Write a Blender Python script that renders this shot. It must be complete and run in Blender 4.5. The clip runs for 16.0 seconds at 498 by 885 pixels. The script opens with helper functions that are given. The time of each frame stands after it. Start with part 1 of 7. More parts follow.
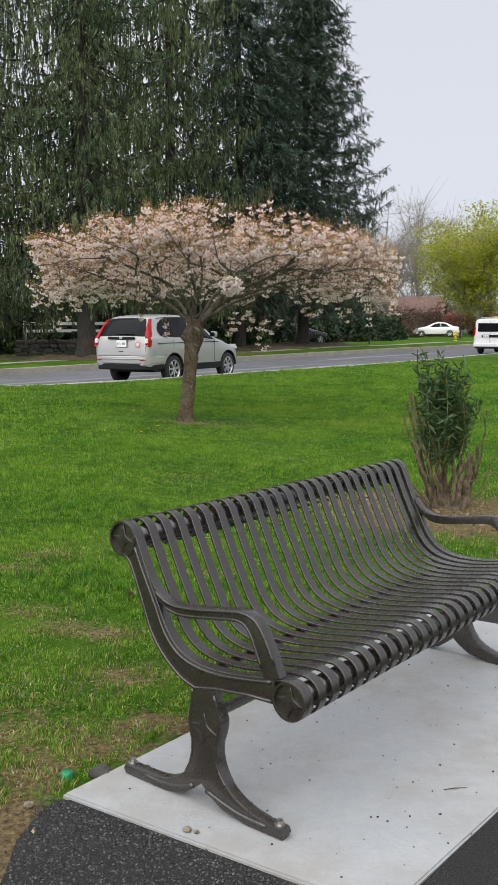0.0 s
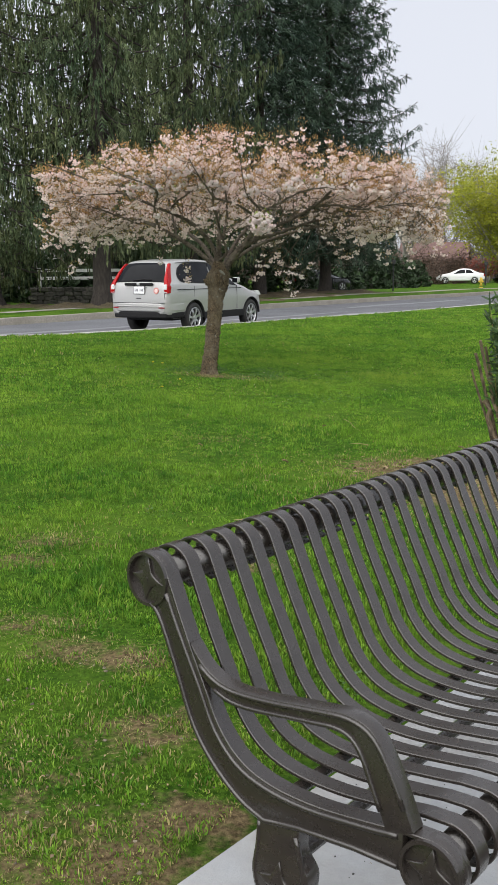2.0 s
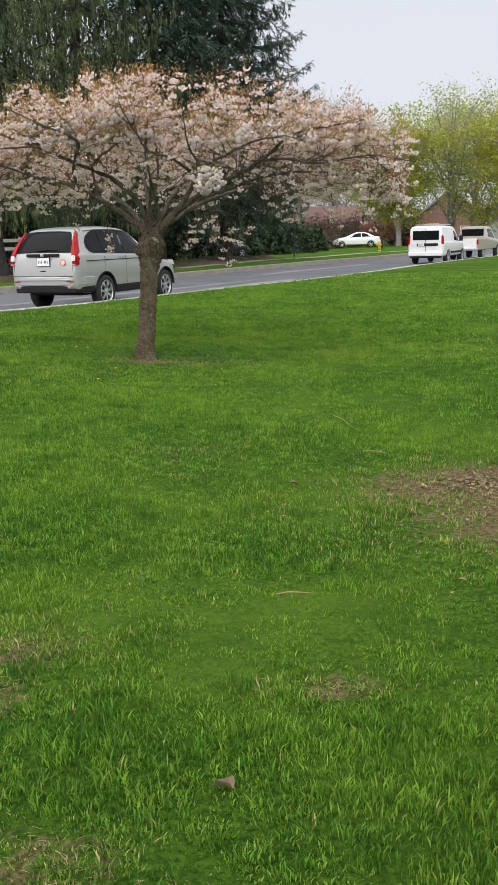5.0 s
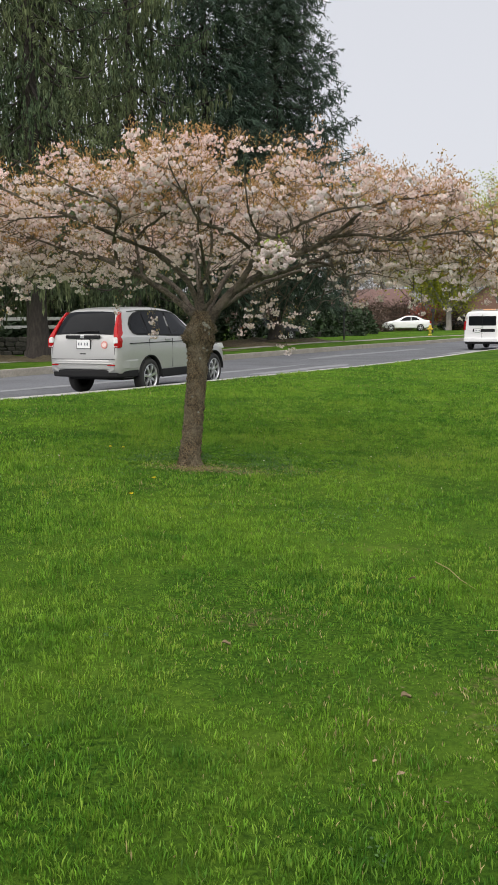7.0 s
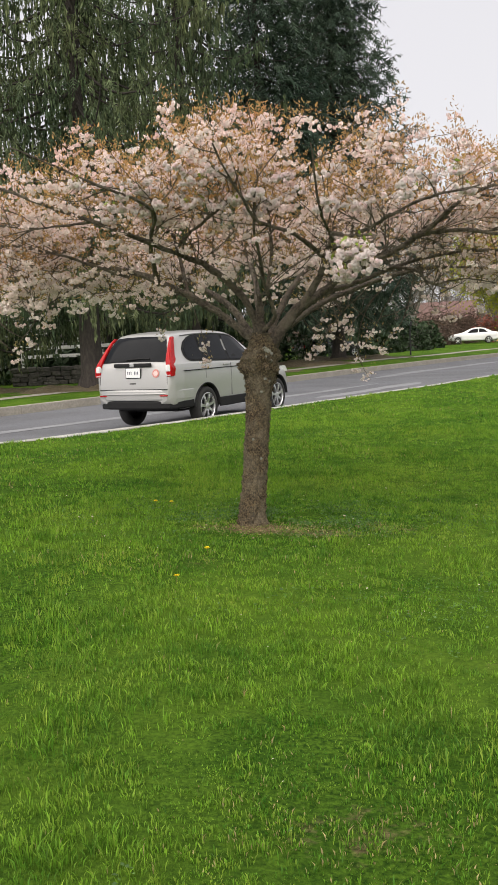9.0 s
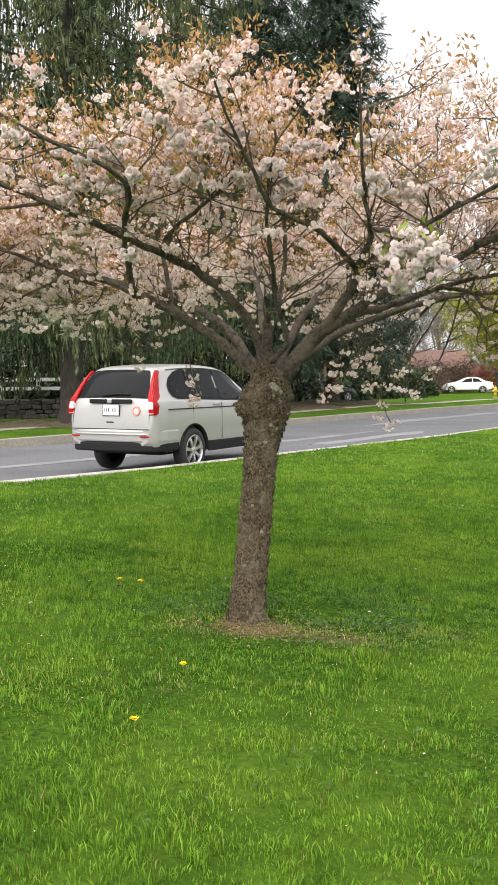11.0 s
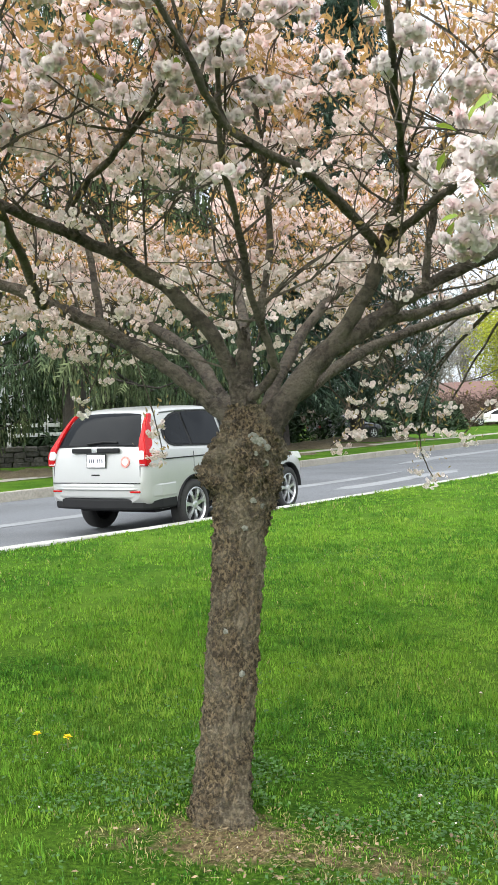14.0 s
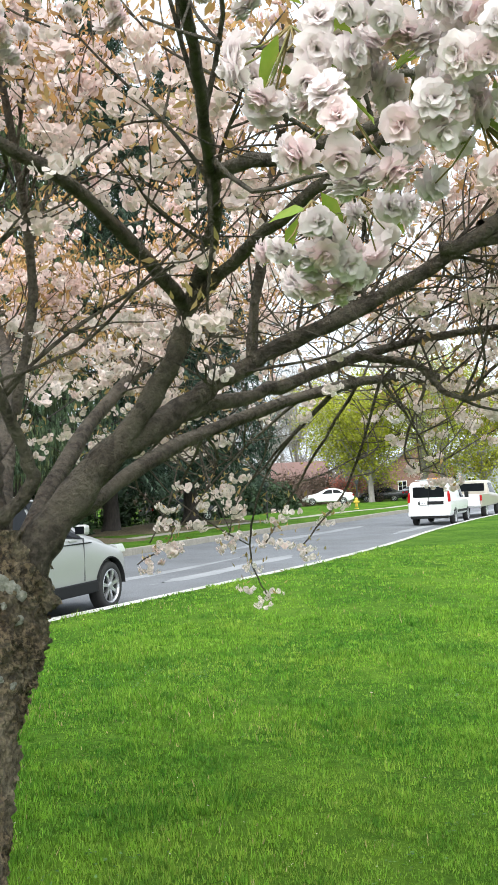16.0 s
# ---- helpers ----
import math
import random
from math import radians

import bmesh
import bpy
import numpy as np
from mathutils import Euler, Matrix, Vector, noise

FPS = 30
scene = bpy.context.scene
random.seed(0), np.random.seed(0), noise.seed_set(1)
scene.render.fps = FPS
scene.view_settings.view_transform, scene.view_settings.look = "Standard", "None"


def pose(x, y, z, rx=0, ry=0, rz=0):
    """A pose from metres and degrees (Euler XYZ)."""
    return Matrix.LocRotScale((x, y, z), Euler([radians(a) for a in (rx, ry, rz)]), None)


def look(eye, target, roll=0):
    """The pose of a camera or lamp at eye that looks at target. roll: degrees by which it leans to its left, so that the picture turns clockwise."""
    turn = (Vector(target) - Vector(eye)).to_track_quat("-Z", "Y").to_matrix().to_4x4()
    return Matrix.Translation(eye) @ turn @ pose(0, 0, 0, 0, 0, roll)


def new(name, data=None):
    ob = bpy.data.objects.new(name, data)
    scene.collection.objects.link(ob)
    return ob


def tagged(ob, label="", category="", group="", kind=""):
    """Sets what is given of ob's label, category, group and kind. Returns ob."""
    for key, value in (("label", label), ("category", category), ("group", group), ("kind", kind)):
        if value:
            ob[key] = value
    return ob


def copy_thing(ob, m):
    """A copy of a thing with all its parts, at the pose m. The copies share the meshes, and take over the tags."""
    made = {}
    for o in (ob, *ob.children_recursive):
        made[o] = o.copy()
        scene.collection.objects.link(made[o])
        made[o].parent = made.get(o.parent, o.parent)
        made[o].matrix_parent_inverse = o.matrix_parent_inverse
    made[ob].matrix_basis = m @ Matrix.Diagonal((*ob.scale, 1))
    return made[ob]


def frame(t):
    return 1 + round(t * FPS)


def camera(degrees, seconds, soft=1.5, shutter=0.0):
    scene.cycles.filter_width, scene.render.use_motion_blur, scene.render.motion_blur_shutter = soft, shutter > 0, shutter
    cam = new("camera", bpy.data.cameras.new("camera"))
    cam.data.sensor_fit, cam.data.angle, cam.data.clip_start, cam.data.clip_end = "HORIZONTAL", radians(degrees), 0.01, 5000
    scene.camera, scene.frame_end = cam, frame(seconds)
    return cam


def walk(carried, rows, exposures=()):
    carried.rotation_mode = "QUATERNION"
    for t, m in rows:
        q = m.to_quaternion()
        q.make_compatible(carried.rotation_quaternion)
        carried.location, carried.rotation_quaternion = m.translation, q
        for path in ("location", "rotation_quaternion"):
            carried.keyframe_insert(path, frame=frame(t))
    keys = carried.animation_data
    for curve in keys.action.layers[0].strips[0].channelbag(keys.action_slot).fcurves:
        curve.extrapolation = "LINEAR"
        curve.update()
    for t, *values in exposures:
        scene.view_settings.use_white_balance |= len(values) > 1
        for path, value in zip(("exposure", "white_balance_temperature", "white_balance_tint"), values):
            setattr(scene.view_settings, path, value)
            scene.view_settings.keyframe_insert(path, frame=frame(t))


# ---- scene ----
cam = camera(30.2, 16.0)
PATH = [
    (0, (0.405, 0.122, 1.53), (0.333, 2.104, 1.273), -0.1),
    (0.5, (0.325, 0.35, 1.536), (0.273, 2.331, 1.262), -0.1),
    (1, (0.301, 0.628, 1.484), (0.26, 2.588, 1.088), -0.2),
    (1.5, (0.297, 0.937, 1.494), (0.237, 2.89, 1.068), -1.2),
    (2, (0.2, 1.237, 1.463), (0.09, 3.2, 1.097), -0.3),
    (2.5, (0.102, 1.582, 1.429), (0.049, 3.535, 1.0), -0.5),
    (3, (0.062, 1.956, 1.403), (-0.057, 3.904, 0.966), -0.8),
    (3.5, (-0.063, 2.314, 1.363), (-0.189, 4.258, 0.909), -1.5),
    (3.7, (-0.134, 2.445, 1.376), (-0.175, 4.39, 0.913), -0.2),
    (5.8, (-0.548, 3.479, 1.54), (-0.416, 5.444, 1.193), -1.8),
    (6, (-0.502, 3.708, 1.56), (-0.435, 5.688, 1.286), -1.2),
    (6.5, (-0.555, 4.146, 1.533), (-0.58, 6.13, 1.281), 1.2),
    (7, (-0.574, 4.687, 1.52), (-0.547, 6.669, 1.251), -0.4),
    (7.5, (-0.543, 5.064, 1.547), (-0.562, 7.046, 1.284), -0.7),
    (8, (-0.624, 5.487, 1.533), (-0.646, 7.474, 1.302), -2.0),
    (8.5, (-0.668, 5.964, 1.551), (-0.68, 7.944, 1.266), -2.8),
    (9, (-0.632, 6.472, 1.552), (-0.743, 8.456, 1.327), -2.6),
    (9.5, (-0.667, 6.872, 1.544), (-0.796, 8.86, 1.369), 0.5),
    (9.7, (-0.684, 7.077, 1.561), (-0.778, 9.067, 1.393), 1.0),
    (11.8, (-0.842, 8.979, 1.469), (-0.953, 10.972, 1.34), -2.3),
    (12, (-0.845, 9.127, 1.498), (-0.966, 11.118, 1.361), -3.0),
    (12.5, (-0.872, 9.449, 1.51), (-1.028, 11.437, 1.356), -2.4),
    (13, (-0.836, 9.764, 1.518), (-0.878, 11.76, 1.386), -3.0),
    (13.5, (-0.697, 10.099, 1.543), (-0.764, 12.096, 1.462), -3.2),
    (14, (-0.665, 10.383, 1.535), (-0.8, 12.378, 1.481), -2.0),
    (14.5, (-0.7, 10.697, 1.569), (-0.817, 12.694, 1.603), -1.6),
    (15, (-0.642, 10.99, 1.563), (-0.66, 12.99, 1.562), -2.6),
    (15.5, (-0.532, 11.258, 1.629), (-0.454, 13.256, 1.677), -3.8),
    (16, (-0.511, 11.48, 1.659), (-0.284, 13.464, 1.764), -2.6),
]
walk(cam, [(t, look(eye, target, roll)) for t, eye, target, roll in PATH],
     exposures=[(0, 0.03, 6500, 10), (1.5, 0.14, 6500, 10), (2.5, 0.2, 6500, 10), (3.0, 0.32, 6500, 10), (3.5, 0.46, 6500, 10), (6, -0.08, 6600, 9), (6.5, 0.04, 6650, 9), (7, 0.03, 6700, 10),
                (8, 0.24, 6850, 11), (9, 0.2, 7000, 12), (9.5, 0.34, 7050, 12), (12, 0.68, 6700, 10), (13, 0.84, 6450, 8), (14, 0.92, 6350, 5), (16, 0.92, 6250, 4)])
# ---- light: pale overcast sky, weak wide sun ----
world = bpy.data.worlds.new("overcast_sky")
scene.world = world
world.use_nodes = True
_n, _l = world.node_tree.nodes, world.node_tree.links
sky = _n.new("ShaderNodeTexSky")
sky.sky_type, sky.sun_disc = "NISHITA", False
sky.sun_elevation, sky.sun_rotation = radians(52), radians(200)
sky.air_density, sky.dust_density = 1.0, 3.0
_hs = _n.new("ShaderNodeHueSaturation")
_hs.inputs["Saturation"].default_value = 0.22
_mix = _n.new("ShaderNodeMix")
_mix.data_type = "RGBA"
_mix.inputs["Factor"].default_value = 0.72
_mix.inputs["B"].default_value = (8.0, 8.35, 9.3, 1)
_l.new(sky.outputs[0], _hs.inputs["Color"])
_l.new(_hs.outputs[0], _mix.inputs["A"])
_bg = _n["Background"]
_bg.inputs["Strength"].default_value = 0.102
_l.new(_mix.outputs["Result"], _bg.inputs["Color"])

sun = new("sun", bpy.data.lights.new("sun", "SUN"))
sun.data.energy, sun.data.angle, sun.data.color = 3.4, radians(100), (1.0, 0.97, 0.92)
sun.matrix_world = look((-6, -16, 24), (0, 0, 0))
scene.view_settings.exposure = 0.0

# ---- materials ----
def mat(name, a, b=None, scale=20.0, rough=0.7, bump=0.0, bump_scale=None, metal=0.0, big=None, big_scale=1.2,
        big_amount=0.4, vary=0.0, island=0.0, spec=0.5, trans=0.0, stretch=(1, 1, 1), coat=0.0, spread=0.12, big2=None):
    """Two colours mixed by fine noise, a third by coarse noise, with bump; vary: brightness by object, island: by loose piece."""
    m = bpy.data.materials.new(name)
    m.use_nodes = True
    n, l = m.node_tree.nodes, m.node_tree.links
    p = n["Principled BSDF"]
    p.inputs["Metallic"].default_value = metal
    p.inputs["Specular IOR Level"].default_value = spec
    p.inputs["Coat Weight"].default_value = coat
    tc = n.new("ShaderNodeTexCoord")
    mp = n.new("ShaderNodeMapping")
    mp.inputs["Scale"].default_value = stretch
    l.new(tc.outputs["Object"], mp.inputs["Vector"])

    def noise_node(sc, detail=6.0, ro=0.6):
        t = n.new("ShaderNodeTexNoise")
        t.inputs["Scale"].default_value, t.inputs["Detail"].default_value, t.inputs["Roughness"].default_value = sc, detail, ro
        l.new(mp.outputs[0], t.inputs["Vector"])
        return t

    def blend(fac, ca, cb):
        x = n.new("ShaderNodeMix")
        x.data_type = "RGBA"
        for key, val in (("Factor", fac), ("A", ca), ("B", cb)):
            if isinstance(val, (int, float)):
                x.inputs[key].default_value = val
            elif isinstance(val, tuple):
                x.inputs[key].default_value = (*val, 1)
            else:
                l.new(val, x.inputs[key])
        return x.outputs["Result"]

    def ramp(val, lo, hi):
        r = n.new("ShaderNodeMapRange")
        r.inputs["From Min"].default_value, r.inputs["From Max"].default_value = lo, hi
        l.new(val, r.inputs["Value"])
        return r.outputs[0]

    fine = noise_node(scale)
    col = blend(ramp(fine.outputs["Fac"], 0.5 - spread, 0.5 + spread), a, b or tuple(min(1, c * 0.8) for c in a))
    if big:
        g = noise_node(big_scale, 4.0, 0.55)
        f = n.new("ShaderNodeMath")
        f.operation = "MULTIPLY"
        f.inputs[1].default_value = big_amount
        l.new(ramp(g.outputs["Fac"], 0.42, 0.62), f.inputs[0])
        col = blend(f.outputs[0], col, big)
    if big2:
        g = noise_node(big2[1], 5.0, 0.6)
        f = n.new("ShaderNodeMath")
        f.operation = "MULTIPLY"
        f.inputs[1].default_value = big2[2]
        l.new(ramp(g.outputs["Fac"], 0.48, 0.64), f.inputs[0])
        col = blend(f.outputs[0], col, big2[0])
    for amount, src in ((vary, "object"), (island, "island")):
        if amount:
            o = n.new("ShaderNodeObjectInfo") if src == "object" else n.new("ShaderNodeNewGeometry")
            r = n.new("ShaderNodeMapRange")
            r.inputs["To Min"].default_value, r.inputs["To Max"].default_value = 1 - amount, 1 + amount
            l.new(o.outputs["Random" if src == "object" else "Random Per Island"], r.inputs["Value"])
            h = n.new("ShaderNodeHueSaturation")
            l.new(r.outputs[0], h.inputs["Value"])
            l.new(col, h.inputs["Color"])
            col = h.outputs[0]
    l.new(col, p.inputs["Base Color"])
    rr = n.new("ShaderNodeMapRange")
    rr.inputs["To Min"].default_value, rr.inputs["To Max"].default_value = max(0.0, rough - 0.12), min(1.0, rough + 0.12)
    l.new(fine.outputs["Fac"], rr.inputs["Value"])
    l.new(rr.outputs[0], p.inputs["Roughness"])
    if bump:
        bn = noise_node(bump_scale or scale, 8.0, 0.65)
        bp = n.new("ShaderNodeBump")
        bp.inputs["Strength"].default_value, bp.inputs["Distance"].default_value = min(1.0, bump * 10), bump * 0.1
        l.new(bn.outputs["Fac"], bp.inputs["Height"])
        l.new(bp.outputs[0], p.inputs["Normal"])
    if trans:
        tr = n.new("ShaderNodeBsdfTranslucent")
        l.new(col, tr.inputs["Color"])
        mx = n.new("ShaderNodeMixShader")
        mx.inputs[0].default_value = trans
        l.new(p.outputs[0], mx.inputs[1])
        l.new(tr.outputs[0], mx.inputs[2])
        l.new(mx.outputs[0], n["Material Output"].inputs["Surface"])
    return m


M = {}
# turf under the blades: its dark tones paint in the shade between tufts
M["lawn"] = mat("turf_with_blade_shade", (0.02, 0.055, 0.007), (0.085, 0.17, 0.018), 45, 0.95, 0.25, 60, big=(0.13, 0.22, 0.026), big_scale=0.6, big_amount=0.5, spec=0.03, big2=((0.022, 0.07, 0.008), 2.2, 0.4), spread=0.14)
M["grass"] = mat("grass_blades", (0.052, 0.158, 0.015), (0.155, 0.315, 0.029), 12, 0.55, big=(0.215, 0.36, 0.034), big_scale=0.6, big_amount=0.55, island=0.45, trans=0.32, spec=0.2, big2=((0.038, 0.13, 0.015), 3.2, 0.6), spread=0.1)
M["pale_grass"] = mat("yellow_green_grass_blades", (0.16, 0.305, 0.032), (0.235, 0.37, 0.048), 12, 0.55, big=(0.31, 0.39, 0.06), big_scale=0.8, big_amount=0.5, big2=((0.07, 0.19, 0.02), 3.2, 0.6), island=0.3, trans=0.32, spec=0.2, spread=0.1)
M["asphalt"] = mat("asphalt", (0.012, 0.012, 0.013), (0.075, 0.074, 0.072), 230, 0.85, 0.8, 190, big=(0.05, 0.049, 0.047), big_scale=3, big_amount=0.3, spread=0.07)
M["road"] = mat("worn_road_asphalt", (0.12, 0.125, 0.14), (0.155, 0.16, 0.175), 60, 0.8, 0.1, 120, big=(0.09, 0.092, 0.1), big_scale=0.5, big_amount=0.6)
M["patch"] = mat("pale_road_patch", (0.23, 0.235, 0.25), (0.27, 0.275, 0.29), 40, 0.85, 0.1, 100, big=(0.16, 0.165, 0.175), big_scale=1.0, big_amount=0.6)
M["curb"] = mat("pale_kerb_concrete", (0.56, 0.55, 0.52), (0.42, 0.41, 0.385), 30, 0.85, 0.15, 50, big=(0.27, 0.255, 0.22), big_scale=1.5, big_amount=0.7)
M["concrete"] = mat("pale_concrete", (0.375, 0.39, 0.405), (0.335, 0.35, 0.365), 25, 0.85, 0.06, 60, big=(0.30, 0.28, 0.25), big_scale=2.2, big_amount=0.55, spread=0.25, big2=((0.40, 0.41, 0.42), 7, 0.5))
M["metal"] = mat("brown_powder_coat", (0.029, 0.024, 0.0205), (0.025, 0.0205, 0.0175), 40, 0.28, 0.0, 300, big=(0.037, 0.031, 0.027), big_scale=6, big_amount=0.4, spec=0.9)
M["bolt"] = mat("zinc_bolt", (0.5, 0.49, 0.47), (0.4, 0.39, 0.37), 80, 0.35, metal=1.0)
M["bark"] = mat("cherry_bark", (0.34, 0.25, 0.14), (0.065, 0.046, 0.026), 80, 0.92, 0.9, 85, big=(0.36, 0.31, 0.215), big_scale=9, big_amount=0.6, stretch=(1, 1, 0.8), spread=0.07, big2=((0.075, 0.055, 0.034), 30, 0.55))
M["limb"] = mat("cherry_limb_bark", (0.145, 0.115, 0.086), (0.056, 0.043, 0.032), 45, 0.85, 0.6, 70, big=(0.27, 0.23, 0.175), big_scale=9, big_amount=0.5, spread=0.1)
M["lichen"] = mat("grey_lichen", (0.46, 0.45, 0.38), (0.3, 0.3, 0.24), 90, 0.95, 0.4, 120)
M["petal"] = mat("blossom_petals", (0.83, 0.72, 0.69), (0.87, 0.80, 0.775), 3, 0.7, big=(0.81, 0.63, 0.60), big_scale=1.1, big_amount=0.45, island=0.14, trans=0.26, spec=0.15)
M["leaf"] = mat("bronze_young_leaves", (0.47, 0.245, 0.10), (0.45, 0.29, 0.115), 5, 0.55, big=(0.38, 0.31, 0.10), big_scale=2.0, big_amount=0.3, island=0.35, trans=0.4)
M["olive_leaf"] = mat("tan_green_young_leaves", (0.43, 0.28, 0.115), (0.37, 0.31, 0.12), 5, 0.55, island=0.35, trans=0.4)
M["spruce"] = mat("spruce_needles", (0.062, 0.095, 0.056), (0.10, 0.142, 0.074), 3, 0.8, big=(0.20, 0.215, 0.095), big_scale=0.35, big_amount=0.55, island=0.5, trans=0.3, spec=0.2)
M["dark_spruce"] = mat("blue_green_spruce_needles", (0.037, 0.064, 0.05), (0.06, 0.095, 0.067), 3, 0.8, big=(0.09, 0.122, 0.074), big_scale=0.35, big_amount=0.5, island=0.5, trans=0.2, spec=0.2)
M["spruce_bark"] = mat("spruce_bark", (0.055, 0.045, 0.038), (0.03, 0.025, 0.022), 14, 0.95, 0.4, 20, stretch=(1, 1, 0.3))
M["silver"] = mat("silver_car_paint", (0.42, 0.418, 0.415), (0.385, 0.383, 0.38), 400, 0.34, metal=0.3, coat=0.4)
M["black"] = mat("black_plastic", (0.011, 0.011, 0.012), (0.017, 0.017, 0.018), 120, 0.65, spec=0.2)
M["rubber"] = mat("tyre_rubber", (0.016, 0.016, 0.016), (0.03, 0.029, 0.028), 60, 0.85)
M["alloy"] = mat("alloy_rim", (0.62, 0.62, 0.63), (0.5, 0.5, 0.51), 60, 0.3, metal=0.85)
M["glass"] = mat("dark_car_glass", (0.006, 0.007, 0.009), (0.009, 0.010, 0.012), 3, 0.08, spec=0.1)
M["redlens"] = mat("red_lamp_lens", (0.40, 0.004, 0.006), (0.30, 0.003, 0.005), 60, 0.25, spec=0.25)
M["clearlens"] = mat("clear_lamp_lens", (0.72, 0.72, 0.72), (0.6, 0.6, 0.6), 60, 0.15, coat=0.5)
M["white"] = mat("white_car_paint", (0.8, 0.8, 0.81), (0.77, 0.77, 0.78), 200, 0.3, coat=0.5)
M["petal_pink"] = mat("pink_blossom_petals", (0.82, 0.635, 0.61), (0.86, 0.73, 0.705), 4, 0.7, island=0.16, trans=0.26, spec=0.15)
M["stalk"] = mat("green_flower_stalks", (0.16, 0.2, 0.05), (0.25, 0.16, 0.06), 30, 0.6)
M["green_leaf"] = mat("fresh_green_leaves", (0.2, 0.32, 0.03), (0.28, 0.36, 0.05), 30, 0.5, trans=0.35)
M["dry_grass"] = mat("dry_straw_blades", (0.42, 0.36, 0.17), (0.3, 0.24, 0.1), 8, 0.8, island=0.35, trans=0.2)
M["clover"] = mat("clover_leaves", (0.055, 0.135, 0.03), (0.10, 0.20, 0.05), 10, 0.6, island=0.35, trans=0.3)
M["mulch"] = mat("leaf_litter", (0.13, 0.10, 0.055), (0.075, 0.06, 0.034), 35, 0.95, 0.5, 50, big=(0.17, 0.14, 0.075), big_scale=3)
M["chip"] = mat("dead_leaves_and_chips", (0.27, 0.2, 0.115), (0.16, 0.115, 0.065), 20, 0.9, island=0.5)
M["pebble"] = mat("dusty_pebbles", (0.24, 0.205, 0.155), (0.15, 0.125, 0.095), 60, 0.9, 0.2, 80, vary=0.4, island=0.5)
M["dandelion"] = mat("dandelion_yellow", (0.90, 0.70, 0.01), (0.85, 0.60, 0.01), 80, 0.7)
M["green_plastic"] = mat("green_bottle_plastic", (0.02, 0.25, 0.1), (0.03, 0.3, 0.13), 40, 0.15, trans=0.3)
M["ink"] = mat("dark_ink", (0.05, 0.055, 0.09), (0.06, 0.065, 0.1), 50, 0.7)
M["sticker"] = mat("red_sticker", (0.5, 0.12, 0.1), (0.6, 0.3, 0.27), 60, 0.6)
M["sticker_pale"] = mat("faded_pink_sticker", (0.6, 0.42, 0.4), (0.7, 0.6, 0.58), 40, 0.6)
M["grey_trim"] = mat("grey_plastic_trim", (0.1, 0.1, 0.105), (0.12, 0.12, 0.125), 60, 0.6)
M["amber"] = mat("amber_lens", (0.8, 0.3, 0.02), (0.7, 0.25, 0.02), 40, 0.3)
M["tan_paint"] = mat("tan_car_paint", (0.42, 0.38, 0.33), (0.39, 0.35, 0.3), 200, 0.35, coat=0.4)
M["dark_paint"] = mat("black_car_paint", (0.012, 0.013, 0.015), (0.018, 0.019, 0.02), 200, 0.25, coat=0.5)
M["maple"] = mat("yellow_green_leaves", (0.36, 0.38, 0.035), (0.44, 0.44, 0.055), 2, 0.7, big=(0.24, 0.29, 0.03), big_scale=0.4, big_amount=0.5, island=0.35, trans=0.45)
M["bud"] = mat("pale_green_buds", (0.42, 0.48, 0.16), (0.5, 0.54, 0.2), 2, 0.7, island=0.3, trans=0.4)
M["bare"] = mat("grey_bare_twigs", (0.30, 0.275, 0.26), (0.22, 0.2, 0.185), 3, 0.9, island=0.3)
M["thicket"] = mat("red_brown_twigs", (0.14, 0.092, 0.072), (0.095, 0.066, 0.052), 3, 0.9, island=0.35)
M["yew"] = mat("dark_evergreen_leaves", (0.022, 0.045, 0.016), (0.034, 0.062, 0.022), 3, 0.8, island=0.4)
M["redbush"] = mat("coral_shrub_leaves", (0.42, 0.12, 0.1), (0.5, 0.18, 0.14), 3, 0.7, island=0.3, trans=0.3)
M["whitewash"] = mat("white_painted_wood", (0.75, 0.75, 0.73), (0.68, 0.68, 0.66), 20, 0.7)
M["siding"] = mat("pale_house_siding", (0.34, 0.35, 0.355), (0.29, 0.30, 0.305), 4, 0.8)
M["brick"] = mat("red_brick_wall", (0.27, 0.15, 0.12), (0.22, 0.12, 0.1), 12, 0.85, 0.1, 30)
M["roof"] = mat("grey_roof_shingles", (0.14, 0.135, 0.135), (0.1, 0.095, 0.095), 8, 0.9, 0.1, 20)
M["red_roof"] = mat("red_brown_roof", (0.25, 0.15, 0.135), (0.2, 0.12, 0.11), 6, 0.85)
M["rock"] = mat("dark_wall_stones", (0.085, 0.078, 0.066), (0.045, 0.042, 0.036), 9, 0.9, 0.3, 20, vary=0.35)
M["iron"] = mat("black_iron", (0.015, 0.015, 0.016), (0.02, 0.02, 0.021), 40, 0.6)
M["hydrant"] = mat("yellow_hydrant_paint", (0.65, 0.45, 0.05), (0.55, 0.38, 0.05), 30, 0.5)
M["shrub_leaf"] = mat("narrow_green_leaves", (0.038, 0.08, 0.028), (0.07, 0.125, 0.04), 12, 0.45, island=0.4, trans=0.25, spec=0.4)
M["stump"] = mat("cut_shrub_bark", (0.20, 0.145, 0.09), (0.075, 0.055, 0.036), 34, 0.95, 0.7, 40, big=(0.29, 0.23, 0.15), big_scale=6, stretch=(1, 1, .35), spread=0.09)
M["asphalt_chip"] = mat("dark_gravel", (0.045, 0.044, 0.043), (0.065, 0.064, 0.06), 40, 0.8, island=0.9)
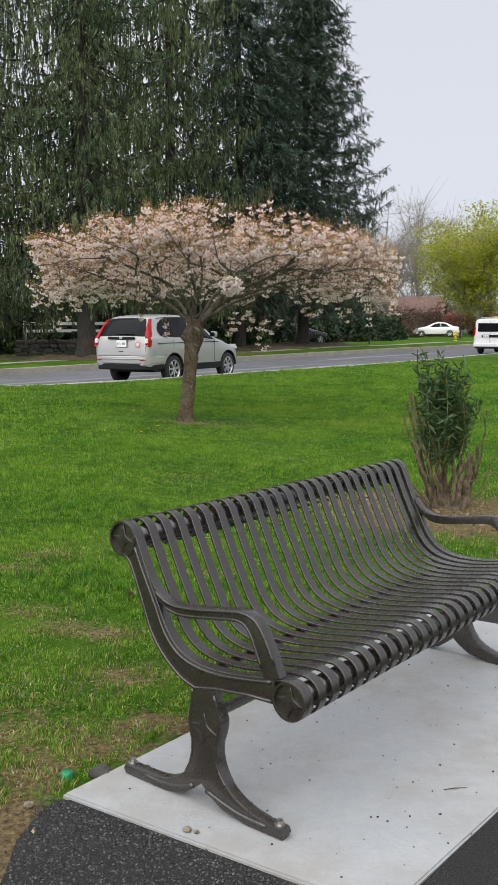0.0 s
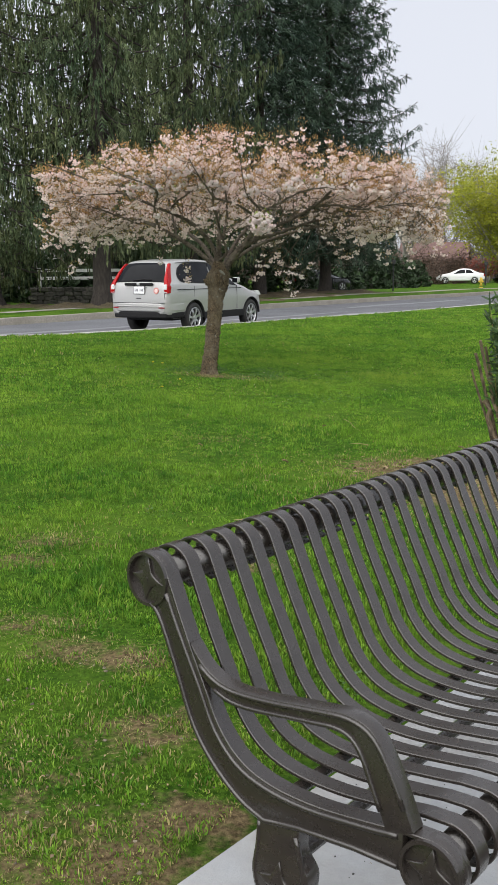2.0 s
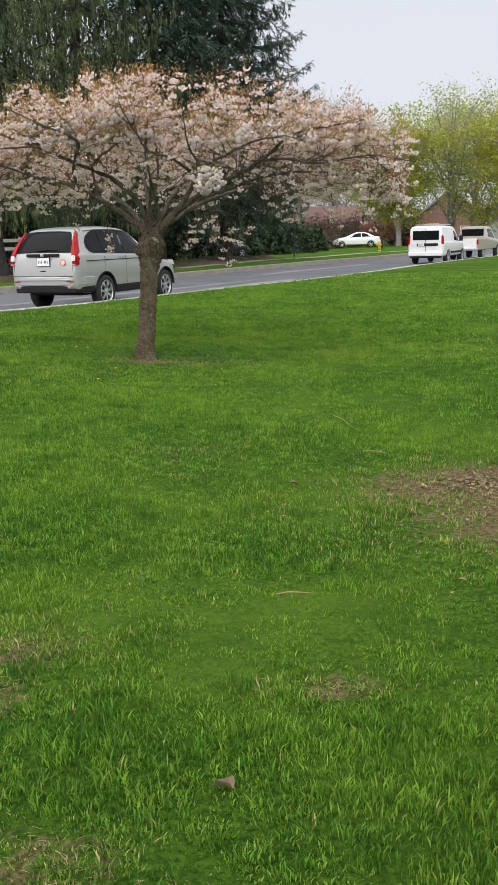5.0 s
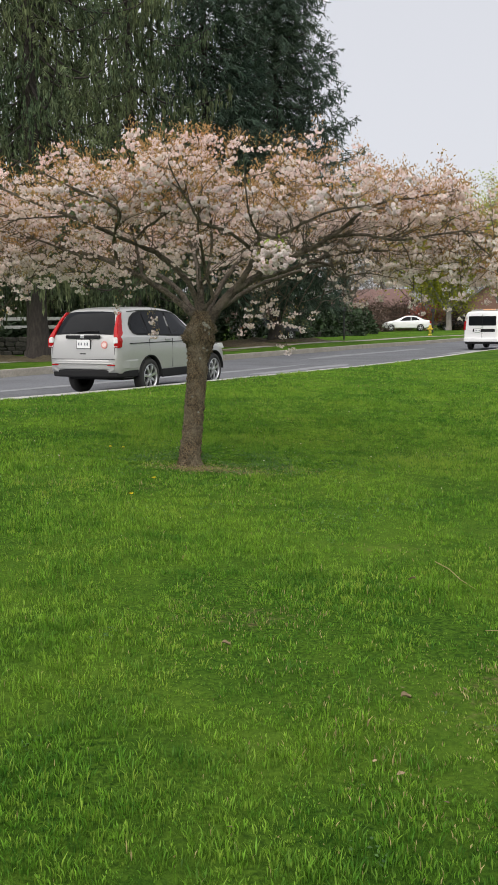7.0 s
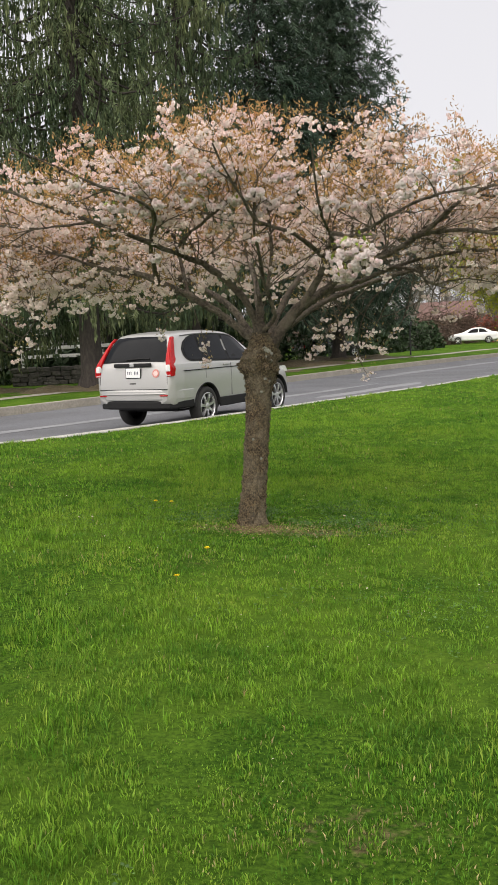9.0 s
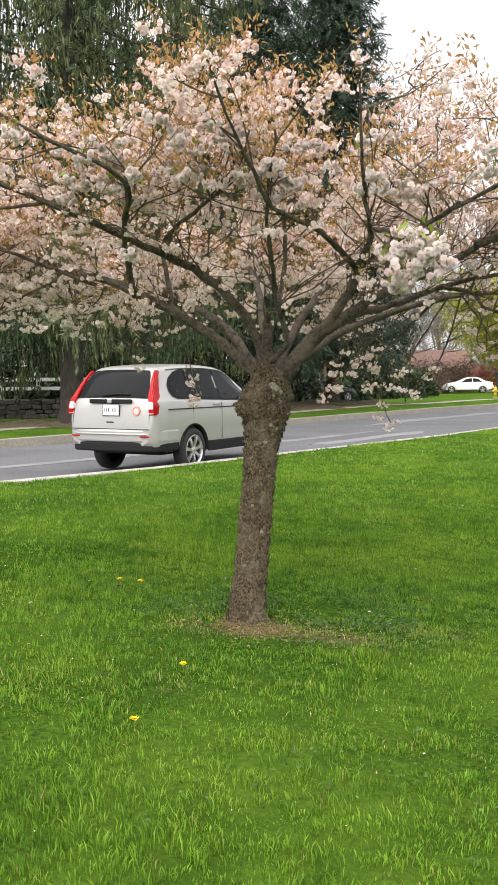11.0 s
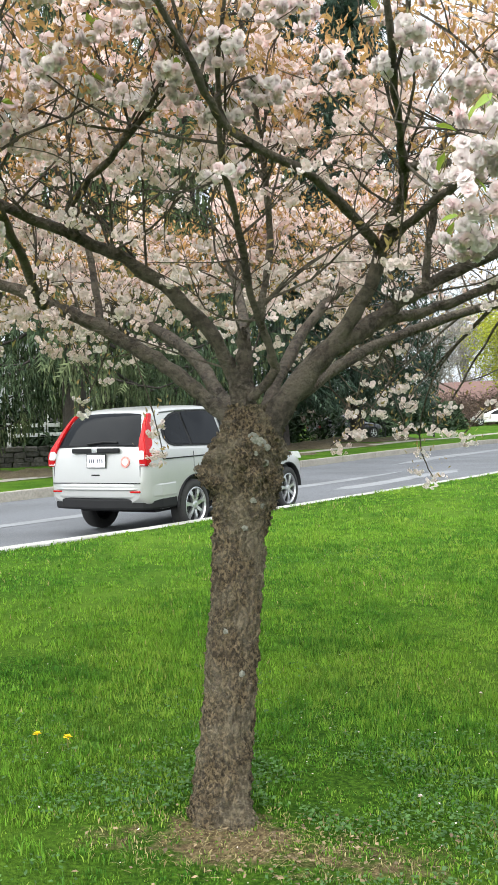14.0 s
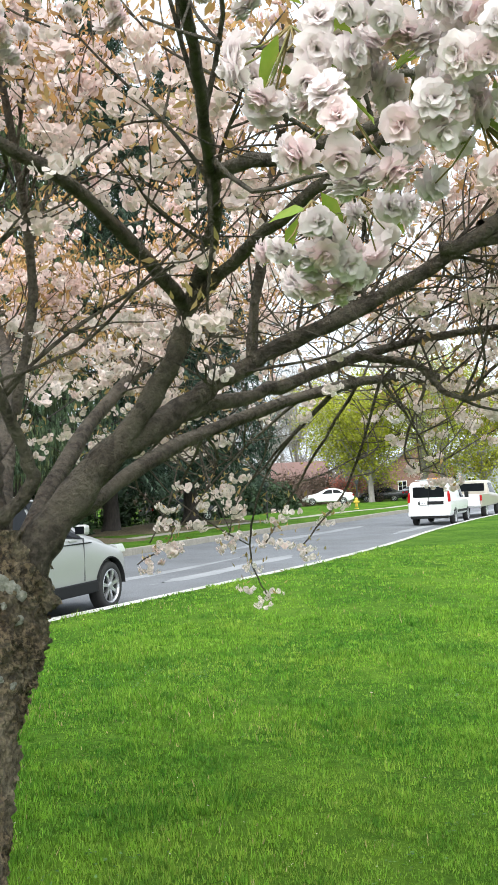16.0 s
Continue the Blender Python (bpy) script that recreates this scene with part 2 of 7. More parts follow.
M["far_curb"] = mat("weathered_kerb_concrete", (0.36, 0.335, 0.285), (0.27, 0.25, 0.21), 20, 0.9, 0.15, 40, big=(0.2, 0.185, 0.15), big_scale=1.2)
M["white_petal"] = mat("white_blossom_petals", (0.88, 0.80, 0.80), (0.90, 0.855, 0.85), 8, 0.7, big=(0.87, 0.72, 0.72), big_scale=5, big_amount=0.35, vary=0.08, trans=0.3, spec=0.15)
M["blush_petal"] = mat("blush_blossom_petals", (0.89, 0.73, 0.74), (0.90, 0.82, 0.82), 8, 0.7, vary=0.06, trans=0.3, spec=0.15)


# worn places in the lawn: x, y, half-widths, strength
WORN = [(-.62, 3.25, .5, .75, .42), (-.25, 3.35, .3, .3, .5), (-.44, 2.72, .12, .30, 1.0), (-.45, 2.3, .14, .4, 1.0), (-.45, 3.12, .16, .16, .8), (-.3, 3.34, .22, .14, .65), (-.1, 3.53, .22, .12, .7), (-.62, 3.4, .2, .14, .55), (-.30, 4.0, .26, .2, .5),
        (-.85, 3.0, .3, .4, .35), (-1.15, 6.1, .28, .16, .5), (-1.28, 5.75, .26, .14, .55), (-.74, 4.66, .22, .14, .55), (-.46, 4.58, .2, .14, .6), (-.92, 4.9, .25, .14, .45), (-.03, 5.7, .2, .1, .45),
        (1.35, 8.1, .85, .5, .9), (1.95, 7.5, 1.2, .8, 1.0), (2.9, 7.1, 1.1, .8, 1.0), (-1.0, 13.52, .26, .2, .75), (-.55, 13.42, .4, .16, .5), (-1.35, 13.5, .22, .12, .42), (.05, 13.6, .2, .1, .42), (-1.3, 12.5, .3, .16, .25), (-.5, 9.2, .35, .2, .3), (.4, 10.6, .3, .2, .25), (.62, 7.95, .25, .12, .5)]


def worn(m, spots):
    """Bare brown earth shows through the turf at the worn places, with ragged noisy edges."""
    n, l = m.node_tree.nodes, m.node_tree.links
    p = n["Principled BSDF"]
    turf = p.inputs["Base Color"].links[0].from_socket
    tc = n.new("ShaderNodeTexCoord")

    def math_node(op, a, b):
        x = n.new("ShaderNodeMath")
        x.operation = op
        for k, q in enumerate((a, b)):
            if isinstance(q, (int, float)):
                x.inputs[k].default_value = q
            else:
                l.new(q, x.inputs[k])
        return x.outputs[0]

    def noise_fac(scale):
        t = n.new("ShaderNodeTexNoise")
        t.inputs["Scale"].default_value, t.inputs["Detail"].default_value, t.inputs["Roughness"].default_value = scale, 6.0, 0.68
        l.new(tc.outputs["Object"], t.inputs["Vector"])
        return t.outputs["Fac"]
    total = None
    for x, y, a, b, k in spots:
        mp = n.new("ShaderNodeMapping")
        mp.inputs["Scale"].default_value = (1 / a, 1 / b, 0)
        mp.inputs["Location"].default_value = (-x / a, -y / b, 0)
        l.new(tc.outputs["Object"], mp.inputs["Vector"])
        ln = n.new("ShaderNodeVectorMath")
        ln.operation = "LENGTH"
        l.new(mp.outputs[0], ln.inputs[0])
        r = n.new("ShaderNodeMapRange")
        r.interpolation_type = "SMOOTHSTEP"
        r.inputs["From Min"].default_value, r.inputs["From Max"].default_value = 1.7, 0.2
        r.inputs["To Min"].default_value, r.inputs["To Max"].default_value = 0.0, k
        l.new(ln.outputs["Value"], r.inputs["Value"])
        total = r.outputs[0] if total is None else math_node("MAXIMUM", total, r.outputs[0])
    rag = math_node("ADD", total, math_node("MULTIPLY", math_node("SUBTRACT", noise_fac(13), .5), 1.5))
    cut = n.new("ShaderNodeMapRange")
    cut.inputs["From Min"].default_value, cut.inputs["From Max"].default_value = .28, .62
    l.new(rag, cut.inputs["Value"])
    fac = math_node("MULTIPLY", cut.outputs[0], math_node("MINIMUM", math_node("MULTIPLY", total, 4.0), 1.0))
    earth = n.new("ShaderNodeMix")
    earth.data_type = "RGBA"
    earth.inputs["A"].default_value, earth.inputs["B"].default_value = (.075, .055, .03, 1), (.25, .19, .105, 1)
    spread = n.new("ShaderNodeMapRange")
    spread.inputs["From Min"].default_value, spread.inputs["From Max"].default_value = .36, .64
    l.new(noise_fac(45), spread.inputs["Value"])
    l.new(spread.outputs[0], earth.inputs["Factor"])
    mix = n.new("ShaderNodeMix")
    mix.data_type = "RGBA"
    l.new(fac, mix.inputs["Factor"])
    l.new(turf, mix.inputs["A"])
    l.new(earth.outputs["Result"], mix.inputs["B"])
    l.new(mix.outputs["Result"], p.inputs["Base Color"])


worn(M["lawn"], WORN)


# ---- building helpers ----
RNG = np.random.default_rng(7)


def part(name, bm, material, parent=None, label="", smooth=False, matrix=None):
    """Links a bmesh as one mesh object, under a thing or a part."""
    me = bpy.data.meshes.new(name)
    bm.normal_update()
    bm.to_mesh(me)
    bm.free()
    return part_mesh(name, me, material, parent, label, smooth, matrix)


def part_mesh(name, me, material, parent=None, label="", smooth=False, matrix=None):
    if material is not None and not me.materials:
        me.materials.append(material)
    if smooth:
        me.polygons.foreach_set("use_smooth", [True] * len(me.polygons))
    ob = new(name, me)
    if parent is not None:
        ob.parent = parent
    if matrix is not None:
        ob.matrix_local = matrix
    return tagged(ob, label=label)


def thing(name, label, category, group="", kind="", matrix=None):
    ob = new(name)
    ob.empty_display_size = 0.1
    if matrix is not None:
        ob.matrix_world = matrix
    return tagged(ob, label, category, group, kind)


def np_mesh(name, verts, faces):
    """A mesh from a vertex array and an array of faces with the same corner count."""
    verts, faces = np.asarray(verts, dtype=np.float32), np.asarray(faces, dtype=np.int32)
    me = bpy.data.meshes.new(name)
    k = faces.shape[1]
    me.vertices.add(len(verts))
    me.vertices.foreach_set("co", verts.ravel())
    me.loops.add(faces.size)
    me.loops.foreach_set("vertex_index", faces.ravel())
    me.polygons.add(len(faces))
    me.polygons.foreach_set("loop_start", np.arange(0, faces.size, k, dtype=np.int32))
    me.update(calc_edges=True)
    return me


def scatter(tv, tf, mats3, offs):
    """Copies a template (verts, faces) with 3x3 matrices and offsets into one vertex and face array."""
    n = len(offs)
    v = np.einsum("nij,vj->nvi", mats3, tv) + offs[:, None, :]
    f = tf[None] + (np.arange(n) * len(tv))[:, None, None]
    return v.reshape(-1, 3), f.reshape(-1, tf.shape[1])


def rot_mats(n, rng, tilt=1.0):
    """Random turns; tilt 1: any way up, less: near upright."""
    az, ti, ro = rng.uniform(0, 2 * np.pi, n), rng.normal(0, tilt, n), rng.uniform(0, 2 * np.pi, n)

    def rz(a):
        c, s, o, z = np.cos(a), np.sin(a), np.ones_like(a), np.zeros_like(a)
        return np.stack([np.stack([c, -s, z], -1), np.stack([s, c, z], -1), np.stack([z, z, o], -1)], -2)

    def rx(a):
        c, s, o, z = np.cos(a), np.sin(a), np.ones_like(a), np.zeros_like(a)
        return np.stack([np.stack([o, z, z], -1), np.stack([z, c, -s], -1), np.stack([z, s, c], -1)], -2)
    return rz(az) @ rx(ti) @ rz(ro)


def smooth_path(pts, steps=6):
    """Catmull-Rom through points (with any extra columns)."""
    p = np.asarray(pts, dtype=float)
    p = np.vstack([2 * p[0] - p[1], p, 2 * p[-1] - p[-2]])
    out = []
    for i in range(1, len(p) - 2):
        for t in np.linspace(0, 1, steps, endpoint=False):
            a, b, c, d = p[i - 1:i + 3]
            out.append(0.5 * ((2 * b) + (-a + c) * t + (2 * a - 5 * b + 4 * c - d) * t ** 2 + (-a + 3 * b - 3 * c + d) * t ** 3))
    out.append(p[-2])
    return np.array(out)


def tube_arrays(path, radii, sides=8, wobble=0.0, rng=None):
    path = np.asarray(path, dtype=float)
    radii = np.broadcast_to(np.asarray(radii, dtype=float), (len(path),))
    tan = np.gradient(path, axis=0)
    tan /= np.linalg.norm(tan, axis=1)[:, None] + 1e-9
    ref = np.array([0.0, 0.0, 1.0]) if abs(tan[0][2]) < 0.9 else np.array([1.0, 0.0, 0.0])
    verts = []
    for i in range(len(path)):
        a = np.cross(tan[i], ref)
        a /= np.linalg.norm(a) + 1e-9
        b = np.cross(a, tan[i])
        ref = b
        ang = np.arange(sides) * 2 * np.pi / sides
        rr = radii[i] * (1 + (wobble * rng.normal(0, 1, sides) if wobble else 0))
        verts.append(path[i] + (np.cos(ang) * rr)[:, None] * a + (np.sin(ang) * rr)[:, None] * b)
    verts = np.concatenate(verts)
    idx = np.arange(len(path) - 1)[:, None] * sides
    j, k = np.arange(sides), (np.arange(sides) + 1) % sides
    faces = np.stack([idx + j, idx + k, idx + sides + k, idx + sides + j], -1).reshape(-1, 4)
    return verts, faces


def join_arrays(items):
    vs, fs, base = [], [], 0
    for v, f in items:
        vs.append(v)
        fs.append(f + base)
        base += len(v)
    return np.concatenate(vs), np.concatenate(fs)


def tube(bm, path, radii, sides=8, cap=True):
    v, f = tube_arrays(path, radii, sides)
    vs = [bm.verts.new(c) for c in v]
    for q in f:
        bm.faces.new([vs[i] for i in q])
    if cap:
        bm.faces.new(vs[:sides][::-1])
        bm.faces.new(vs[-sides:])
    return bm


def prism(bm, outline, depth, axis=1, bevel=0.0, offset=0.0):
    """Extrudes a closed outline of (u, z) pairs by depth along the local axis (1: y), centred on offset."""
    def at(u, z, d):
        return (u, d, z) if axis == 1 else (d, u, z) if axis == 0 else (u, z, d)
    a = [bm.verts.new(at(u, z, offset - depth / 2)) for u, z in outline]
    b = [bm.verts.new(at(u, z, offset + depth / 2)) for u, z in outline]
    faces = [bm.faces.new(a), bm.faces.new(b[::-1])]
    n = len(a)
    for i in range(n):
        faces.append(bm.faces.new((a[i], b[i], b[(i + 1) % n], a[(i + 1) % n])))
    bmesh.ops.recalc_face_normals(bm, faces=faces)
    if bevel:
        edges = [e for f in faces[:2] for e in f.edges]
        bmesh.ops.bevel(bm, geom=edges, offset=bevel, segments=2, profile=0.5, affect="EDGES", clamp_overlap=True)
    return bm


def box(bm, x0, x1, y0, y1, z0, z1, bevel=0.0):
    g = bmesh.ops.create_cube(bm, size=1.0, matrix=Matrix.Translation(((x0 + x1) / 2, (y0 + y1) / 2, (z0 + z1) / 2)) @ Matrix.Diagonal((x1 - x0, y1 - y0, z1 - z0, 1)))
    if bevel:
        es = list({e for v in g["verts"] for e in v.link_edges})
        bmesh.ops.bevel(bm, geom=es, offset=bevel, segments=2, profile=0.5, affect="EDGES", clamp_overlap=True)
    return bm


# ---- ground: lawn, road, kerbs, pad ----
HP = np.array([
    (0, 3, -.02), (1.2, 4, -.02), (-.3, 2.9, -.02), (1, 2, -.02), (0, 0, -.02), (-1.4, 6, -.01), (1.8, 7.8, 0), (.6, 8, -.05),
    (-1.05, 13.57, .1), (.85, 14.4, -.05), (-1.9, 14.3, .17), (-4.35, 19.13, .25), (-1.46, 23.1, .25),
    (1, 26.5, .23), (4.3, 32, .2), (8.6, 41, .1), (12, 47, .07), (16, 54, .02), (-7, 34, .2), (2, 42, .15),
    (1, 56, .15), (10, 68, .1), (20, 90, .2), (-10, 20, .25), (6, 20, .1), (6, 12, -.05)], dtype=float)


def _kern(a, b):
    return np.exp(-((a[:, None, :] - b[None, :, :]) ** 2).sum(-1) / (2 * 5.0 ** 2))


_lin = np.linalg.lstsq(np.c_[HP[:, :2], np.ones(len(HP))], HP[:, 2], rcond=None)[0] * np.array([0.0, 0.0, 1.0])
_wts = np.linalg.solve(_kern(HP[:, :2], HP[:, :2]) + 0.05 * np.eye(len(HP)), HP[:, 2] - _lin[2])


def heights(xy):
    """Height of the lawn surface at an array of (x, y)."""
    xy = np.atleast_2d(np.asarray(xy, dtype=float))
    return _lin[2] + _kern(xy, HP[:, :2]) @ _wts


def height(x, y):
    return float(heights([(x, y)])[0])


# the near kerb's line on the plan, and the way across the road
KERB = smooth_path([(-160, -60), (-60, -8), (-25, 8.6), (-12, 15.2), (-7, 17.8), (-4.35, 19.3), (-2.86, 21.25), (-1.46, 23.15), (0.44, 25.85), (2.39, 28.8),
                    (4.29, 32.05), (6.09, 35.6), (8.6, 40.9), (12.2, 47.5), (16, 54), (26, 70), (44, 98), (90, 170), (330, 560)], 5)
ACROSS = np.array((-0.83, 0.557))
ROAD_W = 7.6
DS = np.array([-400, -220, -120, -70, -45, -32, -25, -20, -17, -14, -12, -10, -8, -6, -4.5, -3, -2, -1, -0.4, -0.14, -0.13, 7.73, 7.74, 8.2, 9, 10, 11, 12.5, 14, 16, 19, 23, 30, 45, 70, 110, 200, 500])


def sheet(ds, drop, lift=0.0, s0=0, s1=None):
    """A strip of ground between offsets from the kerb line."""
    line = KERB[s0:s1]
    v = []
    for d in ds:
        xy = line + d * ACROSS
        z = heights(xy) + lift - (drop if -0.135 < d < ROAD_W + 0.135 else 0.0)
        v.append(np.c_[xy, z])
    v = np.concatenate(v)
    n, m = len(line), len(ds)
    i, j = np.meshgrid(np.arange(m - 1), np.arange(n - 1), indexing="ij")
    f = np.stack([i * n + j, i * n + j + 1, (i + 1) * n + j + 1, (i + 1) * n + j], -1).reshape(-1, 4)
    return np_mesh("sheet", v, f[:, ::-1])


ground = part_mesh("ground", sheet(DS, 0.3), M["lawn"], smooth=True)
tagged(ground, "mown green spring lawn with worn patches", "lawn", kind="structure")
road = part_mesh("road", sheet(np.array([0.0, 2.0, 3.8, 5.6, ROAD_W]), 0.19), M["road"], smooth=True)
tagged(road, "grey worn asphalt street with pale patches", "road", kind="structure")


def kerb_stones(name, d0, d1, label, material):
    """A kerb as single stones with joints, along the road's edge."""
    root = thing(name, label, "kerb", kind="structure")
    line = KERB[12:88]
    dense = np.concatenate([np.linspace(a, b, 9)[:-1] for a, b in zip(line[:-1], line[1:])])
    seg = np.r_[0, np.cumsum(np.linalg.norm(np.diff(dense, axis=0), axis=1))]
    cut = np.arange(0, seg[-1], 3.0)
    px, py = np.interp(cut, seg, dense[:, 0]), np.interp(cut, seg, dense[:, 1])
    for k in range(len(cut) - 1):
        a, b = np.array((px[k], py[k])), np.array((px[k + 1], py[k + 1]))
        g = (b - a) / np.linalg.norm(b - a) * 0.006
        bm = bmesh.new()
        ring = []
        for q in (a + g, b - g):
            e0, e1 = q + d0 * ACROSS, q + d1 * ACROSS
            z0, z1 = height(*e0), height(*e1)
            ring.append([bm.verts.new((*e0, z0 - 0.25)), bm.verts.new((*e0, z0 + 0.012)), bm.verts.new((*e1, z1 + 0.012)), bm.verts.new((*e1, z1 - 0.25))])
        for i in range(4):
            bm.faces.new((ring[0][i], ring[0][(i + 1) % 4], ring[1][(i + 1) % 4], ring[1][i]))
        bm.faces.new(ring[0][::-1])
        bm.faces.new(ring[1])
        bmesh.ops.recalc_face_normals(bm, faces=bm.faces)
        bmesh.ops.bevel(bm, geom=list(bm.edges), offset=0.012, segments=1, affect="EDGES")
        part("kerb_stone", bm, material, root)
    return root


kerb_stones("kerb_near", -0.15, 0.0, "pale concrete kerb along the lawn's edge", M["curb"])
kerb_stones("kerb_far", ROAD_W, ROAD_W + 0.15, "weathered concrete kerb across the street", M["far_curb"])

PAD = [Vector((-.31, 2.954)), Vector((.68, 2.37)), Vector((2.2, 4.33)), Vector((1.2, 4.92))]


def slab(name, pts, z0, z1, material, label, category, bevel=0.006, kind="structure"):
    bm = bmesh.new()
    a = [bm.verts.new((p[0], p[1], z0)) for p in pts]
    b = [bm.verts.new((p[0], p[1], z1)) for p in pts]
    n = len(a)
    bm.faces.new(b)
    for i in range(n):
        bm.faces.new((a[i], a[(i + 1) % n], b[(i + 1) % n], b[i]))
    bmesh.ops.recalc_face_normals(bm, faces=bm.faces)
    if bevel:
        bmesh.ops.bevel(bm, geom=[e for e in bm.edges if all(v.co.z > z1 - 1e-4 for v in e.verts)], offset=bevel, segments=2, affect="EDGES")
    return tagged(part(name, bm, material), label, category, kind=kind)


slab("concrete_pad", PAD, -0.1, 0.0, M["concrete"], "pale grey poured concrete bench pad, flecked with dirt", "pad")


# ---- bench ----
def bench():
    """Steel slat bench; local x forward, y along its length, origin under the front roll of one end."""
    L, COUNT, NEAR = 1.79, 24, 0.043
    root = thing("park_bench", "dark brown powder-coated steel slat bench bolted to the concrete pad", "bench")
    top, front = (-.682, .822), (.004, .440)
    R = 0.056

    def arc(c, r, a0, a1, n):
        return [(c[0] + r * math.cos(radians(a)), c[1] + r * math.sin(radians(a))) for a in np.linspace(a0, a1, n)]
    body = smooth_path([(-.6312, .8457), (-.575, .72), (-.53, .63), (-.488, .548), (-.43, .492), (-.35, .466), (-.24, .464), (-.12, .480), (-.03, .4955)], 5)
    line = arc(top, R, 262, 25, 30) + [tuple(p) for p in body[1:-1]] + arc(front, R, 95, -125, 26)

    def band(bm, path, width, thick, y):
        p = np.array(path)
        t = np.gradient(p, axis=0)
        t /= np.linalg.norm(t, axis=1)[:, None]
        nrm = np.c_[-t[:, 1], t[:, 0]]
        rows = []
        for q, m in zip(p, nrm):
            o, i = q + m * thick / 2, q - m * thick / 2
            rows.append([bm.verts.new((c[0], y + s * width / 2, c[1])) for c, s in ((o, -1), (o, 1), (i, 1), (i, -1))])
        for a, b in zip(rows[:-1], rows[1:]):
            for k in range(4):
                bm.faces.new((a[k], a[(k + 1) % 4], b[(k + 1) % 4], b[k]))
        bm.faces.new(rows[0][::-1])
        bm.faces.new(rows[-1])
        bmesh.ops.recalc_face_normals(bm, faces=bm.faces)
        return bm
    bm = band(bmesh.new(), line, 0.038, 0.008, 0)
    es = [e for e in bm.edges if len(e.link_faces) == 2 and e.calc_face_angle(0) > 1.0]
    bmesh.ops.bevel(bm, geom=es, offset=0.0015, segments=1, affect="EDGES")
    first = part("slat", bm, M["metal"], root, smooth=True)
    first.data.set_sharp_from_angle(angle=radians(32))
    pitch = (L - NEAR) / (COUNT + 1)
    first.location.y = NEAR + pitch
    for k in [-1] + list(range(1, COUNT + 1)):
        s = new("slat", first.data)
        s.parent = root
        s.location.y = NEAR + pitch * (k + 1) + (.0025 if k < 0 else -.0025 if k == COUNT else 0)
    for name, c in (("back_rail", (top[0], top[1])), ("front_rail", front)):
        bm = tube(bmesh.new(), [(c[0], NEAR, c[1]), (c[0], L, c[1])], 0.032, 18)
        part(name, bm, M["metal"], root, smooth=True)
    bm = tube(bmesh.new(), [(-.33, NEAR, .440), (-.33, L, .440)], 0.014, 10)
    part("seat_rail", bm, M["metal"], root)
    bm = tube(bmesh.new(), [(-.325, NEAR, .30), (-.325, L, .30)], 0.017, 10)
    part("stretcher", bm, M["metal"], root)

    def star(c, r, y, thick):
        """A raised four-pointed star with hollow sides, a sunken ring of a dimple in its middle."""
        pts = []
        for k in range(32):
            a = 2 * math.pi * k / 32
            q = abs(math.sin(2 * a)) ** .55
            rr = r * (1 - .58 * q)
            pts.append((c[0] + rr * math.cos(a - .12), c[1] + rr * math.sin(a - .12)))
        bm = bmesh.new()
        prism(bm, pts, thick, bevel=r * .05, offset=y)
        bmesh.ops.create_cone(bm, cap_ends=True, segments=14, radius1=r * .12, radius2=r * .1, depth=thick + .004, matrix=Matrix.Translation((c[0], y, c[1])) @ pose(0, 0, 0, 90, 0, 0))
        return bm

    def strip(pts_a, pts_b):
        return pts_a + pts_b[::-1]
    outer = [tuple(p) for p in smooth_path([(-.705, .775), (-.662, .748), (-.612, .64), (-.566, .53), (-.512, .462), (-.44, .408), (-.375, .385)], 4)]
    inner = [tuple(p) for p in smooth_path([(-.629, .846), (-.6, .776), (-.562, .70), (-.525, .63), (-.484, .548), (-.425, .492), (-.35, .468), (-.25, .464), (-.12, .48), (-.05, .492)], 4)]
    rail = [(-.05, .415), (-.15, .412), (-.28, .398)]
    arm_t = [tuple(p) for p in smooth_path([(-.56, .71), (-.52, .668), (-.46, .645), (-.36, .650), (-.24, .668), (-.165, .676), (-.112, .655), (-.068, .585), (-.03, .50)], 4)]
    arm_b = [tuple(p) for p in smooth_path([(-.535, .65), (-.48, .615), (-.41, .608), (-.265, .628), (-.185, .636), (-.145, .610), (-.112, .54), (-.085, .48)], 4)]
    leg = ([tuple(p) for p in smooth_path([(-.38, .395), (-.388, .33), (-.397, .27), (-.385, .21), (-.392, .15), (-.42, .09), (-.50, .045), (-.60, .036), (-.69, .036)], 4)]
           + [(-.70, .018), (-.69, .0), (-.50, .0), (-.42, .018), (-.375, .05), (-.345, .078), (-.315, .05), (-.26, .018), (-.16, .0), (-.02, .0), (-.012, .018), (-.02, .036)]
           + [tuple(p) for p in smooth_path([(-.02, .036), (-.08, .04), (-.155, .055), (-.222, .09), (-.262, .15), (-.272, .21), (-.258, .262), (-.254, .31), (-.28, .35), (-.272, .405)], 4)][1:])
    for y, side in ((NEAR, -1), (L, 1)):
        bm = bmesh.new()
        prism(bm, outer + rail[::-1] + inner[::-1], 0.036, bevel=0.006, offset=y)
        prism(bm, strip(arm_t, arm_b), 0.036, bevel=0.009, offset=y)
        prism(bm, leg, 0.044, bevel=0.008, offset=y)
        frame_ob = part("end_frame", bm, M["metal"], root, smooth=True)
        frame_ob.data.set_sharp_from_angle(angle=radians(38))
        # raised ribs on the outer face
        bm = bmesh.new()
        ya = y + side * 0.0185
        low = [(p[0] + .011, p[1] + .004) for p in outer[2:]] + [(-.28, .407), (-.15, .421), (-.06, .424)]
        high = [(p[0] - .011, p[1] - .009) for p in inner[2:]]
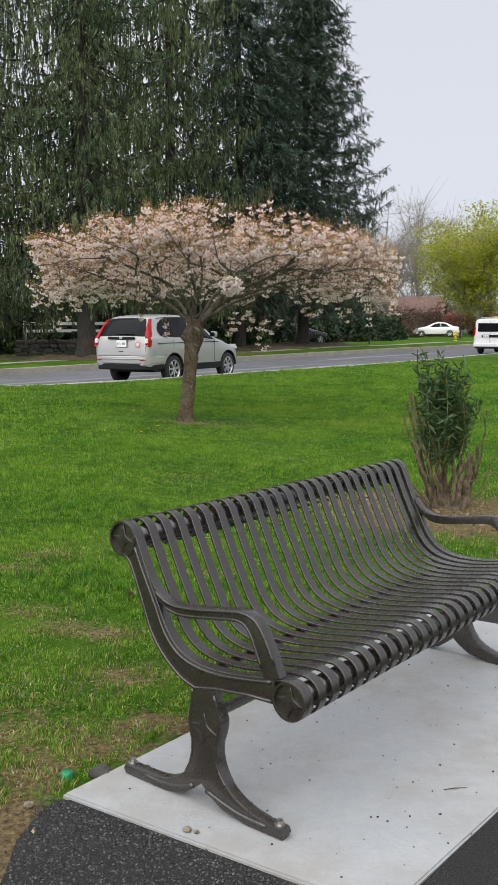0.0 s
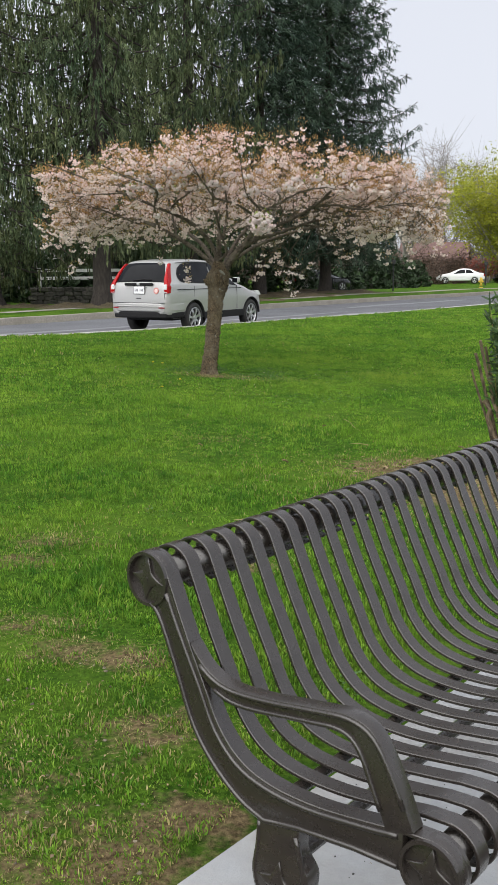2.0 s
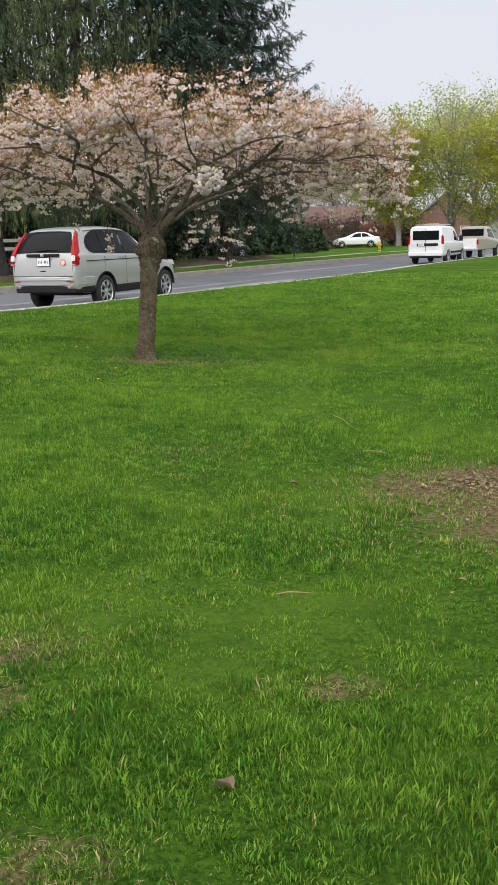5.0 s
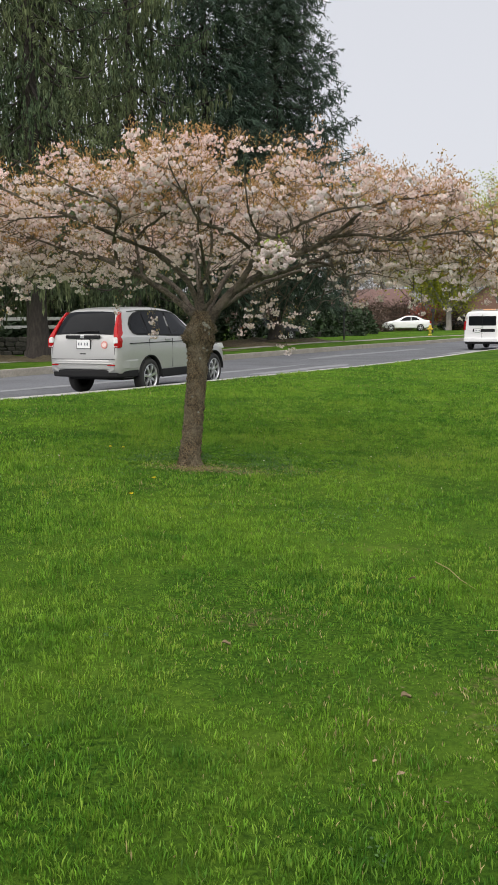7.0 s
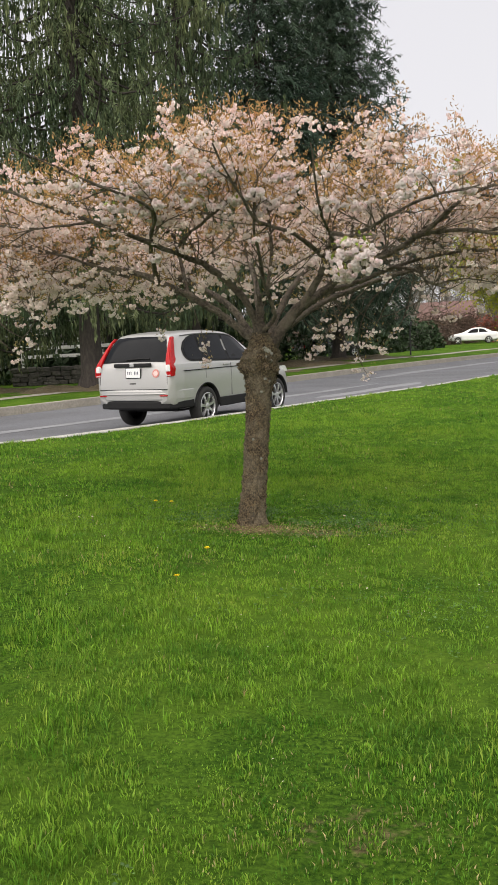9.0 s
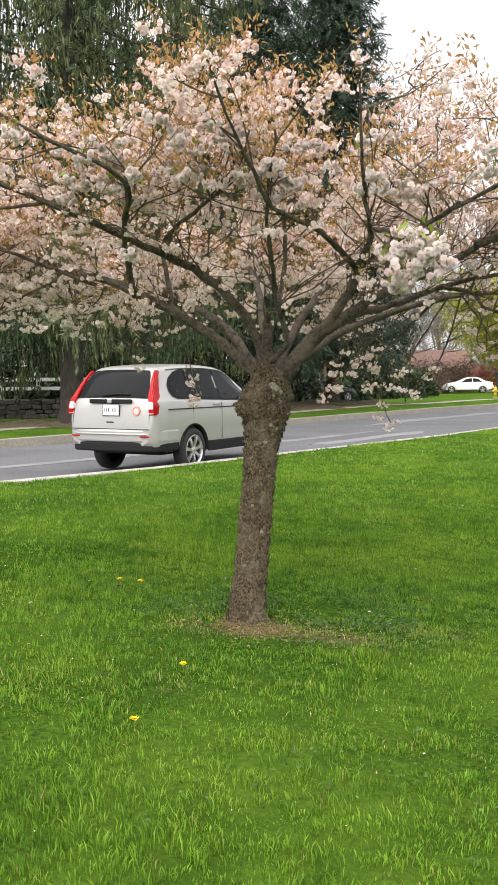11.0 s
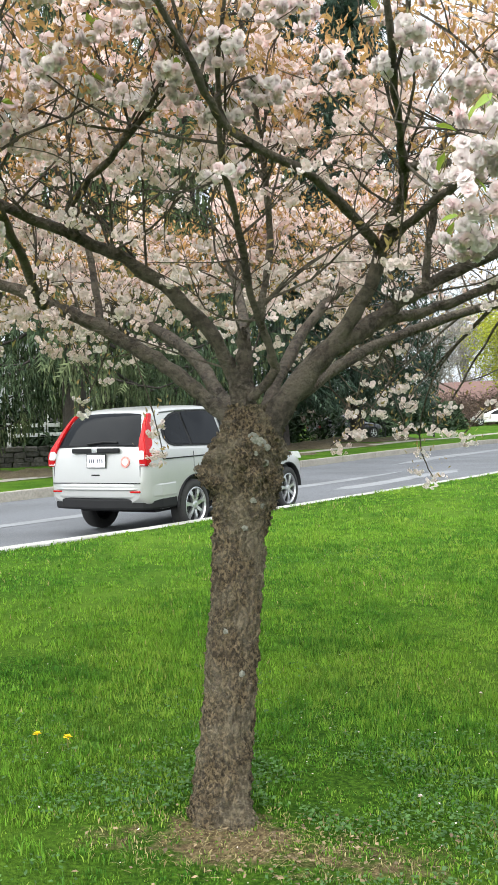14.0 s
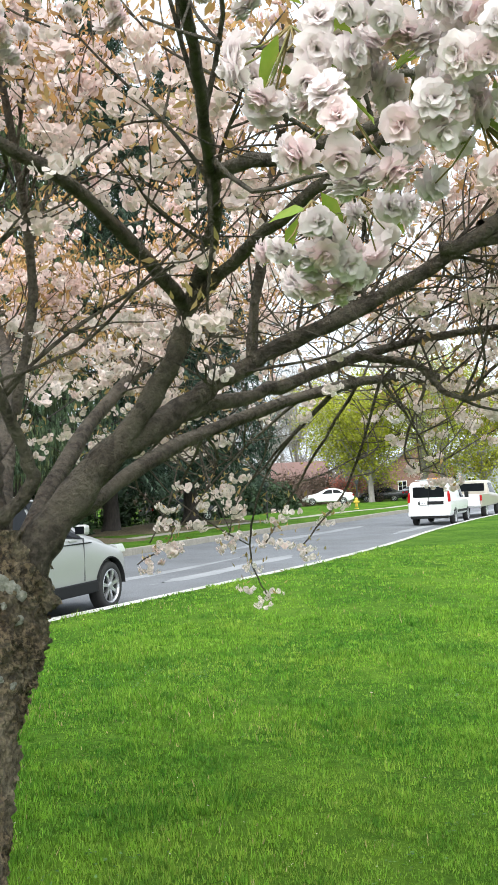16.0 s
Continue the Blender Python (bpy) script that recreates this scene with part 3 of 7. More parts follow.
        for pts, r in ((low, 0.006), (high, 0.006), ([(p[0] - .002, p[1] - .007) for p in arm_t[3:-2]], 0.005), ([(p[0] + .001, p[1] + .007) for p in arm_b[3:-2]], 0.005),
                       (smooth_path([(-.375, .06), (-.44, .035), (-.52, .024), (-.60, .024)], 4), 0.009),
                       (smooth_path([(-.32, .06), (-.25, .04), (-.17, .026), (-.08, .024)], 4), 0.009),
                       (smooth_path([(-.375, .385), (-.378, .33), (-.386, .27), (-.374, .21), (-.381, .15), (-.41, .09)], 4), 0.006), (smooth_path([(-.285, .385), (-.268, .31), (-.268, .262), (-.283, .21), (-.274, .15), (-.235, .09)], 4), 0.006)):
            tube(bm, [(p[0], ya, p[1]) for p in pts], r, 6)
        part("rib", bm, M["metal"], frame_ob, smooth=True)
        part("star_boss", star((-.327, .266), .056, y + side * .020, .014), M["metal"], frame_ob, smooth=True).data.set_sharp_from_angle(angle=radians(50))
        for c, r in ((top, 0.0605), (front, 0.0605)):
            bm = bmesh.new()
            ring = [(c[0] + r * math.cos(a), c[1] + r * math.sin(a)) for a in np.linspace(0, 2 * math.pi, 28, endpoint=False)]
            prism(bm, ring, 0.026, bevel=0.003, offset=y)
            for a0, a1 in zip(np.linspace(0, 2 * math.pi, 29)[:-1], np.linspace(0, 2 * math.pi, 29)[1:]):
                q = [bm.verts.new((c[0] + rr * math.cos(a), y + side * yy, c[1] + rr * math.sin(a))) for a, rr, yy in ((a0, r * .99, .012), (a1, r * .99, .012), (a1, r * .98, .023), (a0, r * .98, .023), (a1, r * .86, .023), (a0, r * .86, .023), (a1, r * .83, .012), (a0, r * .83, .012))]
                for k in ((0, 1, 2, 3), (3, 2, 4, 5), (5, 4, 6, 7)):
                    bm.faces.new([q[i] for i in k])
            bmesh.ops.recalc_face_normals(bm, faces=bm.faces)
            disc = part("hub_disc", bm, M["metal"], frame_ob, smooth=True)
            disc.data.set_sharp_from_angle(angle=radians(38))
            part("star_boss", star(c, r * .80, y + side * .014, .014), M["metal"], frame_ob, smooth=True).data.set_sharp_from_angle(angle=radians(50))
        for u in (-.672, -.042):
            bm = bmesh.new()
            bmesh.ops.create_cone(bm, cap_ends=True, segments=16, radius1=0.017, radius2=0.017, depth=0.004, matrix=Matrix.Translation((u, y, .038)))
            bmesh.ops.create_cone(bm, cap_ends=True, segments=6, radius1=0.0115, radius2=0.0105, depth=0.012, matrix=Matrix.Translation((u, y, .046)))
            part("bolt", bm, M["bolt"], frame_ob, "zinc-plated bolt")
    return root


BENCH = bench()
# local x forward, local y along the length
BENCH.matrix_world = pose(.409, 2.663, 0, 0, 0, math.degrees(-.645))


# ---- vehicles ----
def lathe(bm, profile, segments, axis="x"):
    """Revolves (offset, radius) pairs round the local x axis."""
    rings = []
    for k in range(segments):
        a = 2 * math.pi * k / segments
        rings.append([bm.verts.new((o, r * math.cos(a), r * math.sin(a))) for o, r in profile])
    for k in range(segments):
        a, b = rings[k], rings[(k + 1) % segments]
        for i in range(len(profile) - 1):
            bm.faces.new((a[i], a[i + 1], b[i + 1], b[i]))
    bmesh.ops.recalc_face_normals(bm, faces=bm.faces)
    return bm


def wheel(root, x, y, r, side, spokes=7, width=.215):
    """A wheel with tyre and spoked rim; side: +1 where its face looks to +x."""
    w = width / 2
    at = Matrix.Translation((x, y, r))
    bm = lathe(bmesh.new(), [(-w * .6, r * .62), (w * .55 * 1, r * .62), (w * .55, .02), (w * .5, .0)] if side > 0 else [(w * .6, r * .62), (-w * .55, r * .62), (-w * .55, .02), (-w * .5, .0)], 32)
    hub = part("wheel", bm, M["black"], root, smooth=False, matrix=at)
    bm = lathe(bmesh.new(), [(-w * .7, r * .64), (-w, r * .72), (-w * .98, r * .9), (-w * .75, r * .985), (-w * .3, r), (w * .3, r), (w * .75, r * .985), (w * .98, r * .9), (w, r * .72), (w * .7, r * .64)], 40)
    part("tyre", bm, M["rubber"], hub, smooth=True)
    bm = bmesh.new()
    lathe(bm, [(side * w * .95, r * .70), (side * w * 1.0, r * .67), (side * w * .8, r * .62), (side * w * .55, r * .61)], 36)
    for k in range(spokes):
        a = 2 * math.pi * k / spokes + .3
        c, s = math.cos(a), math.sin(a)
        pts = []
        for rr, hw, ox in ((r * .10, .026, .80), (r * .42, .021, .92), (r * .645, .034, .86)):
            pts.append([(side * w * ox, rr * c - h * s, rr * s + h * c) for h in (-hw, hw)] + [(side * w * (ox - .3), rr * c - h * s, rr * s + h * c) for h in (-hw, hw)])
        vs = [[bm.verts.new(p) for p in row] for row in pts]
        for a_, b_ in zip(vs[:-1], vs[1:]):
            for i, j in ((0, 1), (1, 3), (3, 2), (2, 0)):
                bm.faces.new((a_[i], a_[j], b_[j], b_[i]))
    lathe(bm, [(side * w * .5, r * .17), (side * w * .85, r * .16), (side * w * .92, r * .1), (side * w * .93, .0)], 18)
    bmesh.ops.recalc_face_normals(bm, faces=bm.faces)
    part("rim", bm, M["alloy"], hub, "silver alloy rim")
    return hub


class Shell:
    """A car body as sections along its length (y); tables of (y, value)."""

    def __init__(self, top, low, wide, roof, belt, edge=.07):
        self.t = {k: np.array(v) for k, v in dict(top=top, low=low, wide=wide, roof=roof, belt=belt).items()}
        self.edge = edge

    def val(self, key, y):
        h = .07 if y > -.45 else .012
        return float(np.interp((y - h, y, y + h), self.t[key][:, 0], self.t[key][:, 1]).mean())

    def ring(self, y):
        """The section with its corners rounded off."""
        s = self.section(y)
        (x0, z0), (x1, z1) = s[5], s[6]
        wall = [(x0 + (x1 - x0) * t, z0 + (z1 - z0) * t) for t in (.2, .5, .8)]
        return [tuple(p) for p in smooth_path(s[:6] + wall + s[6:], 3)]

    def section(self, y):
        zt, zl, xw, xr = (self.val(k, y) for k in ("top", "low", "wide", "roof"))
        zb = min(self.val("belt", y), zt - .05)
        ze = max(zb + .012, zt - self.edge)
        xr = min(xr, xw * .97)
        return [(xw * .80, zl), (xw * .965, zl + .06), (xw * .99, zl + (zb - zl) * .35), (xw, zl + (zb - zl) * .62), (xw * .985, zb - .05), (xw * .955, zb), (xr, ze), (xr * .86, ze + (zt - ze) * .72), (xr * .5, zt - .004), (0, zt)]

    def side(self, y, s, side, out=.004):
        sec = self.section(y)
        (x0, z0), (x1, z1) = sec[5], sec[6]
        n = Vector((z1 - z0, 0, x0 - x1)).normalized()
        return Vector((side * (x0 + (x1 - x0) * s + n.x * out), y, z0 + (z1 - z0) * s + n.z * out))

    def roof(self, y, x, out=.004):
        sec = self.section(y)
        xs = [p[0] for p in sec[6:]][::-1]
        zs = [p[1] for p in sec[6:]][::-1]
        d = (self.val("top", y + .01) - self.val("top", y - .01)) / .02
        n = Vector((0, -d, 1)).normalized()
        return Vector((x, y, float(np.interp(abs(x), xs, zs)))) + n * out

    def mesh(self, ys, root, material, arches, r, name="body"):
        bm = bmesh.new()
        rows = []
        for y in ys:
            s = self.ring(y)
            full = s + [(-x, z) for x, z in s[-2::-1]]
            rows.append([bm.verts.new((x, y, z)) for x, z in full])
        n = len(rows[0])
        for a, b in zip(rows[:-1], rows[1:]):
            for i in range(n):
                bm.faces.new((a[i], a[(i + 1) % n], b[(i + 1) % n], b[i]))
        bm.faces.new(rows[0][::-1])
        bm.faces.new(rows[-1])
        bmesh.ops.recalc_face_normals(bm, faces=bm.faces)
        raw = bpy.data.meshes.new("raw")
        bm.to_mesh(raw)
        bm.free()
        ob = new("raw", raw)
        cutter = bpy.data.meshes.new("cutter")
        bm = bmesh.new()
        for y in arches:
            for x in (-1, 1):
                bmesh.ops.create_cone(bm, cap_ends=True, segments=40, radius1=r * 1.17, radius2=r * 1.17, depth=.8, matrix=Matrix.Translation((x * 1.04, y, r * 1.02)) @ pose(0, 0, 0, 0, 90, 0))
        bm.to_mesh(cutter)
        bm.free()
        cob = new("cutter", cutter)
        mod = ob.modifiers.new("arch", "BOOLEAN")
        mod.object, mod.operation, mod.solver = cob, "DIFFERENCE", "EXACT"
        bpy.context.view_layer.update()
        me = bpy.data.meshes.new_from_object(ob.evaluated_get(bpy.context.evaluated_depsgraph_get()))
        for o in (ob, cob):
            bpy.data.objects.remove(o)
        me.materials.clear()
        out = part_mesh(name, me, material, root, smooth=True)
        me.set_sharp_from_angle(angle=radians(28))
        return out

    def pane(self, name, pts, root, material, side=0, out=.006, label=""):
        """A pane that follows the body: pts are (y, s) on a side, or (x, y) on the roof line when side is 0."""
        dense = []
        for (a0, a1), (b0, b1) in zip(pts, pts[1:] + pts[:1]):
            for t in np.linspace(0, 1, 5, endpoint=False):
                dense.append((a0 + (b0 - a0) * t, a1 + (b1 - a1) * t))
        bm = bmesh.new()
        for o in (out, out - .004):
            vs = [bm.verts.new(self.side(p[0], p[1], side, o) if side else self.roof(p[1], p[0], o)) for p in dense]
            c = [sum(p[0] for p in dense) / len(dense), sum(p[1] for p in dense) / len(dense)]
            mid = bm.verts.new(self.side(c[0], c[1], side, o) if side else self.roof(c[1], c[0], o))
            for i in range(len(vs)):
                bm.faces.new((vs[i], vs[(i + 1) % len(vs)], mid))
        bmesh.ops.recalc_face_normals(bm, faces=bm.faces)
        return part(name, bm, material, root, label)


def grid_pane(name, shell, rows, root, material, out, label=""):
    """A pane that lies on the body's top surface: rows of (y, half width)."""
    bm = bmesh.new()
    for lift in (out, out - .006):
        g = [[bm.verts.new(shell.roof(y, w * t, lift)) for t in np.linspace(-1, 1, 13)] for y, w in rows]
        for a, b in zip(g[:-1], g[1:]):
            for i in range(12):
                bm.faces.new((a[i], a[i + 1], b[i + 1], b[i]))
    bmesh.ops.recalc_face_normals(bm, faces=bm.faces)
    return part(name, bm, material, root, label, smooth=True)


def block(name, root, x0, x1, y0, y1, z0, z1, material, bevel=.01, label=""):
    bm = box(bmesh.new(), x0, x1, y0, y1, z0, z1, bevel)
    return part(name, bm, material, root, label)


def band_rect(name, root, path, material, label=""):
    """A bar of changing rectangular section: path rows are x, y, z, half width in x, half depth in y."""
    bm = bmesh.new()
    rows = []
    for x, y, z, w, d in path:
        rows.append([bm.verts.new((x + a * w, y + b * d, z)) for a, b in ((-1, -1), (1, -1), (1, 1), (-1, 1))])
    for a, b in zip(rows[:-1], rows[1:]):
        for i in range(4):
            bm.faces.new((a[i], a[(i + 1) % 4], b[(i + 1) % 4], b[i]))
    bm.faces.new(rows[0][::-1])
    bm.faces.new(rows[-1])
    bmesh.ops.recalc_face_normals(bm, faces=bm.faces)
    bmesh.ops.bevel(bm, geom=list(bm.edges), offset=.012, segments=2, affect="EDGES", clamp_overlap=True)
    return part(name, bm, material, root, label, smooth=False)


def number_plate(root, y, z, x=0.0):
    p = block("number_plate", root, x - .155, x + .155, y - .012, y, z - .08, z + .08, M["white"], .004, "white number plate in a dark frame")
    block("plate_frame", p, x - .165, x + .165, y - .009, y + .004, z - .09, z + .09, M["black"], .004)
    for k in range(7):
        if k != 3:
            block("bar", p, x - .118 + k * .036, x - .102 + k * .036, y - .0135, y - .011, z - .026, z + .026, M["ink"], 0)
    return p


def silver_car():
    root = thing("silver_car", "silver compact off-road estate car parked at the kerb", "car")
    sh = Shell(
        top=[(-1.0, .72), (-.985, .90), (-.965, 1.08), (-.93, 1.18), (-.83, 1.36), (-.70, 1.545), (-.58, 1.625), (-.4, 1.65), (0, 1.675), (.6, 1.68), (1.1, 1.65), (1.45, 1.575), (1.8, 1.40), (2.15, 1.20), (2.35, 1.12), (2.7, 1.07), (3.05, 1.0), (3.3, .90), (3.48, .76), (3.55, .62)],
        low=[(-1.0, .46), (-.9, .40), (-.5, .34), (3.2, .34), (3.55, .42)],
        wide=[(-1.0, .72), (-.97, .79), (-.9, .85), (-.7, .895), (0, .91), (2.6, .905), (3.0, .87), (3.3, .77), (3.48, .62), (3.55, .5)],
        roof=[(-1.0, .70), (-.93, .74), (-.80, .67), (-.62, .60), (-.3, .625), (.5, .65), (1.2, .635), (1.6, .62), (2.2, .68), (2.6, .60), (3.2, .52), (3.55, .4)],
        belt=[(-1.0, 1.13), (-.5, 1.13), (1.5, 1.08), (2.2, 1.02), (2.6, .92), (3.2, .80), (3.55, .62)])
    ys = sorted(set(np.round(np.concatenate([np.linspace(-1.0, -.5, 18), np.linspace(-.5, 2.2, 28), np.linspace(2.2, 3.55, 18)]), 3)))
    sh.mesh(ys, root, M["silver"], (0, 2.62), .345)
    for side in (-1, 1):
        for pts in ([(-.03, .08), (-.03, .92), (-.2, .87), (-.36, .72), (-.47, .5), (-.5, .3), (-.47, .14), (-.38, .08)], [(.02, .07), (.80, .06), (.80, .94), (.03, .93)], [(.87, .06), (1.88, .04), (1.74, .45), (1.5, .82), (1.36, .93), (.87, .94)]):
            sh.pane("side_window", pts, root, M["glass"], side, .014, "dark tinted window")
        sh.pane("window_surround", [(-.40, .03), (1.95, .0), (1.8, .5), (1.52, .9), (1.36, .98), (-.08, .97), (-.24, .91), (-.41, .75), (-.525, .5), (-.55, .28), (-.51, .1)], root, M["black"], side, .009)
        # tail lamps wrap the corners and climb the rear pillars
        lamp = band_rect("tail_lamp", root, [(side * .785, -.885, .915, .062, .105), (side * .785, -.88, 1.06, .064, .108), (side * .754, -.864, 1.15, .058, .097), (side * .716, -.828, 1.25, .046, .083), (side * .690, -.768, 1.36, .037, .068), (side * .650, -.694, 1.48, .030, .053), (side * .618, -.62, 1.57, .024, .045)], M["redlens"], "tall red tail lamp")
        band_rect("lens", lamp, [(side * .768, -.897, 1.0, .05, .108), (side * .760, -.887, 1.11, .045, .108)], M["clearlens"], "clear lens")
        band_rect("lens", lamp, [(side * .775, -.892, .93, .055, .110), (side * .775, -.891, .957, .055, .110)], M["clearlens"], "clear lens")
        block("reflector", root, side * .66 - .08, side * .66 + .08, -1.022, -.96, .588, .610, M["redlens"], .006, "red reflector")
        block("sill", root, side * .905 - .02, side * .905 + .02, .40, 2.22, .31, .47, M["black"], .015, "dark plastic sill")
        block("side_trim", root, side * .902 - .012, side * .902 + .012, -.70, 2.1, .985, 1.0, M["black"], .003)
        for y in (0, 2.62):
            bm = bmesh.new()
            for a0, a1 in zip(np.linspace(.02, math.pi - .02, 23)[:-1], np.linspace(.02, math.pi - .02, 23)[1:]):
                q = []
                for a in (a0, a1):
                    for rr, xx in ((.394, .78), (.394, .912), (.412, .915), (.416, .89)):
                        q.append(bm.verts.new((side * xx, y + rr * math.cos(a), .35 + rr * math.sin(a))))
                for i in range(3):
                    bm.faces.new((q[i], q[i + 1], q[i + 5], q[i + 4]))
            bmesh.ops.remove_doubles(bm, verts=bm.verts, dist=.001)
            bmesh.ops.recalc_face_normals(bm, faces=bm.faces)
            part("arch_trim", bm, M["black"], root, smooth=True)
        for y, z0 in ((.84, .49), (-.02, .82), (1.90, .49)):
            block("door_seam", root, side * .897 - .012, side * .897 + .012, y - .004, y + .004, z0, 1.06, M["grey_trim"], 0)
        for y in (.66, 1.60):
            block("door_handle", root, side * .915 - .014, side * .915 + .014, y - .1, y + .1, 1.03, 1.058, M["silver"], .008, "silver door handle")
        m = block("mirror", root, side * .99 - .09, side * .99 + .09, 1.66, 1.80, 1.11, 1.25, M["silver"], .04, "silver wing mirror")
        block("mirror_glass", m, side * .99 - .07, side * .99 + .07, 1.652, 1.662, 1.13, 1.23, M["glass"], 0)
        band_rect("headlamp", root, [(side * .66, 3.27, .78, .09, .12), (side * .67, 3.16, .90, .08, .13)], M["clearlens"], "clear headlamp")
        bm = tube(bmesh.new(), [sh.side(y, .99, side, .010) for y in np.linspace(-.4, 1.3, 14)], .009, 6)
        part("roof_strip", bm, M["grey_trim"], root)
    glass_rows = [(-.928, .62), (-.922, .675), (-.905, .70), (-.86, .675), (-.81, .64), (-.76, .61), (-.71, .58), (-.675, .55), (-.655, .50)]
    grid_pane("window_surround", sh, [(y - (.006 if y < -.9 else -.006 if y > -.66 else 0), w + .018) for y, w in glass_rows], root, M["black"], .006)
    grid_pane("rear_window", sh, glass_rows, root, M["glass"], .012, "dark rear window")
    grid_pane("windscreen", sh, [(y, .58 + (y - 1.5) * .12) for y in np.linspace(1.5, 2.18, 8)], root, M["glass"], .008, "dark windscreen")
    # bumper: painted ledge over a dark lower part
    for nm, z0, z1, grow, end, m in (("bumper", .515, .70, 0.0, -.44, M["silver"]), ("lower_bumper", .37, .517, -.012, -.43, M["black"])):
        half_plan = [(.0, -1.055), (.35, -1.045), (.6, -1.015), (.76, -.96), (.85, -.86), (.895, -.72), (.905, end)]
        plan = [(x + (grow if x else 0), y - grow) for x, y in half_plan] + [(.80, end), (.70, -.80)]
        plan = plan + [(-x, y) for x, y in plan[::-1] if x]
        bm = prism(bmesh.new(), plan, z1 - z0, axis=2, bevel=.028, offset=(z0 + z1) / 2)
        part(nm, bm, m, root, "dark plastic lower bumper" if m == M["black"] else "")
    bm = tube(bmesh.new(), [(x, y - .002, .632) for x, y in ((-.76, -.965), (-.6, -1.02), (-.35, -1.05), (0, -1.06), (.35, -1.05), (.6, -1.02), (.76, -.965))], .014, 8)
    part("bumper_ridge", bm, M["silver"], root, smooth=True)
    block("tailgate_line", root, -.74, .74, -1.012, -.98, .700, .710, M["black"], 0)
    for side in (-1, 1):
        block("tailgate_line", root, side * .735 - .004, side * .735 + .004, -.988, -.96, .71, .92, M["grey_trim"], 0)
    block("garnish", root, -.40, .40, -1.002, -.955, 1.085, 1.145, M["black"], .012, "black trim bar over the number plate")
    block("badge", root, -.045, .045, -1.012, -.98, 1.085, 1.15, M["alloy"], .012, "small chrome badge")
    number_plate(root, -.992, .985, .02)
    block("latch", root, -.07, .07, -1.0, -.96, .795, .815, M["black"], .004)
    bm = bmesh.new()
    bmesh.ops.create_cone(bm, cap_ends=True, segments=28, radius1=.07, radius2=.07, depth=.03, matrix=Matrix.Translation((.50, -.975, .97)) @ pose(0, 0, 0, 84, 0, 0))
    st = part("sticker", bm, M["sticker"], root, "round red and white sticker")
    bm = bmesh.new()
    bmesh.ops.create_cone(bm, cap_ends=True, segments=24, radius1=.045, radius2=.045, depth=.034, matrix=Matrix.Translation((.50, -.975, .97)) @ pose(0, 0, 0, 84, 0, 0))
    part("sticker_middle", bm, M["sticker_pale"], st)
    bm = tube(bmesh.new(), [(-.16, -.950, 1.20), (.1, -.940, 1.222), (.34, -.936, 1.215)], .014, 6)
    part("wiper", bm, M["black"], root, "black rear wiper")
    block("underside", root, -.66, .66, -.6, 3.2, .30, .46, M["black"], .03)
    for x, side in ((-.80, -1), (.80, 1)):
        for y in (0, 2.62):
            wheel(root, x, y, .345, side)
    return root


def stand(ob, x, y, heading, lift=0.0):
    """Puts a vehicle with its rear axle at (x, y), pointing along heading (a plan direction)."""
    h = Vector((*heading, 0)).normalized()
    r = Vector((h.y, -h.x, 0))
    n = Vector((x, y, 0)) + h * 1.3
    z = height(n.x, n.y) + lift
    ob.matrix_world = Matrix(((r.x, h.x, 0, x), (r.y, h.y, 0, y), (0, 0, 1, z), (0, 0, 0, 1)))
    return ob


CAR = silver_car()
_h = Vector((.444, .896, 0)).normalized()
_r = Vector((_h.y, -_h.x, 0))
CAR.matrix_world = Matrix(((_r.x, _h.x, 0, -2.97), (_r.y, _h.y, 0, 22.82), (0, 0, 1, height(-2.6, 23.6) - .18), (0, 0, 0, 1))) @ Matrix.Diagonal((.945, 1, 1, 1))


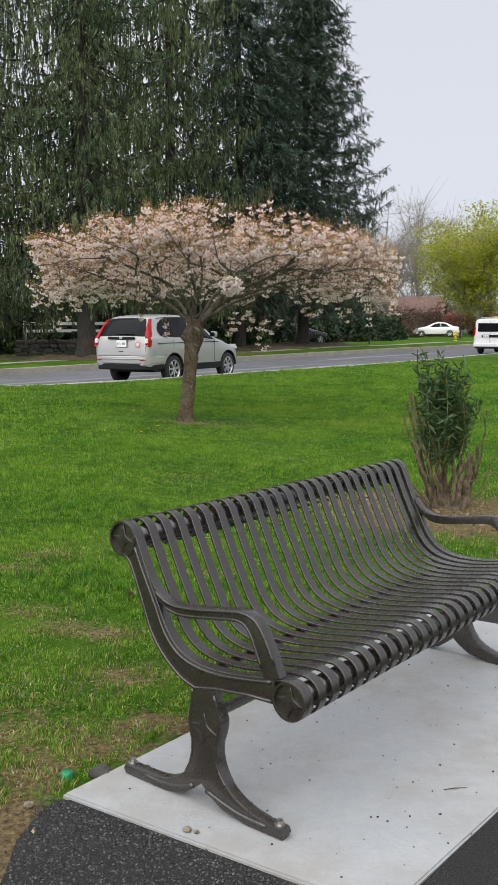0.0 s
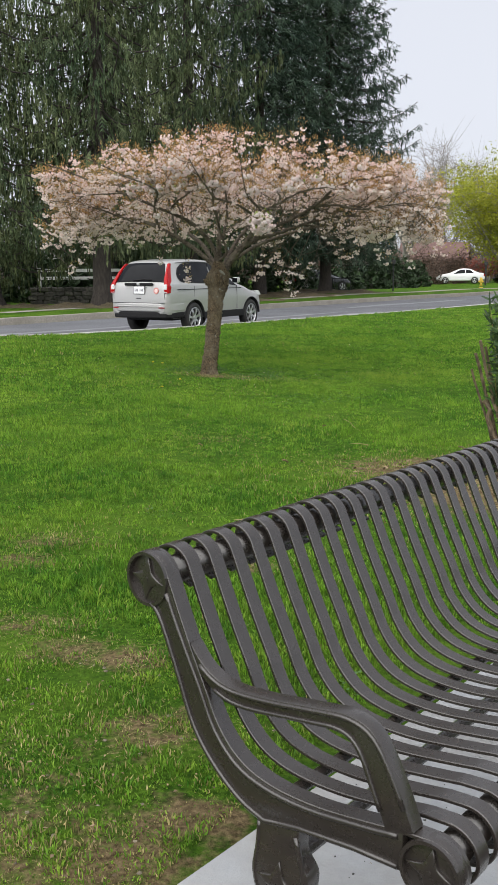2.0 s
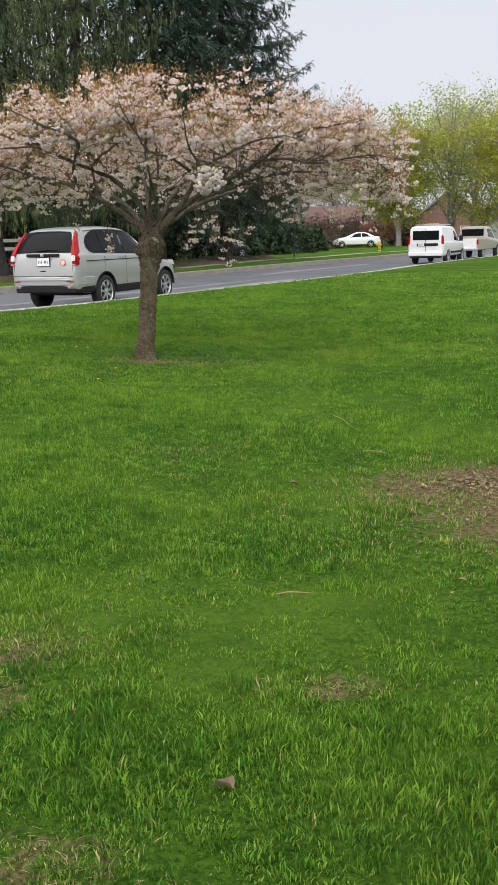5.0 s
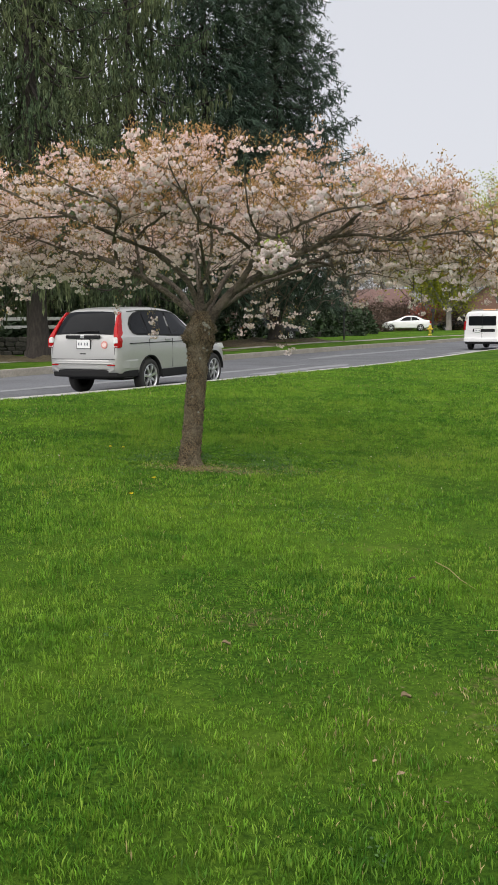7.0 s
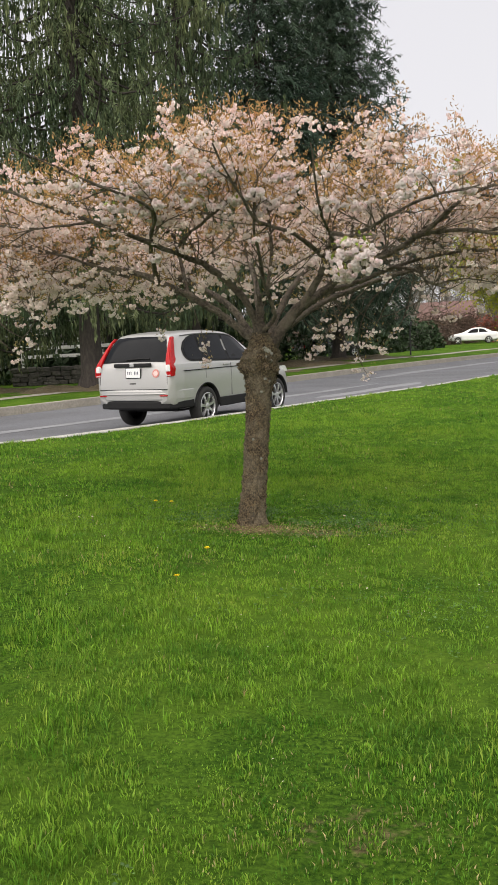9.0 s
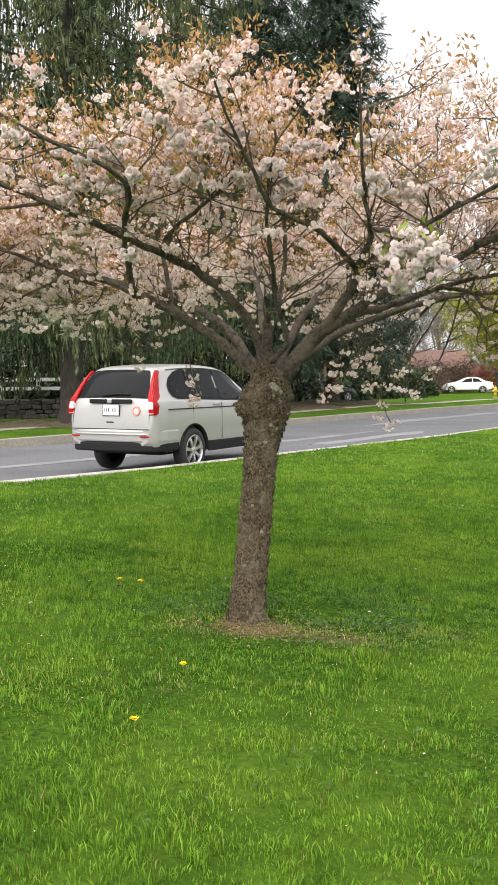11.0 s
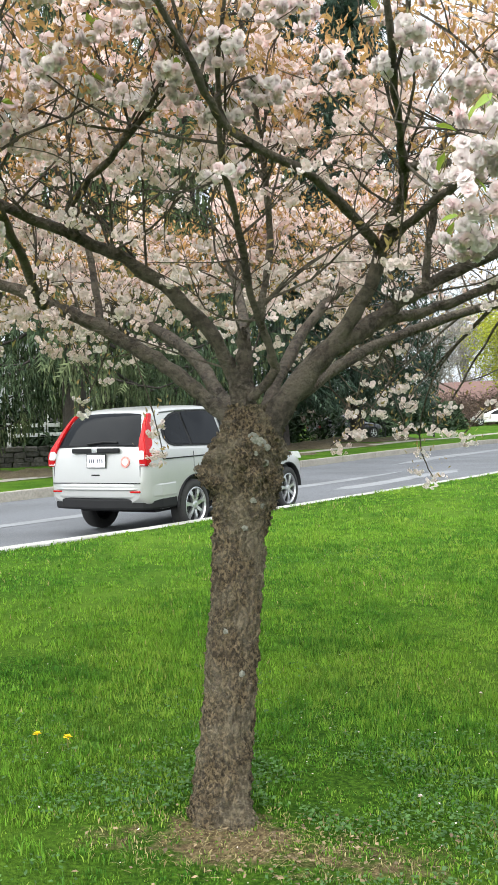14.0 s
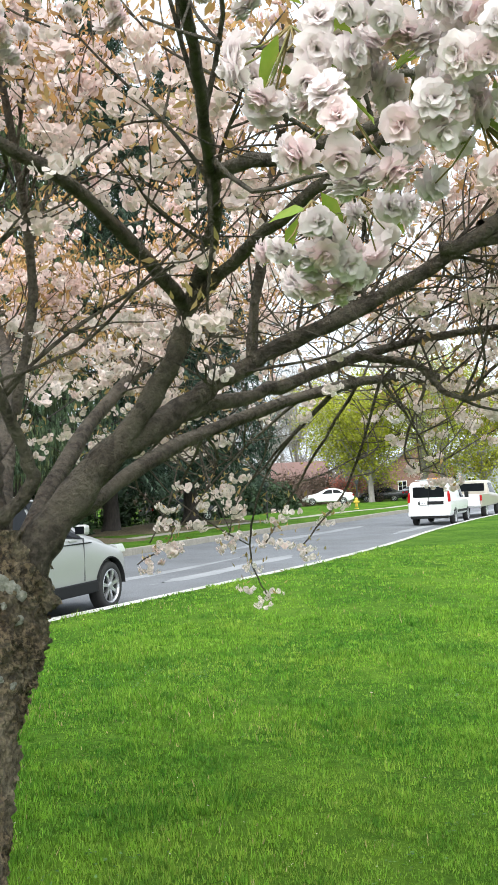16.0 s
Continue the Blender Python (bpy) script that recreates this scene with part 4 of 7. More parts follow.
def white_van():
    root = thing("white_van", "small white panel van parked at the kerb", "van")
    sh = Shell(
        top=[(-.98, .95), (-.95, 1.6), (-.90, 1.82), (-.75, 1.87), (.5, 1.88), (1.6, 1.84), (1.9, 1.68), (2.5, 1.22), (2.8, 1.1), (3.4, .98), (3.7, .72)],
        low=[(-.98, .45), (-.8, .36), (3.4, .36), (3.7, .45)], wide=[(-.98, .84), (-.9, .905), (0, .92), (2.9, .91), (3.4, .84), (3.7, .6)],
        roof=[(-.98, .80), (-.7, .78), (1.6, .74), (2.4, .76), (3.7, .55)], belt=[(-1, 1.1), (3, 1.05), (3.7, .8)], edge=.09)
    sh.mesh(sorted(set(np.round(np.concatenate([np.linspace(-.98, -.7, 8), np.linspace(-.7, 3.7, 34)]), 3))), root, M["white"], (0, 2.9), .33)
    block("rear_window", root, -.66, .66, -.992, -.93, 1.18, 1.63, M["glass"], .02, "dark rear windows")
    block("door_seam", root, -.008, .008, -.998, -.97, .5, 1.7, M["black"], 0)
    block("handle_bar", root, -.45, .62, -1.0, -.95, .88, 1.02, M["black"], .01, "black bar with the number plate recess")
    number_plate(root, -1.0, .95, -.22)
    block("rear_bumper", root, -.88, .88, -1.06, -.9, .40, .60, M["white"], .04)
    block("bumper_lip", root, -.80, .80, -1.04, -.85, .30, .42, M["black"], .03)
    for side in (-1, 1):
        band_rect("tail_lamp", root, [(side * .85, -.93, .98, .055, .07), (side * .835, -.92, 1.3, .05, .07), (side * .81, -.9, 1.42, .03, .05)], M["redlens"], "red tail lamp")
        sh.pane("cab_window", [(1.3, .08), (2.3, .06), (1.95, .7), (1.3, .8)], root, M["glass"], side, .006, "dark cab window")
        m = block("mirror", root, side * 1.02 - .09, side * 1.02 + .09, 2.0, 2.12, 1.08, 1.36, M["black"], .03, "black wing mirror")
        block("side_strip", root, side * .925 - .01, side * .925 + .01, .4, 2.5, .50, .60, M["black"], .01)
        block("roof_rail", root, side * .62 - .02, side * .62 + .02, -.6, 1.4, 1.9, 1.93, M["alloy"], .008)
        for y in (0, 2.9):
            wheel(root, side * .80, y, .33, side, 6)
    block("beacon_bar", root, -.3, .3, .2, .42, 1.9, 1.98, M["amber"], .03, "amber roof beacon bar")
    for y in (-.4, .6, 1.2):
        block("rack_bar", root, -.66, .66, y - .02, y + .02, 1.90, 1.94, M["alloy"], .006)
    return root


def small_car(name, label, paint, group=""):
    root = thing(name, label, "car", group)
    sh = Shell(
        top=[(-.95, .70), (-.9, .95), (-.7, 1.02), (-.35, 1.05), (.3, 1.36), (.7, 1.43), (1.2, 1.43), (1.6, 1.33), (2.3, 1.02), (2.5, .97), (3.2, .85), (3.5, .66), (3.55, .55)],
        low=[(-.95, .42), (-.5, .26), (3.1, .26), (3.55, .36)], wide=[(-.95, .68), (-.8, .8), (0, .87), (2.6, .87), (3.2, .8), (3.55, .55)],
        roof=[(-.95, .66), (-.3, .72), (.4, .58), (1.4, .58), (2.3, .70), (3.55, .5)], belt=[(-1, .95), (1, .93), (2.4, .9), (3.55, .7)])
    sh.mesh(sorted(set(np.round(np.linspace(-.95, 3.55, 44), 3))), root, paint, (0, 2.7), .31)
    for side in (-1, 1):
        sh.pane("side_window", [(.0, .2), (.85, .08), (.85, .92), (.4, .9)], root, M["glass"], side, .006)
        sh.pane("side_window", [(.9, .08), (2.0, .1), (1.5, .88), (.9, .92)], root, M["glass"], side, .006)
        band_rect("tail_lamp", root, [(side * .68, -.90, .72, .12, .06), (side * .68, -.87, .88, .12, .06)], M["redlens"], "red tail lamp")
        for y in (0, 2.7):
            wheel(root, side * .77, y, .31, side, 5)
    sh.pane("rear_window", [(-.5, -.2), (.5, -.2), (.45, .25), (-.45, .25)], root, M["glass"], 0, .006)
    sh.pane("windscreen", [(-.5, 1.62), (.5, 1.62), (.62, 2.2), (-.62, 2.2)], root, M["glass"], 0, .006)
    return root


def pickup():
    root = thing("pickup_truck", "pale pickup truck parked at the kerb beyond the van", "truck")
    sh = Shell(
        top=[(1.15, 1.1), (1.2, 1.78), (1.5, 1.86), (2.4, 1.86), (2.7, 1.75), (3.2, 1.3), (3.5, 1.2), (4.4, 1.12), (4.7, .8)],
        low=[(1.15, .5), (4.7, .55)], wide=[(1.15, .92), (4.2, .95), (4.7, .8)], roof=[(1.15, .76), (2.6, .72), (3.3, .8), (4.7, .75)], belt=[(1, 1.2), (4.7, 1.0)])
    sh.mesh(sorted(set(np.round(np.linspace(1.15, 4.7, 30), 3))), root, M["tan_paint"], (3.6,), .38, "cab")
    bm = bmesh.new()
    box(bm, -.95, -.85, -1.2, 1.15, .55, 1.18, .03)
    box(bm, .85, .95, -1.2, 1.15, .55, 1.18, .03)
    box(bm, -.85, .85, -1.2, 1.15, .55, .65, .02)
    part("bed", bm, M["tan_paint"], root)
    block("tailgate", root, -.84, .84, -1.26, -1.2, .62, 1.18, M["white"], .02, "white tailgate")
    block("rear_bumper", root, -.92, .92, -1.4, -1.26, .5, .66, M["alloy"], .03, "chrome rear bumper")
    number_plate(root, -1.41, .58)
    block("rear_window", root, -.64, .64, 1.13, 1.17, 1.3, 1.7, M["glass"], .02, "dark rear window")
    for side in (-1, 1):
        block("tail_lamp", root, side * .90 - .05, side * .90 + .05, -1.25, -1.18, .85, 1.12, M["redlens"], .01, "red tail lamp")
        sh.pane("side_window", [(1.35, .08), (2.9, .08), (2.6, .85), (1.35, .88)], root, M["glass"], side, .006)
        for y in (0, 3.6):
            wheel(root, side * .82, y, .38, side, 6, .25)
    return root


VAN = stand(white_van(), 11.75, 50.0, (.50, .866), -.18)
PICKUP = stand(pickup(), 15.6, 56.6, (.52, .854), -.18)
SEDAN = small_car("white_car", "white saloon car parked on a drive across the street", M["white"])


# ---- flowering cherry ----
def petal_flower(rings, rng, grid):
    """A double flower facing +z, radius about 1: rings of (count, length, lift, width); grid: 1 flat quads, 2 or 3 curved petals."""
    vs, fs, base = [], [], 0
    for count, length, lift, width in rings:
        a0 = rng.uniform(0, 6)
        for k in range(count):
            a = a0 + k * 2 * math.pi / count + rng.normal(0, .12)
            w, ln, lf = width * rng.uniform(.85, 1.15), length * rng.uniform(.85, 1.1), lift + rng.normal(0, .12)
            if grid == 1:
                loc = np.array([(.12, 0, 0), (.68, -w / 2, .10), (1, 0, .04), (.68, w / 2, .10)])
                face = np.array([(0, 1, 2, 3)])
            else:
                u = np.linspace(0, 1, grid + 1)
                s = np.linspace(-1, 1, 3)
                uu, ss = np.meshgrid(u, s, indexing="ij")
                prof = np.sin((uu * .6 + .14) * math.pi) ** .8
                edge = 1 - .2 * ss ** 2 * uu ** 2 - .05 * (1 - np.abs(ss)) * (uu > .99)
                loc = np.stack([(.08 + .92 * uu) * edge, ss * w / 2 * prof, .22 * np.sin(uu * 2.4) + .12 * ss ** 2 * uu + rng.normal(0, .035, uu.shape)], -1).reshape(-1, 3)
                i, j = np.meshgrid(np.arange(grid), np.arange(2), indexing="ij")
                face = np.stack([i * 3 + j, (i + 1) * 3 + j, (i + 1) * 3 + j + 1, i * 3 + j + 1], -1).reshape(-1, 4)
            loc = loc * np.array((ln, 1, ln))
            c, s_ = math.cos(lf), math.sin(lf)
            loc = np.stack([loc[:, 0] * c - loc[:, 2] * s_, loc[:, 1], loc[:, 0] * s_ + loc[:, 2] * c], -1)
            c, s_ = math.cos(a), math.sin(a)
            loc = np.stack([loc[:, 0] * c - loc[:, 1] * s_, loc[:, 0] * s_ + loc[:, 1] * c, loc[:, 2]], -1)
            vs.append(loc)
            fs.append(face + base)
            base += len(loc)
    return np.concatenate(vs), np.concatenate(fs)


def towards(dirs, rng):
    """Turns that bring +z to each direction, with a random spin."""
    d = dirs / (np.linalg.norm(dirs, axis=1)[:, None] + 1e-9)
    h = np.where(np.abs(d[:, 2:3]) < .9, np.array([[0, 0, 1.0]]), np.array([[1.0, 0, 0]]))
    x = np.cross(h, d)
    x /= np.linalg.norm(x, axis=1)[:, None]
    y = np.cross(d, x)
    a = rng.uniform(0, 2 * np.pi, len(d))[:, None]
    return np.stack([x * np.cos(a) + y * np.sin(a), -x * np.sin(a) + y * np.cos(a), d], -1)


def cluster_offsets(rng, n, spread=.052):
    """Where the flowers of one hanging cluster sit, and which way they face."""
    d = rng.normal(0, 1, (n, 3)) * np.array((1, 1, .5)) + np.array((0, 0, -.55))
    d /= np.linalg.norm(d, axis=1)[:, None]
    return d * spread * rng.uniform(.75, 1.12, (n, 1)) * np.array((1.15, 1.15, .8)) + np.array((0, 0, -.035)), d


LEAF = (np.array([(0, 0, 0), (.32, -.2, .06), (.35, 0, 0), (.32, .2, .06), (.72, -.13, .02), (.72, 0, -.04), (.72, .13, .02), (1.05, 0, -.1)]),
        np.array([(0, 1, 2), (0, 2, 3), (1, 4, 2), (2, 4, 5), (2, 5, 3), (3, 5, 6), (4, 7, 5), (5, 7, 6)]))


def bark_trunk(rng):
    rows = smooth_path([(-1.05, 13.68, -.06, .15), (-1.045, 13.69, .05, .125), (-1.035, 13.71, .16, .105), (-1.0, 13.79, .5, .095), (-.965, 13.9, .95, .097),
                        (-.945, 13.95, 1.15, .104), (-.93, 13.98, 1.25, .128), (-.915, 14.0, 1.36, .138), (-.905, 14.02, 1.47, .122), (-.9, 14.03, 1.58, .085)], 28)
    sides = 112
    v, f = tube_arrays(rows[:, :3], rows[:, 3], sides)
    c = np.repeat(rows[:, :3], sides, axis=0)
    out = v - c
    rad = np.linalg.norm(out, axis=1)
    out /= rad[:, None]
    d = np.empty(len(v))
    for i, p in enumerate(v):
        q = Vector(p)
        furrow = noise.turbulence(Vector((q.x * 26, q.y * 26, q.z * 9)), 3, False)
        plate = noise.noise(Vector((q.x * 60, q.y * 60, q.z * 34)))
        burl = noise.noise(q * 13.0) + .6 * noise.noise(q * 27.0)
        k = math.exp(-((p[2] - 1.33) / .13) ** 2)
        foot = math.exp(-((p[2] - .02) / .1) ** 2)
        flake = noise.cell(Vector((q.x * 55, q.y * 55, q.z * 26)))
        ridge = (1 - abs(noise.noise(Vector((q.x * 42, q.y * 42, q.z * 17)))) * 2.2)
        crack = (1 - abs(noise.noise(Vector((q.x * 95 + 7, q.y * 95, q.z * 40)))) * 2.5)
        left = math.exp(-((p[2] - 1.34) / .085) ** 2) * max(0.0, -out[i, 0] * .9 - out[i, 1] * .45) ** 2
        d[i] = .05 * left + .008 * max(0, ridge) - .009 * max(0, crack) ** 2 - .02 * abs(furrow) + .010 * plate + .007 * flake + k * (.046 * burl + .03 * abs(plate)) + foot * (.05 * max(0.0, out[i, 0] * .75 - out[i, 1] * .66) ** 6) + foot * .045 * noise.noise(q * 9.0)
    return v + out * d[:, None], f


def cherry_tree():
    rng = np.random.default_rng(11)
    base = np.array((-1.05, 13.69, .08))
    root = thing("cherry_tree", "flowering cherry with pale pink double blossom on a low wide crown", "tree", matrix=Matrix.Translation(base))
    v, f = bark_trunk(rng)
    part_mesh("trunk", np_mesh("trunk", v - base, f), M["bark"], root, smooth=True)
    # loose bark flakes that curl off the trunk
    pick = rng.integers(0, len(v), 2600)
    zc = v[pick, 2]
    mid = np.stack([np.interp(zc, (.05, .95, 1.36, 1.58), c) for c in ((-1.045, -.965, -.915, -.9), (13.69, 13.9, 14.0, 14.03))], 1)
    out = np.c_[v[pick, :2] - mid, np.zeros(len(pick))]
    out /= np.linalg.norm(out, axis=1)[:, None]
    turn = towards(out + rng.normal(0, .25, out.shape), rng)
    flake = np.array([(-.5, -.3, 0), (.1, -.38, .06), (.5, -.05, .22), (.2, .35, .1), (-.4, .3, .02)])
    fv, ff = scatter(flake, np.array([(0, 1, 4), (1, 3, 4), (1, 2, 3)]), turn * rng.uniform(.008, .022, (len(pick), 1, 1)), v[pick] + out * .002 - base)
    tagged(part_mesh("bark_flake", np_mesh("bark_flake", fv, ff), M["bark"], root), kind="stuff")
    paths = []

    def limb(*pts, sides=12, name="limb"):
        p = smooth_path(pts, 7)
        p[:, 3] *= .74
        n = len(p)
        jit = np.cumsum(rng.normal(0, .0035, (n, 3)), axis=0)
        jit -= np.linspace(0, 1, n)[:, None] * jit[-1]
        p[:, :3] += jit
        paths.append(p)
        rad = p[:, 3] * (1 + .07 * np.sin(np.arange(n) * 1.7) + rng.normal(0, .04, n))
        vv, ff = tube_arrays(p[:, :3], rad, sides, .055, rng)
        part_mesh(name, np_mesh(name, vv - base, ff), M["limb"], root, smooth=True)

    limb((-.86, 14.02, 1.44, .082), (-.73, 13.98, 1.64, .068), (-.57, 13.97, 1.80, .060), (-.38, 14.05, 1.91, .042), (-.2, 14.05, 2.03, .034), (.1, 13.95, 2.17, .029), (.4, 13.8, 2.33, .025), (.72, 13.5, 2.55, .019), (1.15, 13.4, 2.62, .014), (1.5, 13.35, 2.66, .006))
    limb((-.62, 13.97, 1.74, .046), (-.44, 13.92, 2.01, .037), (-.38, 13.88, 2.17, .033), (-.34, 13.5, 2.26, .022), (-.35, 13.2, 2.27, .018), (-.40, 12.85, 2.31, .013), (-.46, 12.5, 2.42, .011), (-.5, 12.2, 2.7, .006))
    limb((-.39, 13.87, 2.16, .026), (-.59, 13.44, 2.30, .021), (-.85, 13.05, 2.36, .017), (-.95, 12.75, 2.48, .012), (-1.1, 12.3, 2.75, .008))
    limb((-.37, 13.85, 2.15, .024), (-.2, 13.5, 2.24, .02), (0, 13.1, 2.32, .016), (.25, 12.6, 2.4, .012), (.5, 12.2, 2.4, .007))
    limb((-.35, 13.2, 2.27, .02), (-.26, 13.0, 2.24, .016), (-.1, 12.7, 2.2, .012), (-.15, 12.35, 2.12, .008), (-.25, 12.2, 2.08, .005))
    limb((-.42, 14.04, 1.88, .038), (-.12, 14.3, 1.98, .029), (.2, 14.5, 2.1, .024), (.7, 14.65, 2.2, .018), (1.3, 14.7, 2.2, .016), (1.95, 14.6, 2.0, .008))
    limb((.2, 14.5, 2.1, .02), (.42, 14.5, 2.05, .017), (.52, 14.42, 1.95, .012), (.8, 14.4, 1.97, .009), (1.1, 14.3, 1.9, .005))
    limb((.3, 13.85, 2.28, .024), (.64, 13.75, 2.3, .02), (.99, 13.55, 2.24, .016), (1.5, 13.3, 2.3, .011), (2.0, 13.2, 2.2, .006))
    limb((-.95, 14.02, 1.46, .05), (-1.1, 14.02, 1.63, .042), (-1.24, 14.03, 1.74, .040), (-1.55, 14.1, 1.92, .038), (-1.86, 14.17, 2.06, .034), (-2.44, 14.4, 2.26, .025), (-3.05, 14.5, 2.45, .014), (-3.4, 14.55, 2.45, .007))
    limb((-1.75, 14.14, 2.02, .026), (-1.73, 13.75, 2.2, .023), (-1.66, 13.2, 2.3, .02), (-1.57, 12.75, 2.42, .016), (-1.9, 12.4, 2.58, .011), (-2.3, 12.1, 2.75, .006))
    limb((-.94, 14.02, 1.56, .04), (-1.02, 13.99, 1.82, .038), (-1.14, 13.94, 1.97, .038), (-1.34, 13.85, 2.13, .033), (-1.56, 13.65, 2.23, .028), (-2.1, 13.3, 2.45, .02), (-2.75, 13.0, 2.7, .011), (-3.05, 12.9, 2.8, .006))
    limb((-1.51, 13.68, 2.2, .02), (-1.44, 13.55, 2.32, .017), (-1.26, 13.4, 2.43, .014), (-1.05, 13.1, 2.55, .01), (-.95, 12.9, 2.8, .006))
    limb((-.95, 14.08, 1.52, .042), (-1.26, 14.6, 1.87, .038), (-1.7, 15.3, 2.12, .03), (-2.22, 15.8, 2.4, .018), (-2.7, 16.2, 2.5, .008))
    limb((-.92, 14.02, 1.5, .065), (-.925, 13.99, 1.68, .052), (-.915, 13.96, 1.80, .038), (-.91, 13.94, 1.88, .015), name="broken_stub")
    limb((-.9, 13.95, 1.6, .026), (-.8, 13.88, 1.71, .024), (-.81, 13.8, 1.80, .021), (-.85, 13.62, 1.97, .018), (-.87, 13.35, 2.16, .015), (-.89, 13.0, 2.36, .011), (-.85, 12.7, 2.65, .006))
    limb((-.87, 14.1, 1.5, .04), (-.7, 14.7, 1.92, .034), (-.4, 15.5, 2.3, .028), (0, 16.2, 2.55, .012))
    limb((-.92, 14.1, 1.55, .045), (-1.0, 14.9, 2.1, .034), (-1.2, 15.9, 2.6, .016), (-1.3, 16.5, 2.8, .008))
    limb((-.82, 14.08, 1.55, .036), (-.3, 14.6, 1.88, .032), (.5, 15.3, 2.12, .026), (1.2, 16, 2.15, .014), (1.6, 16.3, 2.0, .008))
    limb((-.86, 14.05, 1.9, .02), (-.8, 14.1, 2.3, .018), (-.85, 13.85, 2.8, .012), (-.93, 13.72, 3.3, .006))
    limb((-.2, 14.05, 2.03, .022), (-.15, 14.1, 2.4, .018), (-.05, 14.0, 2.85, .012), (0, 13.9, 3.22, .006))
    limb((-1.5, 14.1, 1.9, .022), (-1.6, 14.3, 2.35, .018), (-1.75, 14.2, 2.75, .011), (-1.85, 14.1, 3.05, .006))
    limb((.4, 13.8, 2.33, .02), (.75, 14.1, 2.52, .016), (1.1, 14.3, 2.66, .01), (1.5, 14.4, 2.7, .006))
    limb((-2.0, 14.2, 2.1, .018), (-2.4, 14.0, 2.25, .014), (-2.8, 13.9, 2.36, .010), (-3.15, 13.8, 2.4, .006))
    limb((-2.44, 14.4, 2.26, .016), (-2.75, 14.75, 2.38, .012), (-3.0, 15.1, 2.42, .006))
    limb((-2.1, 13.3, 2.45, .014), (-2.5, 13.5, 2.45, .010), (-2.9, 13.6, 2.5, .006))
    # long hanging twigs at the crown's lower edge
    limb((.3, 15.15, 2.08, .012), (.05, 15.7, 1.75, .008), (.0, 16.1, 1.35, .006), (.14, 16.39, 1.05, .004), sides=7)
    limb((-2.2, 14.3, 2.18, .011), (-2.6, 14.1, 1.95, .008), (-2.85, 14.1, 1.7, .006), (-3.05, 14.2, 1.5, .004), sides=7)
    limb((-1.7, 15.3, 2.12, .011), (-1.8, 15.5, 1.9, .007), (-1.95, 15.5, 1.62, .004), sides=7)
    limb((-.3, 14.6, 1.88, .011), (-.35, 15.1, 1.75, .007), (-.5, 15.6, 1.45, .004), sides=7)
    limb((.5, 15.3, 2.12, .011), (.7, 15.5, 1.9, .007), (.9, 15.8, 1.7, .004), sides=7)
    limb((-1.7, 15.3, 2.1, .009), (-1.6, 15.4, 1.85, .006), (-1.5, 15.42, 1.5, .005), (-1.47, 15.4, 1.34, .004), sides=7)
    limb((-1.95, 14.2, 2.08, .009), (-2.05, 14.3, 1.98, .006), (-2.19, 14.3, 1.88, .004), sides=7)
    limb((.1, 15.0, 2.0, .009), (-.15, 15.15, 1.8, .006), (-.38, 15.3, 1.52, .004), sides=7)
    limb((-2.44, 14.4, 2.26, .009), (-2.6, 14.2, 2.0, .006), (-2.69, 14.2, 1.8, .004), sides=7)
    limb((.99, 13.55, 2.24, .009), (1.2, 14.0, 1.95, .006), (1.3, 14.6, 1.62, .004), sides=7)
    limb((1.3, 14.7, 2.2, .010), (1.7, 14.5, 2.0, .007), (2.0, 14.3, 1.72, .004), sides=7)
    limb((1.5, 13.3, 2.3, .010), (1.85, 13.5, 2.05, .007), (2.02, 13.8, 1.8, .004), sides=7)
    limb((.72, 13.5, 2.52, .012), (1.3, 13.9, 2.5, .009), (1.85, 14.1, 2.3, .006), (2.1, 14.2, 2.05, .004), sides=7)
    limb((-0.3, 14.6, 1.88, 0.01), (-0.17, 15.7, 1.78, 0.007), (-0.26, 15.7, 1.63, 0.005), sides=7)
    limb((0.3, 15.15, 2.08, 0.01), (0.04, 15.7, 1.78, 0.007), (-0.1, 15.7, 1.6, 0.005), (-0.15, 15.7, 1.44, 0.004), sides=7)
    limb((0.4, 15.25, 2.1, 0.01), (0.17, 15.7, 1.65, 0.007), (0.03, 15.7, 1.42, 0.005), sides=7)
    limb((0.5, 15.3, 2.12, 0.01), (0.42, 15.7, 1.67, 0.007), (0.2, 15.7, 1.4, 0.005), sides=7)
    limb((0.8, 15.6, 2.13, 0.01), (0.71, 15.7, 1.78, 0.006), (0.92, 15.7, 1.68, 0.004), sides=7)
    limb((-0.4, 14.75, 1.93, 0.01), (-0.54, 15.7, 1.74, 0.007), (-0.39, 15.7, 1.5, 0.005), (-0.56, 15.7, 1.35, 0.004), sides=7)
    for x0, y0, z0, dx, dy, dz in ((.95, 14.6, 2.2, .1, .25, -.5), (1.25, 14.7, 2.2, .15, -.2, -.62), (1.5, 13.4, 2.3, .1, .3, -.55), (1.6, 14.65, 2.12, .2, .3, -.45), (1.9, 13.9, 2.2, .15, .1, -.5), (1.75, 14.2, 2.2, -.1, -.3, -.6),
                                   (.85, 13.6, 2.3, .1, .25, -.45), (-2.6, 14.45, 2.3, -.1, -.3, -.5), (-2.95, 14.5, 2.4, -.15, .2, -.6), (-2.8, 13.9, 2.36, .1, -.15, -.5), (-3.1, 14.0, 2.4, -.1, .2, -.55), (-2.3, 14.35, 2.2, .1, .3, -.42)):
        limb((x0, y0, z0, .0055), (x0 + dx * .7, y0 + dy * .7, z0 + dz * .35, .004), (x0 + dx, y0 + dy, z0 + dz, .0025), sides=6)

